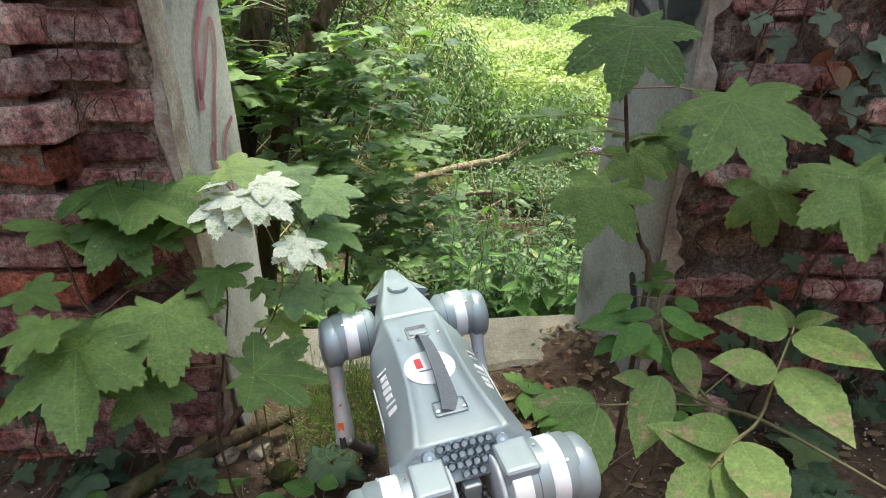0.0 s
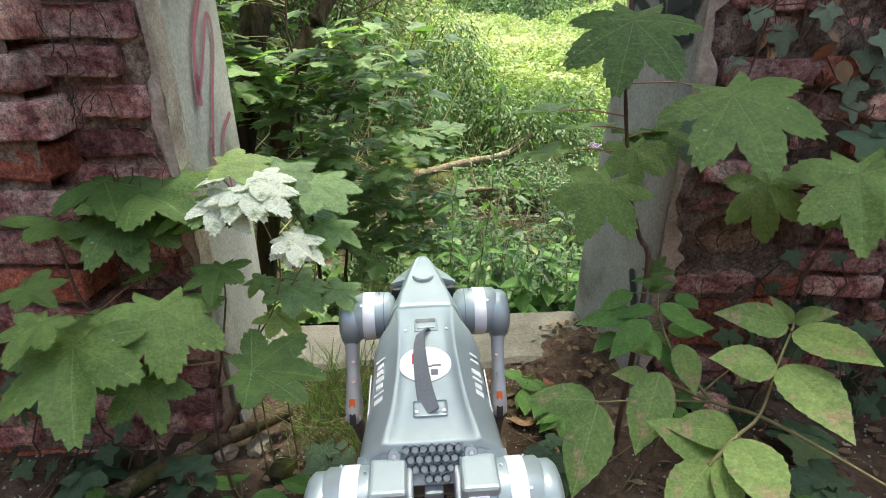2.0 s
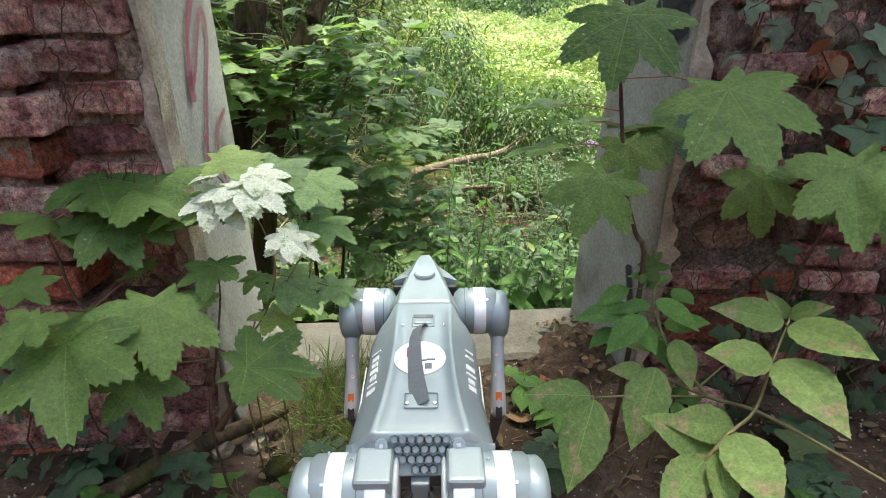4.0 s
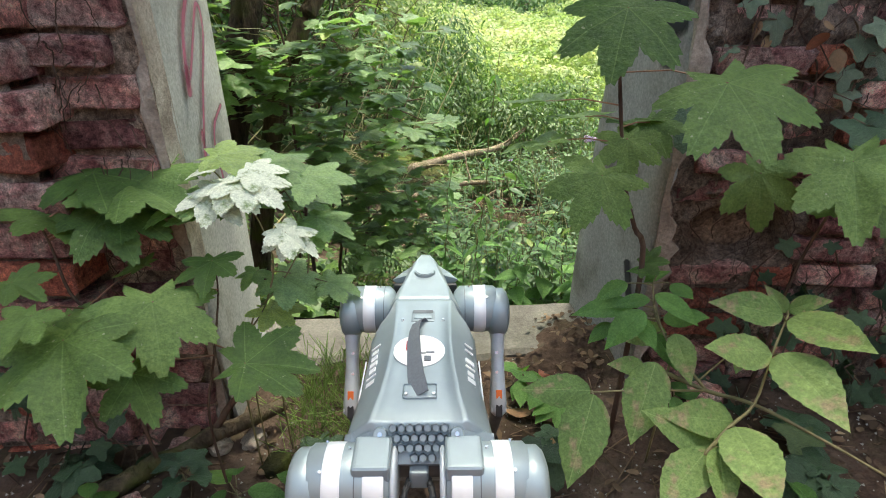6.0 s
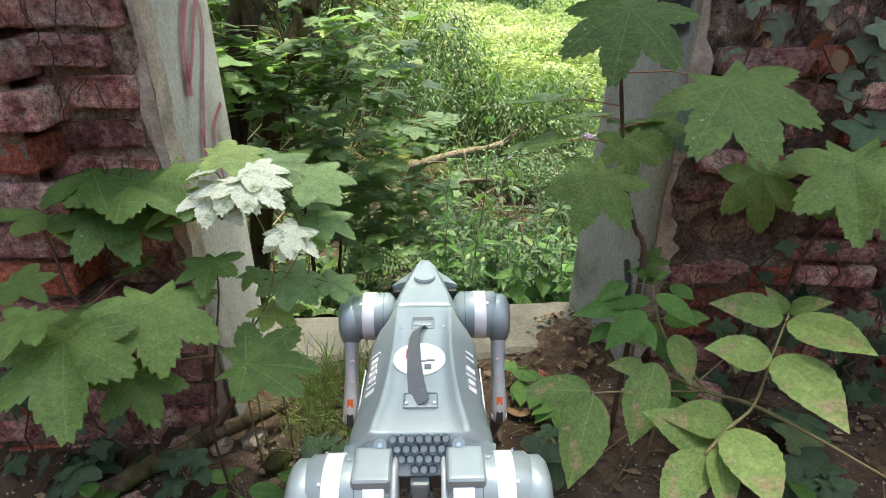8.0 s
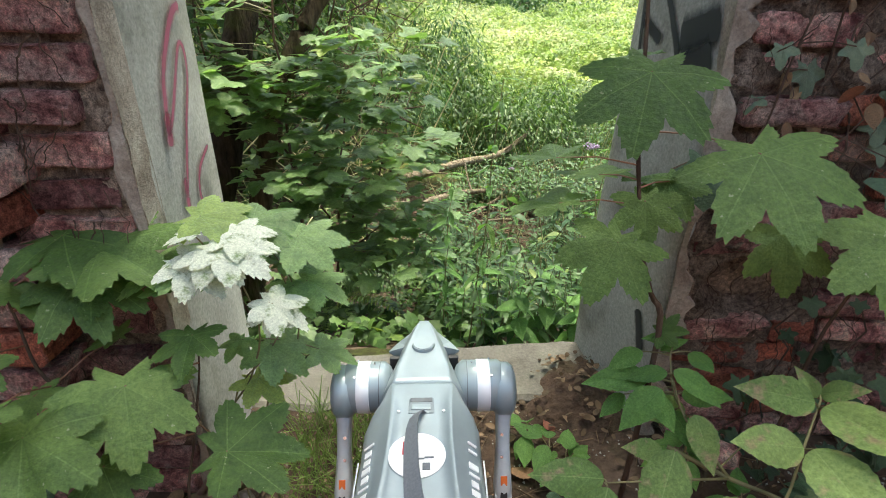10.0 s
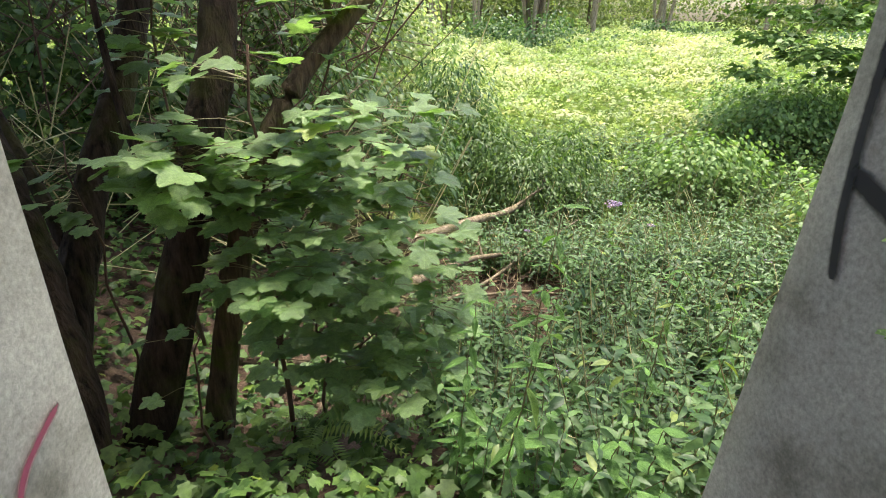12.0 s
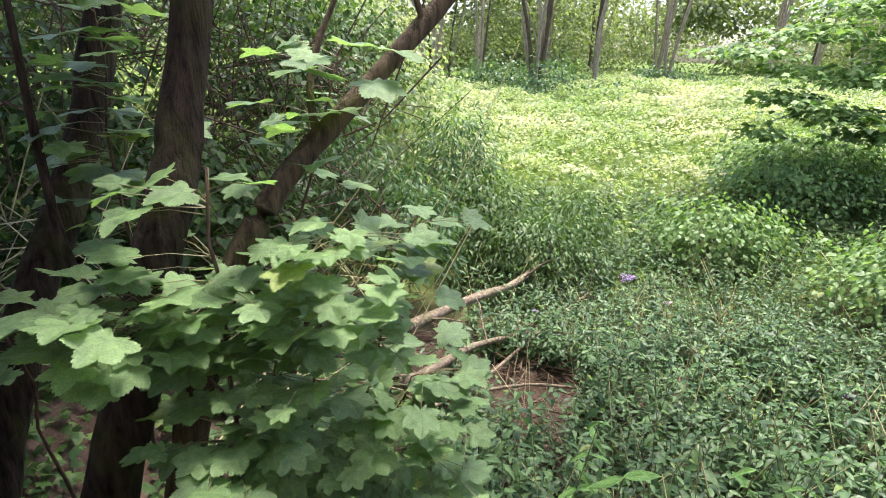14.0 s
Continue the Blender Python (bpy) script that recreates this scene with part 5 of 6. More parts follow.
def plant(name, label, stems, leaves, meshes, r0, seed, stem_mat, stalk_mat, ground=True, category="sapling", size=1.0):
    """A small plant: its stems, and each leaf with its stalk."""
    rng = random.Random(seed)
    t = tagged(new(name), label, category)
    lines = []
    for i, s in enumerate(stems):
        pts = stem_line(s, ground and i < 2 and s[0][2] < 0.6)
        lines.append(pts)
        k = len(pts)
        part("stem", tube_bm(pts, [r0 * (1 - 0.6 * j / k) * (1 if i == 0 else 0.8) * rng.uniform(0.92, 1.1) for j in range(k)], 8), stem_mat, t, "", None, True)
    for row in leaves:
        m = leaf_pose(*row)
        q = m.translation
        a = min((nearest(l, q) for l in lines), key=lambda p: (p - q).length)
        if (a - q).length > 0.008:
            mid = a.lerp(q, 0.5) + Vector((0, 0, 0.06 * (a - q).length))
            part("leaf_stalk", tube_bm([a, mid, q], [0.0017, 0.0013, 0.0012], 5), stalk_mat, t)
        k = size * rng.uniform(0.82, 1.06)
        shared("leaf", rng.choice(meshes), t, m @ pose(0, 0, 0, 0, 0, rng.gauss(0, 6)) @ Matrix.Diagonal((k * rng.uniform(0.86, 1.08), k, k, 1)))
    return t


M_REDST = plain_mat("reddish_stalk", (0.2, 0.09, 0.05), 0.55, 0, 0.2, 60)
OUTER = (3, 4, 14)
plant("sycamore_sapling", "sycamore shoot with dark hanging leaves against the broken bricks", [[(0.76, 1.0, 0.2), (0.75, 0.97, 0.45), (0.78, 0.92, 0.72)]], [RIGHT_SAPLING[i] for i in OUTER], LS, 0.005, 9, M_TWIG, M_REDST)
plant("sycamore_sapling", "young sycamore with large green spotted leaves before the jamb", [RIGHT_STEM, [(0.327, 0.984, 0.845), (0.335, 1.03, 0.95), (0.32, 1.04, 1.12)]], [r for i, r in enumerate(RIGHT_SAPLING) if i not in OUTER], LS, 0.006, 1, M_TWIG, M_REDST, True, "sapling", 0.9)
plant("sycamore_sapling", "low sycamore seedling with broad green leaves against the brickwork", [LEFT_STEM, LEFT_STEM2], LEFT_SAPLING, LS, 0.0038, 2, M_TWIG, M_REDST, True, "sapling", 1.14)
mild = plant("mildewed_sapling", "sycamore sapling with leaves whitened by mildew", [MILDEW_STEM, MILDEW_STEM2], MILDEW, LW, 0.0024, 3, M_STEM, M_STEM, True, "sapling", 0.86)
plant("sycamore_sapling", "thin sycamore shoot with light green leaves beside the sill", [[(x + 0.05, y + 0.06, z - 0.02) for x, y, z in MILDEW_STEM]], MILDEW_GREEN, LSP, 0.0022, 4, M_STEM, M_STEM)
plant("elder_shoot", "elder shoot with yellowing oval leaflets and browned tips", [ELDER_CANE, ELDER_RACHIS], ELDER, LE, 0.0042, 5, M_STEM, M_STEM, False, "shrub", 0.93)
plant("elder_shoot", "lower elder shoot with fresh green oval leaflets", [ELDER_RACHIS2, ELDER_RACHIS3], ELDER_LOW, LE, 0.003, 6, M_STEM, M_STEM, False, "shrub")
plant("nettle", "pale green toothed herb at the foot of the jamb", [NETTLE_STEM], NETTLE, LO, 0.003, 7, M_STEM, M_STEM, True, "herb", 1.15)
plant("ivy", "ivy trailing over the broken bricks", [IVY_STEM], IVY, LD, 0.0035, 8, M_TWIG, M_TWIG, False, "ivy")


def low_herbs():
    for i, row in enumerate(((-0.5, 0.76), (-0.4, 0.75), (-0.62, 0.66), (-0.25, 0.87), (0.27, 1.06), (0.62, 0.86), (0.72, 0.7), (0.55, 0.98), (-0.3, 0.66), (-0.72, 0.8), (-0.46, 0.62), (-0.36, 0.6), (-0.55, 0.55), (-0.24, 0.74), (0.6, 0.75), (0.78, 0.86), (0.66, 0.62), (0.5, 0.55), (0.25, 0.84), (0.3, 1.02), (0.22, 1.1))):
        rng = random.Random(40 + i)
        x, y = row
        t = tagged(new("seedling"), "dark green seedling with rounded leaves on the soil", "seedling", "seedlings on the soil")
        z = ground_z(x, y)
        h = rng.uniform(0.05, 0.12)
        part("stem", tube_bm([(x, y, z - 0.01), (x + 0.01, y, z + h * 0.6), (x, y - 0.01, z + h)], [0.0022, 0.0018, 0.0014], 6), M_TWIG, t)
        for k in range(rng.randint(4, 7)):
            a = k * 137.5 + rng.uniform(-20, 20)
            hx, hy = x - math.sin(radians(a)) * 0.02, y + math.cos(radians(a)) * 0.02
            zz = z + h * rng.uniform(0.6, 1.0)
            part("leaf_stalk", tube_bm([(x, y - 0.005, z + h * 0.6), (hx, hy, zz)], 0.0011, 5), M_STEM, t)
            shared("leaf", rng.choice(LO if i % 3 else LD), t, leaf_pose(hx, hy, zz, rng.uniform(0.05, 0.085), a, rng.uniform(-5, 30), rng.uniform(-15, 15)))


low_herbs()


# ---- big sapling outside, ferns, fallen branches, flowers ----
def outside_sapling(seed, label, stems, count, spread, size, bias, low=0.25):
    rng = random.Random(seed)
    t = tagged(new("sycamore_sapling"), label, "sapling", "saplings outside")
    lines = []
    for i, (a, b, r) in enumerate(stems):
        pts = wander(a, b, 9, 0.05, rng, 0.025)
        lines.append(pts)
        part("stem", tube_bm(pts, [r * (1 - 0.65 * j / 9) for j in range(10)], 7), M_TWIG, t, "", None, True)
    for k in range(count):
        l = lines[k % len(lines)]
        f = (low + (1 - low) * rng.random() ** 0.8) * (len(l) - 1)
        i = min(int(f), len(l) - 2)
        a = l[i].lerp(l[i + 1], f - i)
        ang = rng.gauss(bias, 75)
        ln = rng.uniform(0.04, spread)
        q = a + Vector((-math.sin(radians(ang)) * ln, math.cos(radians(ang)) * ln, rng.uniform(0.0, 0.06)))
        if (q.z < -0.3 and q.x > -0.8) or (q.x < -0.75 and q.z < 0.35 and rng.random() < 0.8):
            continue
        part("leaf_stalk", tube_bm([a, a.lerp(q, 0.5) + Vector((0, 0, 0.012)), q], [0.0016, 0.0013, 0.0011], 4), M_STEM, t)
        shared("leaf", rng.choice(LSO), t, leaf_pose(q.x, q.y, q.z, rng.uniform(*size), ang + rng.gauss(0, 20), rng.gauss(1, 11), rng.gauss(0, 11)))
    return t


outside_sapling(11, "tall sycamore sapling with tiers of flat green leaves", [((-0.72, 2.75, -0.9), (-0.72, 2.72, 1.05), 0.013), ((-0.72, 2.74, 0.0), (-0.35, 2.85, 0.85), 0.008), ((-0.72, 2.74, 0.2), (-0.98, 2.62, 0.72), 0.007)], 220, 0.26, (0.055, 0.11), 180)
outside_sapling(12, "bushy sycamore sapling with broad leaves down to the ground", [((-0.6, 2.85, -0.85), (-0.45, 2.75, 0.5), 0.011), ((-0.55, 2.85, -0.3), (-0.08, 2.9, 0.3), 0.008), ((-0.55, 2.84, -0.4), (-0.05, 2.85, 0.0), 0.006), ((-0.55, 2.84, -0.2), (-0.7, 2.6, 0.25), 0.006), ((-0.55, 2.84, -0.45), (-0.25, 2.7, -0.25), 0.006)], 280, 0.3, (0.05, 0.1), 190, 0.35)
outside_sapling(13, "thin sycamore shoot under the dark trunks", [((-1.05, 2.6, -0.8), (-0.95, 2.45, 0.1), 0.007), ((-1.5, 2.9, -0.5), (-1.45, 2.75, 0.7), 0.008)], 24, 0.2, (0.06, 0.1), 170, 0.5)
outside_sapling(14, "thin sycamore shoots with yellow-green top leaves", [((-0.9, 3.1, -0.6), (-0.45, 3.25, 1.35), 0.01), ((-1.3, 3.2, -0.5), (-1.25, 3.2, 1.5), 0.01), ((-0.5, 3.2, -0.6), (-0.15, 3.3, 0.8), 0.008)], 170, 0.26, (0.07, 0.12), 180)


def fern(x, y, seed, fronds):
    rng = random.Random(seed)
    t = tagged(new("fern"), "green fern with arching feathery fronds", "fern", "ferns below the sill")
    z = ground_z(x, y)
    for ang, ln, rise in fronds:
        bm = bmesh.new()
        d = Vector((-math.sin(radians(ang)), math.cos(radians(ang)), 0))
        side = Vector((d.y, -d.x, 0))
        n = 22
        for i in range(n + 1):
            f = i / n
            p = Vector((x, y, z)) + d * ln * f + Vector((0, 0, rise * math.sin(math.pi * min(1, f * 0.75 + 0.1)) + 0.1 * (1 - f)))
            if i:
                w = 0.0016
                a = [bm.verts.new(v) for v in (prev - side * w, prev + side * w, p + side * w, p - side * w)]
                bm.faces.new(a)
            if f > 0.12:
                pl = 0.085 * ln / 0.4 * math.sin(math.pi * (0.12 + 0.88 * (1 - f)) * 0.62 + 0.1) * (1 - 0.5 * f)
                for s in (-1, 1):
                    o = side * s
                    q1, q2, q3 = p + o * pl * 0.35 + d * 0.011, p + o * pl + d * 0.012 + Vector((0, 0, -0.02 * rng.random())), p + o * pl * 0.35 - d * 0.005
                    vs = [bm.verts.new(v) for v in (p, q3, q2, q1)]
                    bm.faces.new(vs if s > 0 else vs[::-1])
            prev = p
        part("frond", bm, M_FERN, t)
    return t


M_FERN = leaf_mat("fern_leaf", (0.1, 0.19, 0.05), (0.18, 0.28, 0.08), 0.5, 0.35, (0.24, 0.3, 0.08), "Object")
fern(-0.6, 2.8, 1, [(-80, 0.54, 0.3), (-98, 0.5, 0.24), (-60, 0.46, 0.32), (-125, 0.42, 0.22), (170, 0.35, 0.1), (-20, 0.4, 0.2), (110, 0.3, 0.12)])
fern(-0.58, 2.6, 2, [(-85, 0.5, 0.26), (-105, 0.46, 0.2), (-65, 0.44, 0.28), (-140, 0.4, 0.1), (180, 0.3, 0.1)])


def upright_herb(x, y, high, nodes, size, narrow, seed, label, name):
    """A single herb: one stalk, leaf pairs crosswise up it."""
    rng = random.Random(seed)
    t = tagged(new(name), label, "herb", "herbs below the sill")
    z = ground_z(x, y)
    top = Vector((x + rng.gauss(0, 0.06) * high, y - 0.08 * high, z + high))
    line = wander((x, y, z - 0.02), top, 8, 0.0, rng, 0.008)
    part("stem", tube_bm(line, [0.0035 * (1 - 0.08 * k) for k in range(9)], 6), M_STEM, t)
    for k in range(nodes):
        f = (0.3 + 0.7 * k / (nodes - 1)) * 8
        i = min(int(f), 7)
        p = line[i].lerp(line[i + 1], f - i)
        for side in (0, 180):
            a = side + 90 * (k % 2) + rng.gauss(0, 15)
            s = size * (1.15 - 0.6 * k / nodes) * rng.uniform(0.8, 1.15)
            shared("leaf", rng.choice(LO), t, leaf_pose(p.x, p.y, p.z, s, a, rng.uniform(-5, 35), rng.gauss(0, 10)) @ Matrix.Diagonal((narrow, 1, 1, 1)))


for i, (x, y, h) in enumerate(((0.3, 1.85, 0.34), (0.42, 1.95, 0.42), (0.2, 2.05, 0.36), (0.52, 1.8, 0.3), (0.62, 2.05, 0.45), (0.35, 2.2, 0.5), (0.08, 2.25, 0.3))):
    upright_herb(x, y, h, 6, 0.1, 1.15, i, "fresh green nettle with toothed leaves below the sill", "nettle")
for i, (x, y, h) in enumerate(((0.13, 2.0, 1.15), (0.02, 2.3, 0.9), (0.7, 2.4, 1.0), (0.3, 2.7, 1.05), (1.1, 2.6, 0.95))):
    upright_herb(x, y, h, 12, 0.1, 0.55, 20 + i, "tall thin willowherb with narrow leaves", "willowherb")


def fallen_branch(label, pts, r, seed, twigs=3):
    rng = random.Random(seed)
    t = tagged(new("fallen_branch"), label, "branch", "fallen branches")
    line = stem_line(pts, False, 5)
    part("wood", tube_bm(line, [r * (1 - 0.6 * i / len(line)) * rng.uniform(0.85, 1.12) for i in range(len(line))], 9), M_LOG, t, "", None, True)
    for k in range(twigs):
        p = line[rng.randint(2, len(line) - 3)]
        q = p + Vector((rng.uniform(-0.3, 0.3), rng.uniform(-0.3, 0.3), rng.uniform(-0.05, 0.25)))
        part("twig", tube_bm(wander(p, q, 4, 0.02, rng, 0.015), [r * 0.3, r * 0.25, r * 0.2, r * 0.15, r * 0.1], 5), M_LOG, t)


fallen_branch("pale dead branch with a raised tip lying in the scrub", [(-0.3, 4.7, -0.52), (0.2, 5.3, -0.56), (0.67, 5.84, -0.62), (1.0, 6.4, -0.6), (1.33, 7.07, -0.5)], 0.045, 1, 2)
fallen_branch("broken dead branch lying on the bare soil", [(-0.25, 4.05, -0.55), (0.0, 4.4, -0.6), (0.24, 4.74, -0.66), (0.71, 5.22, -0.81)], 0.04, 2, 3)
fallen_branch("thin dry branch lying across the brush", [(-0.15, 3.95, -0.68), (0.28, 4.47, -0.77), (0.8, 5.2, -0.78), (1.4, 5.95, -0.75)], 0.018, 3, 3)
fallen_branch("thin dead branch lying under the scrub", [(0.1, 4.3, -0.8), (0.6, 4.5, -0.83), (1.1, 4.5, -0.86)], 0.016, 4, 3)


def flower(x, y, z, size, head, seed):
    """A drooping lilac flower spike on a stalk."""
    rng = random.Random(seed)
    t = tagged(new("flower_spike"), "pale lilac flower spike on a thin stalk", "flower", "lilac flowers")
    top = Vector((x, y, z))
    foot = Vector((x + 0.05, y + 0.15, ground_z(x, y) - 0.01))
    part("stem", tube_bm(wander(foot, top, 5, 0.05, rng, 0.01), 0.0024, 5), M_STEM, t)
    bm = bmesh.new()
    d = Vector((-math.sin(radians(head)), math.cos(radians(head)), -0.15)).normalized()
    for i in range(70):
        f = rng.random()
        r = size * 0.22 * (1 - 0.6 * f)
        c = top + d * size * f + Vector((rng.gauss(0, 1), rng.gauss(0, 1), rng.gauss(0, 1))).normalized() * r
        bmesh.ops.create_icosphere(bm, subdivisions=1, radius=size * 0.05, matrix=Matrix.Translation(c))
    part("blossom", bm, M_LILAC, t, "lilac blossom")


for i, f in enumerate(((1.63, 5.75, -0.5, 0.17, -60), (2.75, 4.95, -0.72, 0.11, -90), (2.72, 4.34, -0.72, 0.11, -95), (0.61, 3.2, -0.6, 0.07, -120), (1.95, 5.5, -0.62, 0.08, -80), (0.75, 5.1, -0.55, 0.06, 40))):
    flower(*f, i)

rng2 = np.random.default_rng(50)
sp = np.array(area(51, 380, -0.2, 4.5, 2.3, 6.5, herb_room))
b0 = np.column_stack([sp, gz(sp)])
b1 = b0 + np.column_stack([rng2.normal(0, 0.24, 380), rng2.normal(0, 0.22, 380), rng2.uniform(0.3, 0.78, 380)])
rods("dry_stalks", b0, b1, rng2.uniform(0.0018, 0.0035, 380), M_STRAW, "pale dry stalks standing among the undergrowth", "stalks")
sp = np.array(area(52, 520, -0.4, 1.3, 3.9, 5.4))
b0 = np.column_stack([sp, gz(sp) + rng2.uniform(0.01, 0.14, len(sp))])
a0 = rng2.uniform(0, 6.28, len(sp))
b1 = b0 + np.column_stack([np.cos(a0), np.sin(a0), rng2.normal(0, 0.15, len(sp))]) * rng2.uniform(0.1, 0.5, len(sp))[:, None]
rods("brushwood", b0, b1, rng2.uniform(0.0015, 0.005, len(sp)), M_DEADS, "dry brushwood and twigs on the bare soil", "brushwood")
sp = np.array(area(53, 900, -5.5, -0.3, 4.0, 8.0))
b0 = np.column_stack([sp, gz(sp) + rng2.uniform(0.0, 0.7, len(sp))])
a0 = rng2.uniform(0, 6.28, len(sp))
b1 = b0 + np.column_stack([np.cos(a0) * 0.8, np.sin(a0) * 0.8, rng2.normal(0.25, 0.6, len(sp))]) * rng2.uniform(0.3, 1.3, len(sp))[:, None]
rods("bramble_canes", b0, b1, rng2.uniform(0.002, 0.006, len(sp)), M_STRAW, "tangle of dry bramble canes on the bank", "canes")


sp = np.array(area(54, 1500, -6.0, -0.4, 4.6, 8.4, lambda x, y: x < -0.3 - 0.25 * (y - 5)))
b0 = np.column_stack([sp, gz(sp) + rng2.uniform(0.0, 2.2, len(sp))])
a0 = rng2.uniform(0, 6.28, len(sp))
b1 = b0 + np.column_stack([np.cos(a0) * 0.7, np.sin(a0) * 0.7, rng2.normal(0.3, 0.5, len(sp))]) * rng2.uniform(0.3, 1.2, len(sp))[:, None]
rods("twig_tangle", b0, b1, rng2.uniform(0.002, 0.008, len(sp)), M_TWIG, "dark tangle of bare twigs under the trees", "twigs")
mound("bank_shrub", 71, [(-4.6, 8.2, 1.4, 1.6, 0.9, 1.2), (-2.6, 8.8, 1.5, 1.3, 0.8, 1.1), (-6.0, 7.0, 1.5, 1.2, 1.2, 1.5), (-1.3, 8.9, 1.2, 0.9, 0.7, 0.9)], 15000, (0.05, 0.1), M_DARKU, "dark shrubs closing the bank behind the trees", BROAD, 0.3)


# ---- litter on the soil inside ----
def litter():
    rng = np.random.default_rng(60)
    sp = np.array(area(61, 1500, -1.1, 1.2, 0.05, 1.4))
    scatter("leaf_litter", BROAD, np.column_stack([sp, gz(sp) + rng.uniform(0.004, 0.016, len(sp))]), turn_matrices(rng.uniform(0, 360, len(sp)), rng.normal(0, 16, len(sp)), rng.normal(0, 22, len(sp))), rng.uniform(0.008, 0.034, len(sp)), M_DEADS, "brown dry leaf litter and chips on the soil", "leaf litter", 0.8)
    sp = np.array(area(62, 900, -1.0, 1.1, 0.05, 1.35))
    a = rng.uniform(0, 6.28, len(sp))
    p = np.column_stack([sp, gz(sp) + 0.004])
    rods("twig_litter", p, p + np.column_stack([np.cos(a), np.sin(a), rng.normal(0, 0.1, len(sp))]) * rng.uniform(0.02, 0.12, len(sp))[:, None], rng.uniform(0.0008, 0.002, len(sp)), M_DEADS, "small dry twigs on the soil", "twigs")
    sp = np.array(area(63, 2600, -1.0, 1.1, 0.05, 1.35))
    w = rng.uniform(0.0015, 0.0045, len(sp))
    scatter("mortar_grit", ([(1, 0, 0), (-0.5, 0.87, 0), (-0.5, -0.87, 0), (0, 0, 1.2)], [(0, 1, 3), (1, 2, 3), (2, 0, 3)]), np.column_stack([sp, gz(sp) + 0.001]), turn_matrices(rng.uniform(0, 360, len(sp)), 0 * w, 0 * w), w, M_PLASTER, "white crumbs of mortar on the soil", "grit")
    sp = np.array(area(64, 420, -0.36, -0.14, 0.9, 1.22))
    b0 = np.column_stack([sp, gz(sp)])
    rods("grass", b0, b0 + np.column_stack([rng.normal(0, 0.05, 420), rng.normal(0, 0.05, 420), rng.uniform(0.04, 0.13, 420)]), 0.001, M_FERN, "fine green grass by the sill", "grass")
    for i, (x, y, s, h, red) in enumerate(((-0.27, 0.69, 0.09, 130, 1), (-0.3, 0.73, 0.1, 80, 0), (0.23, 1.0, 0.07, 70, 0), (0.26, 0.9, 0.06, -60, 0), (0.2, 1.12, 0.06, 100, 0), (0.3, 1.14, 0.05, 20, 0), (0.36, 0.95, 0.06, 200, 0), (-0.44, 0.98, 0.06, 40, 0), (-0.55, 0.93, 0.07, 160, 0), (0.17, 0.78, 0.06, 60, 0))):
        ob = new("dead_leaf", (LDS if i < 2 else LDEAD)[i % 3])
        ob.matrix_basis = leaf_pose(x, y, ground_z(x, y) + 0.018, s, h, 4, 8)
        tagged(ob, "reddish fallen leaf on the soil" if red else "dry brown fallen leaf on the soil", "dead leaf", "fallen leaves")
    t = tagged(new("fallen_branch"), "dark rotting branch lying on the soil by the brickwork", "branch")
    rr = random.Random(9)
    part("wood", tube_bm(wander((-0.82, 0.62, 0.06), (-0.37, 1.0, 0.06), 10, 0.01, rr, 0.008), [0.026, 0.024, 0.025, 0.022, 0.021, 0.022, 0.019, 0.02, 0.018, 0.02, 0.014], 9), M_BARKM, t, "", None, True)
    part("twig", tube_bm(wander((-0.52, 0.9, 0.06), (-0.37, 0.92, 0.25), 5, 0.0, rr, 0.006), [0.009, 0.008, 0.008, 0.007, 0.006, 0.005], 7), M_TWIG, t, "", None, True)


def sill_heap():
    """Soil, chips and dead leaves drifted against the foot of the jamb."""
    rng = np.random.default_rng(70)
    bm = bmesh.new()
    bmesh.ops.create_grid(bm, x_segments=16, y_segments=18, size=0.5)
    for v in bm.verts:
        x, y = 0.4 + v.co.x * 0.36, 1.3 + v.co.y * 0.42
        d = 1 - min(1.0, math.hypot((x - 0.44) / 0.2, (y - 1.27) / 0.21))
        v.co = (x, y, -0.02 + 0.085 * d ** 0.7 + 0.014 * noise.noise((x * 22, y * 22, 0)) * (d > 0))
    tagged(link_bm("soil_heap", bm, M_SOIL, True), "soil drifted over the end of the sill", "soil", kind="stuff")
    n = 120
    a, r = rng.uniform(0, 6.28, n), rng.random(n) ** 0.6
    sp = np.column_stack([0.42 + 0.19 * r * np.cos(a), 1.27 + 0.2 * r * np.sin(a)])
    z = -0.005 + 0.085 * (1 - r) ** 0.7 + rng.uniform(0.004, 0.02, n)
    scatter("sill_litter", BROAD, np.column_stack([sp, z]), turn_matrices(rng.uniform(0, 360, n), rng.normal(0, 20, n), rng.normal(0, 25, n)), rng.uniform(0.012, 0.034, n), M_DEADS, "dry leaves and chips over the end of the sill", "leaf litter")


litter()
sill_heap()


def rubble(x, y, s, seed, mat, label, flat=0.55):
    """A broken lump of brick or plaster lying on the soil."""
    rng = random.Random(seed)
    bm = bmesh.new()
    bmesh.ops.create_icosphere(bm, subdivisions=3, radius=1.0)
    for v in bm.verts:
        c = v.co.copy()
        m = max(abs(c.x), abs(c.y), abs(c.z))
        c = c.lerp(c / m, 0.55) * (1 + 0.25 * noise.noise(c * 1.7 + Vector((seed, 0, 0))) + 0.06 * noise.noise(c * 6))
        v.co = Vector((c.x * s, c.y * s * 0.7, c.z * s * flat))
    ob = link_bm("rubble", bm, mat)
    ob.matrix_basis = pose(x, y, ground_z(x, y) + s * flat * 0.4, rng.uniform(-12, 12), rng.uniform(-12, 12), rng.uniform(0, 180))
    tagged(ob, label, "rubble", "rubble on the soil")


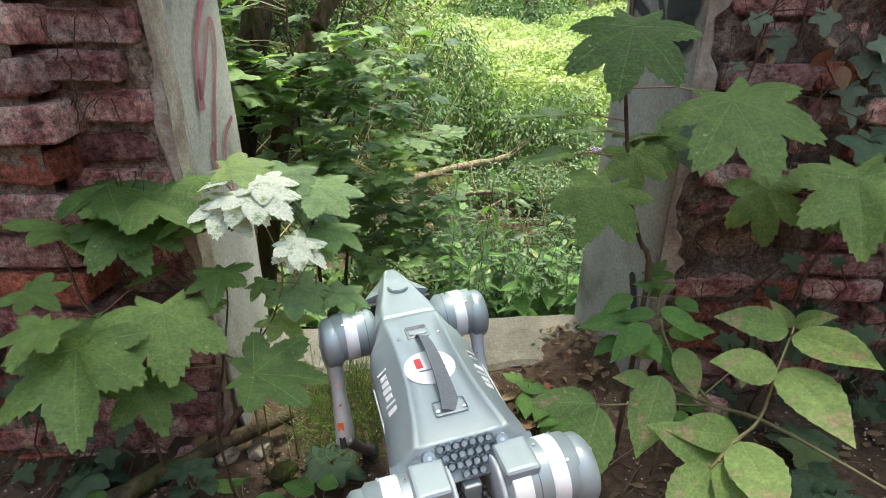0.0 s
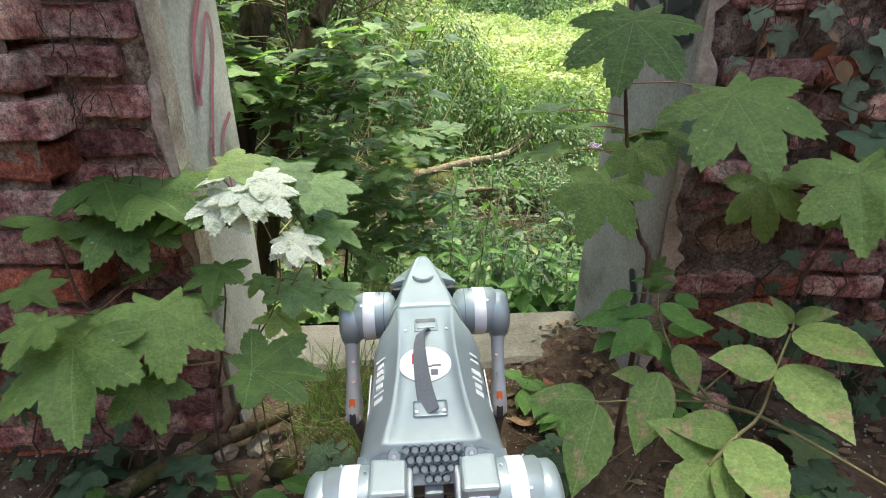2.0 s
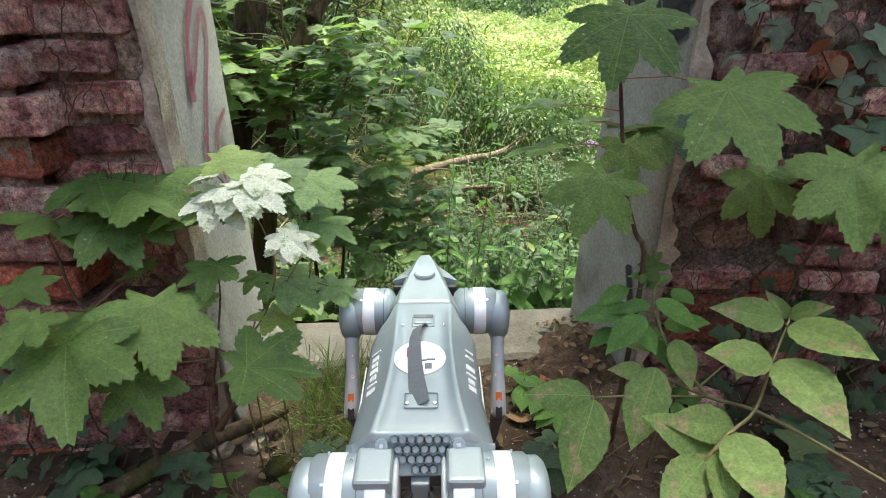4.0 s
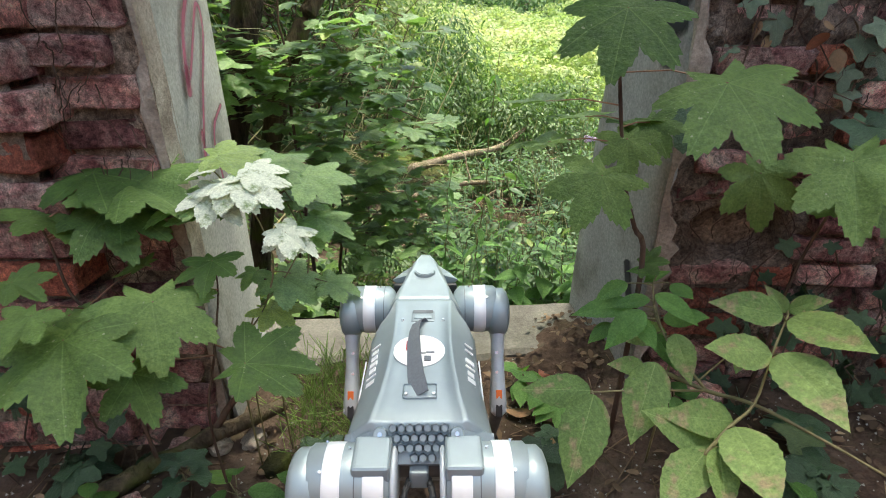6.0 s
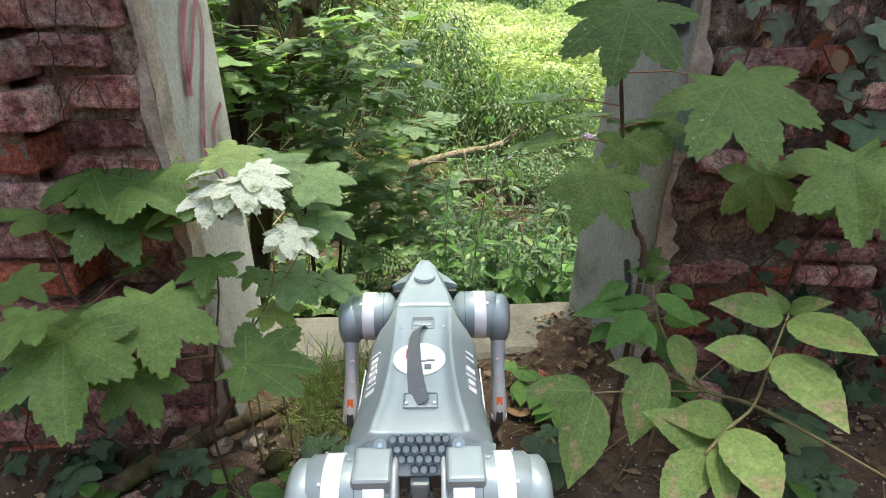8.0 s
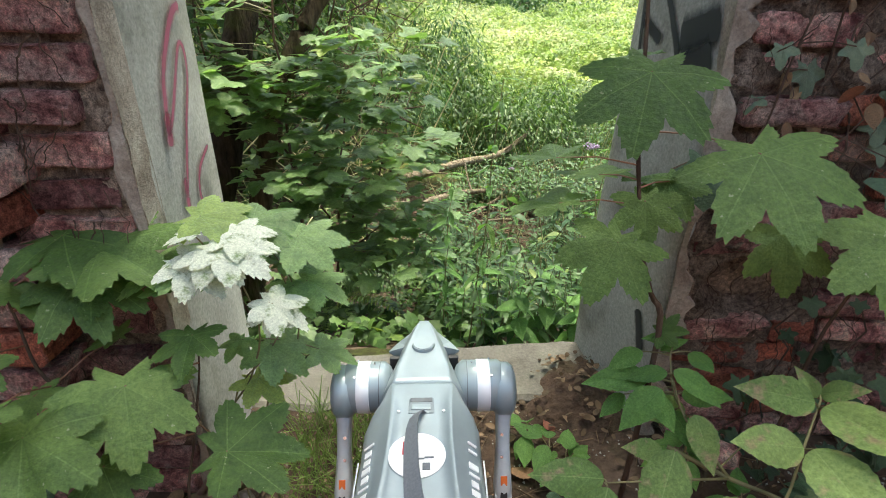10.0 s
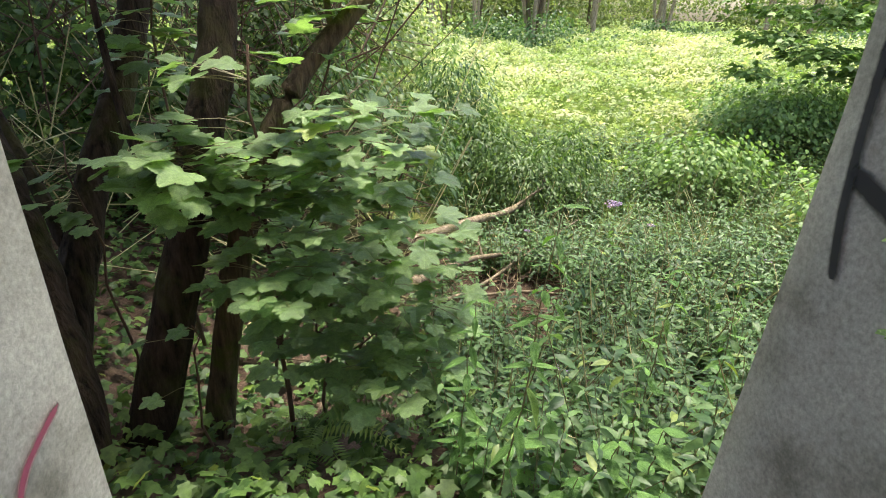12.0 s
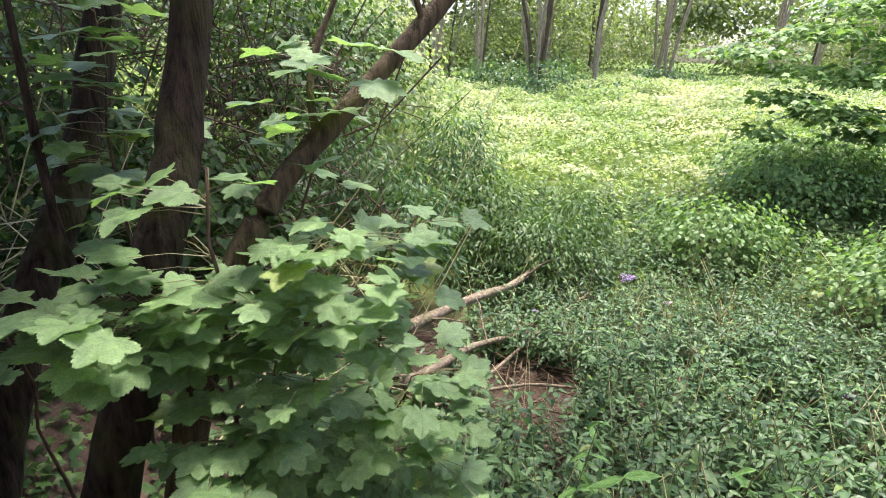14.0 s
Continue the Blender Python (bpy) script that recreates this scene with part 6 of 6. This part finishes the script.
for k, (x, y, s, kind) in enumerate(((-0.43, 0.93, 0.03, 0), (-0.5, 0.9, 0.036, 0), (-0.56, 0.87, 0.028, 1), (-0.36, 0.86, 0.036, 2), (-0.6, 0.7, 0.04, 1), (-0.7, 0.62, 0.05, 1), (-0.52, 0.66, 0.024, 0), (0.5, 1.0, 0.035, 1), (0.58, 1.04, 0.04, 1), (0.33, 1.2, 0.018, 0), (0.2, 1.22, 0.014, 0), (0.66, 1.02, 0.045, 1), (0.44, 0.72, 0.012, 0), (0.38, 0.62, 0.01, 0))):
    rubble(x, y, s, k, (M_RENDERCOAT, M_BRICK, M_MOSS)[kind], ("pale broken lump of old plaster on the soil", "broken dark red brick lump on the soil", "small mossy stone on the soil")[kind])


# ---- sprayed lines on the jambs ----
def spray_mat(name, color, soft):
    """Sprayed paint: thins out to its edges and speckles."""
    m, n, l, b = base_mat(name)
    uv = n.new("ShaderNodeUVMap")
    sep = n.new("ShaderNodeSeparateXYZ")
    l.new(uv.outputs["UV"], sep.inputs["Vector"])
    nz = noise_node(n, l, 40, 5, 0.7)
    ad = n.new("ShaderNodeMath")
    ad.operation = "MULTIPLY_ADD"
    ad.inputs[1].default_value, ad.inputs[2].default_value = 0.5, -0.25
    l.new(nz.outputs["Fac"], ad.inputs[0])
    s2 = n.new("ShaderNodeMath")
    l.new(sep.outputs["Y"], s2.inputs[0])
    l.new(ad.outputs[0], s2.inputs[1])
    r = ramp(n, l, s2.outputs[0], [(0.05, (0, 0, 0)), (soft, (0.93, 0.93, 0.93))])
    b.inputs["Base Color"].default_value = (*color, 1)
    b.inputs["Roughness"].default_value = 0.7
    tr = n.new("ShaderNodeBsdfTransparent")
    ms = n.new("ShaderNodeMixShader")
    l.new(r.outputs["Color"], ms.inputs["Fac"])
    l.new(tr.outputs["BSDF"], ms.inputs[1])
    l.new(b.outputs["BSDF"], ms.inputs[2])
    l.new(ms.outputs["Shader"], n["Material Output"].inputs["Surface"])
    return m


M_SPRAYR, M_SPRAYK = spray_mat("purple_red_spray", (0.26, 0.045, 0.09), 0.75), spray_mat("black_spray", (0.012, 0.012, 0.015), 0.5)


def face_x(side, y):
    if side < 0:
        f = (y - LY0 - 0.035) / (LY1 - LY0 - 0.035)
        return JL + 0.012 - 0.032 * f + 0.004
    f = (y - RY0) / (RY1 - RY0)
    return JR + 0.085 - 0.027 * f - 0.006


def stroke(parent, side, pts, width, material):
    """A sprayed stroke along (y, z) on a jamb; v runs 0 at the edges, 1 in the middle."""
    pts = [Vector((p[0], p[1], 0)) for p in pts]
    line = []
    for i in range(len(pts) - 1):
        p0, p1, p2, p3 = pts[max(i - 1, 0)], pts[i], pts[i + 1], pts[min(i + 2, len(pts) - 1)]
        for k in range(6):
            t = k / 6
            line.append(0.5 * ((2 * p1) + (p2 - p0) * t + (2 * p0 - 5 * p1 + 4 * p2 - p3) * t * t + (3 * p1 - p0 - 3 * p2 + p3) * t ** 3))
    line.append(pts[-1])
    bm = bmesh.new()
    uvl = bm.loops.layers.uv.new("UVMap")
    rows = []
    for i, p in enumerate(line):
        d = (line[min(i + 1, len(line) - 1)] - line[max(i - 1, 0)]).normalized()
        nrm = Vector((-d.y, d.x, 0)) * width * (0.6 if i in (0, len(line) - 1) else 1)
        lean = -0.045 * smooth(1.15, 0.0, p.y) if side > 0 else 0
        rows.append([bm.verts.new((face_x(side, q.x) + lean * (0.3 + 0.65 * (q.x - RY0) / (RY1 - RY0)) if side > 0 else face_x(side, q.x), q.x, q.y)) for q in (p - nrm, p, p + nrm)])
    for i in range(len(rows) - 1):
        for j in range(2):
            f = bm.faces.new((rows[i][j], rows[i][j + 1], rows[i + 1][j + 1], rows[i + 1][j]))
            for lp in f.loops:
                mid = any(lp.vert == r[1] for r in (rows[i], rows[i + 1]))
                end = (lp.vert in rows[0]) or (lp.vert in rows[-1])
                lp[uvl].uv = (0.5, (0.6 if end else 1.0) if mid else 0.0)
    part("sprayed_line", bm, material, parent)


for pts, w in (([(1.285, 1.005), (1.237, 0.99), (1.179, 0.941), (1.14, 0.899), (1.118, 0.853), (1.102, 0.79)], 0.016), ([(1.1, 0.79), (1.138, 0.82), (1.192, 0.882), (1.24, 0.934), (1.264, 0.928), (1.262, 0.885), (1.231, 0.834), (1.191, 0.778), (1.123, 0.66)], 0.011),
               ([(1.186, 1.069), (1.211, 1.091), (1.241, 1.097), (1.29, 1.096)], 0.012), ([(1.3, 0.72), (1.225, 0.692), (1.196, 0.647), (1.206, 0.596), (1.22, 0.48)], 0.01), ([(1.208, 0.488), (1.256, 0.473), (1.313, 0.52)], 0.011),
               ([(1.115, 0.83), (1.108, 0.8), (1.1, 0.77)], 0.022), ([(1.13, 0.7), (1.118, 0.63)], 0.015), ([(1.2, 1.3), (1.16, 1.24), (1.15, 1.16), (1.17, 1.1)], 0.013), ([(1.28, 1.25), (1.25, 1.35), (1.2, 1.45)], 0.014)):
    stroke(jamb_left, -1, pts, w, M_SPRAYR)
for pts, w in (([(1.488, 1.166), (1.485, 1.078), (1.477, 0.992), (1.465, 0.912), (1.444, 0.834)], 0.011), ([(1.477, 0.974), (1.450, 0.968), (1.368, 0.934)], 0.02), ([(1.457, 1.132), (1.388, 1.051), (1.324, 0.973), (1.276, 0.908)], 0.014), ([(1.466, 1.098), (1.484, 1.132), (1.431, 1.210)], 0.012),
               ([(1.338, 1.185), (1.322, 1.120), (1.289, 1.052)], 0.016), ([(1.270, 1.046), (1.227, 1.078), (1.169, 1.110)], 0.026), ([(1.283, 0.950), (1.221, 0.964), (1.148, 0.984)], 0.05), ([(1.260, 0.888), (1.207, 0.903), (1.155, 0.927)], 0.05), ([(1.237, 0.837), (1.185, 0.843)], 0.04), ([(1.211, 0.340), (1.188, 0.296), (1.165, 0.243)], 0.022), ([(1.396, 1.486), (1.298, 1.366), (1.236, 1.256)], 0.02)):
    stroke(jamb_right, 1, pts, w, M_SPRAYK)


# ---- bricks ----
def brick_meshes(sizes, material, seed, count=5):
    made = []
    for i in range(count):
        rng = random.Random(seed + i)
        sx, sy, sz = sizes
        bm = bmesh.new()
        bmesh.ops.create_cube(bm, size=1)
        bmesh.ops.subdivide_edges(bm, edges=bm.edges[:], cuts=2, use_grid_fill=True)
        ph = rng.uniform(0, 50)
        for v in bm.verts:
            for ax in range(3):
                if abs(v.co[ax]) < 0.4:
                    v.co[ax] = math.copysign((0.42, 0.4, 0.34)[ax], v.co[ax])
            c = v.co.copy()
            corner = sum(abs(k) > 0.4 for k in c)
            k = 1 - (0.09 if corner == 3 else 0.035 if corner == 2 else 0) * rng.uniform(0.5, 1.6)
            w = noise.noise((c.x * 3 + ph, c.y * 3, c.z * 3))
            v.co = Vector((c.x * sx * (1 - (1 - k) * 0.5), c.y * sy * k, c.z * sz * k)) + Vector((rng.gauss(0, 0.002), rng.gauss(0, 0.003) + 0.012 * w, rng.gauss(0, 0.002) + 0.004 * w))
        bmesh.ops.subdivide_edges(bm, edges=bm.edges[:], cuts=1, use_grid_fill=True)
        for v in bm.verts:
            c = v.co * 34 + Vector((ph * 5, 0, 0))
            v.co += Vector((0.25, 1, 0.6)) * (0.007 * noise.noise(c) + 0.005 * noise.noise(c * 2.3))
        me = bpy.data.meshes.new("brick")
        bm.to_mesh(me)
        bm.free()
        me.materials.append(material)
        me.polygons.foreach_set("use_smooth", [True] * len(me.polygons))
        made.append(me)
    return made


def brick_face(parent, x0, x1, y, z0, z1, course, seed, lens, gap=0.009, rough=0.012, skip=None, red=0.0, flip=False):
    """Courses of worn bricks standing proud of the core; past z 1.35 they are joined."""
    rng = random.Random(seed)
    sets = {ln: (brick_meshes((ln - gap, 0.1, course - gap), M_BRICK, seed + int(ln * 1000)), brick_meshes((ln - gap, 0.1, course - gap), M_RED, seed + 9, 2)) for ln in lens}
    z, row, rest = z0, 0, []
    while z < z1:
        x = x0 - (rng.uniform(0.0, 0.04) if row % 2 else 0.0)
        first = row
        while x < x1 - 0.06:
            ln = lens[(first + row) % len(lens)] if len(lens) > 1 else lens[0]
            first += 1
            if x + ln > x1 + 0.03:
                ln = min(lens)
            cx = x0 + x1 - x - ln / 2 if flip else x + ln / 2
            m = pose(cx, y + 0.05 + rng.gauss(0, rough), z + course / 2 + rng.gauss(0, 0.002), rng.gauss(0, 2.0), rng.gauss(0, 1.4), rng.gauss(0, 2.2))
            x += ln
            if skip and skip(cx, z + course / 2):
                continue
            me = rng.choice(sets[ln][1] if rng.random() < red else sets[ln][0])
            if z < 1.35 and -1.35 < cx < 1.45:
                shared("brick", me, parent, m)
            else:
                rest.append((me, m))
        z += course
        row += 1
    if rest:
        bm = bmesh.new()
        for me, m in rest:
            k = len(bm.verts)
            bm.from_mesh(me)
            bm.verts.ensure_lookup_table()
            bmesh.ops.transform(bm, matrix=m, verts=bm.verts[k:])
        tagged(part("upper_bricks", bm, M_BRICK, parent), kind="stuff")


def mortar_sheet(parent, x0, x1, z0, z1, y, seed, amp, hollow=None):
    """Crumbling mortar between and over the bricks."""
    xs, zs = np.arange(x0, x1 + 0.001, 0.009), np.arange(z0, z1 + 0.001, 0.009)
    verts = []
    for z in zs:
        for x in xs:
            d = amp * (noise.noise((x * 10, z * 13, seed)) + 0.55 * noise.noise((x * 34, z * 34, seed + 3)) + 0.35 * noise.noise((x * 90, z * 90, seed + 5)))
            if hollow:
                hx, hz, r = hollow
                d += 0.075 * smooth(1.0, 0.6, math.hypot((x - hx) / r, (z - hz) / (r * 0.75)))
            verts.append((x, y + d, z))
    k = len(xs)
    faces = [(a * k + c, a * k + c + 1, (a + 1) * k + c + 1, (a + 1) * k + c) for a in range(len(zs) - 1) for c in range(k - 1)]
    me = bpy.data.meshes.new("mortar")
    me.from_pydata(verts, [], faces)
    me.materials.append(M_MORTAR)
    ob = new("mortar", me)
    ob.parent = parent
    tagged(ob, "crumbling grey-brown mortar")


brick_face(wall_left, -0.705, -0.495, 0.944, 0.703 - 11 * 0.067, 2.5, 0.067, 100, [0.205], 0.013, 0.011)
pier = wall_core("wall_pier", -3.2, -0.71, 0.9, 0.975, -0.3, 2.6, "projecting pier of dark crumbling brick")
brick_face(pier, -2.02, -0.655, 0.868, 0.671 - 10 * 0.0765, 2.5, 0.0765, 200, [0.22, 0.12], 0.014, 0.01, None, 0.2, True)
brick_face(wall_right, 0.56, 2.1, 1.125, 0.02, 2.5, 0.071, 300, [0.2, 0.105], 0.014, 0.02, lambda x, z: 0.6 < x < 0.82 and 0.36 < z < 0.52, 0.2)


mortar_sheet(wall_left, -0.715, -0.483, -0.05, 1.4, 0.961, 2.0, 0.011)
mortar_sheet(pier, -1.5, -0.675, -0.05, 1.4, 0.887, 5.0, 0.011)
mortar_sheet(wall_right, 0.53, 1.6, -0.02, 1.45, 1.136, 9.0, 0.024, (0.71, 0.44, 0.13))


def plaster_edge(name, x_in, x_out, y, side, seed):
    """Coarse plaster left round the corner of a jamb, broken off along a ragged line."""
    rings = []
    for i in range(111):
        z = -0.02 + 2.3 * i / 110
        w = 0.5 + 0.9 * noise.noise((z * 6.0, seed, 0)) + 0.6 * noise.noise((z * 21.0, seed, 3)) + 0.3 * noise.noise((z * 60.0, seed, 5))
        xo = x_in + (x_out - x_in) * max(0.12, min(1.4, w))
        d = 0.006 * noise.noise((z * 12.0, seed, 7))
        rings.append([(x_in, y + 0.07, z), (x_in, y + 0.004 + d, z), (x_in - side * 0.006, y - 0.002 + d, z), (x_in + (xo - x_in) * 0.5, y - 0.006 + d, z), (xo - side * 0.004, y - 0.003 + d, z), (xo, y + 0.012, z), (xo, y + 0.07, z)])
    tagged(link_bm(name, loft_bm(rings), M_RENDERCOAT, False), "ragged edge of coarse old plaster beside the jamb", "plaster", kind="structure")


plaster_edge("plaster_edge_1", -0.492, -0.522, 0.953, -1, 3.0)
plaster_edge("plaster_edge_2", 0.512, 0.575, 1.108, 1, 8.0)


def rootlets(name, parent_label, seed, x0, x1, z0, z1, y, count):
    rng = random.Random(seed)
    bm = bmesh.new()
    for i in range(count):
        x, z = rng.uniform(x0, x1), rng.uniform(z0, z1)
        pts = [Vector((x, y - 0.012, z))]
        way = rng.gauss(0, 0.5)
        for k in range(rng.randint(8, 22)):
            way = 0.8 * way + rng.gauss(0, 0.35)
            pts.append(pts[-1] + Vector((0.006 * way, rng.gauss(0, 0.0012), -rng.uniform(0.003, 0.008))))
        tube_into(bm, pts, rng.uniform(0.0006, 0.0014), 4)
    tagged(link_bm(name, bm, M_TWIG), parent_label, "roots", kind="stuff")


rootlets("rootlets", "fine dead ivy rootlets clinging to the bricks", 1, -0.67, -0.52, 0.45, 1.2, 0.936, 45)
rootlets("rootlets", "fine dead ivy rootlets and webs on the bricks", 2, 0.55, 0.95, 0.3, 1.0, 1.105, 70)


def wall_ivy(seed, count, x0, x1, z0, z1, y, dead):
    """Ivy shoots on the brick face, some with withered leaves."""
    rng = random.Random(seed)
    t = tagged(new("ivy"), "withered brown ivy clinging to the bricks" if dead else "dark green ivy shoots on the brickwork", "ivy", "ivy on the wall")
    for k in range(3):
        x = x0 + (x1 - x0) * (k + 0.5) / 3
        pts = [Vector((x, y, z0))]
        while pts[-1].z < z1:
            pts.append(pts[-1] + Vector((rng.gauss(0, 0.03), rng.gauss(0, 0.006), rng.uniform(0.03, 0.07))))
        part("stem", tube_bm(pts, 0.002, 5), M_TWIG, t)
        for _ in range(count // 3):
            p = rng.choice(pts) + Vector((rng.gauss(0, 0.035), -rng.uniform(0.005, 0.035), rng.gauss(0, 0.02)))
            shared("leaf", rng.choice(LDEAD if dead else LD), t, leaf_pose(p.x, p.y, p.z, rng.uniform(0.025, 0.05), 180 + rng.gauss(0, 60), rng.uniform(25, 80), rng.gauss(0, 25)))


WALL_IVY = [(0.816, 1.1, 0.816, 0.05, 170, 55, 10), (0.837, 1.1, 0.869, 0.055, 150, 50, -8), (0.834, 1.1, 0.778, 0.045, 190, 60, 6), (0.869, 1.1, 0.843, 0.055, 200, 50, 12), (0.86, 1.09, 0.9, 0.05, 160, 45, 0),
            (0.654, 1.1, 0.91, 0.05, 185, 70, 0), (0.6, 1.1, 0.945, 0.045, 150, 50, 10), (0.574, 1.1, 0.859, 0.035, 120, 30, 0), (0.72, 1.09, 0.95, 0.05, 175, 60, 8)]
WALL_DEAD = [(0.667, 1.1, 0.853, 0.04, 170, 60, 0), (0.691, 1.1, 0.825, 0.045, 200, 70, 20), (0.648, 1.1, 0.882, 0.035, 140, 60, -20), (0.675, 1.095, 0.8, 0.035, 190, 80, 10), (0.62, 1.1, 0.91, 0.04, 160, 60, 0)]
plant("ivy", "green ivy leaves climbing the broken bricks, pale sheen put into their colour", [[(0.496, 1.09, 0.746), (0.59, 1.09, 0.79), (0.618, 1.09, 0.944), (0.66, 1.1, 1.1)], [(0.84, 1.1, 0.7), (0.845, 1.1, 0.8), (0.87, 1.1, 0.95)]], WALL_IVY, LIV, 0.0028, 81, M_TWIG, M_TWIG, False, "ivy")
plant("ivy", "withered brown ivy leaves hanging on the bricks", [[(0.69, 1.105, 0.78), (0.66, 1.105, 0.86), (0.63, 1.105, 0.96)]], WALL_DEAD, LDEAD, 0.002, 82, M_TWIG, M_TWIG, False, "ivy")
wall_ivy(1, 18, 0.6, 0.78, 0.7, 1.25, 1.1, True)
wall_ivy(2, 24, 0.85, 1.15, 0.6, 1.3, 1.1, False)
wall_ivy(3, 45, 0.62, 1.15, 0.03, 0.42, 1.06, False)
wall_ivy(4, 30, 0.66, 1.1, 0.03, 0.3, 0.98, False)
wall_ivy(5, 24, -1.0, -0.62, 0.03, 0.35, 0.82, False)


# ---- what moves ----
def motions():
    rows = [(t, body_pose(*p)) for t, *p in ROBOT]
    walk(robot_body, rows)
    strap = [c for c in robot_body.children if c.name.startswith("carrying_strap")][0]
    walk(strap, [(t, pose(0, 0, TOP, 0, lean, 0)) for t, lean in STRAP])
    for s, front, thigh, shin in LEGS:
        both = [(t, leg_pose(bp, s, front)) for t, bp in rows]
        walk(thigh, [(t, p[0]) for t, p in both])
        walk(shin, [(t, p[1]) for t, p in both])


motions()
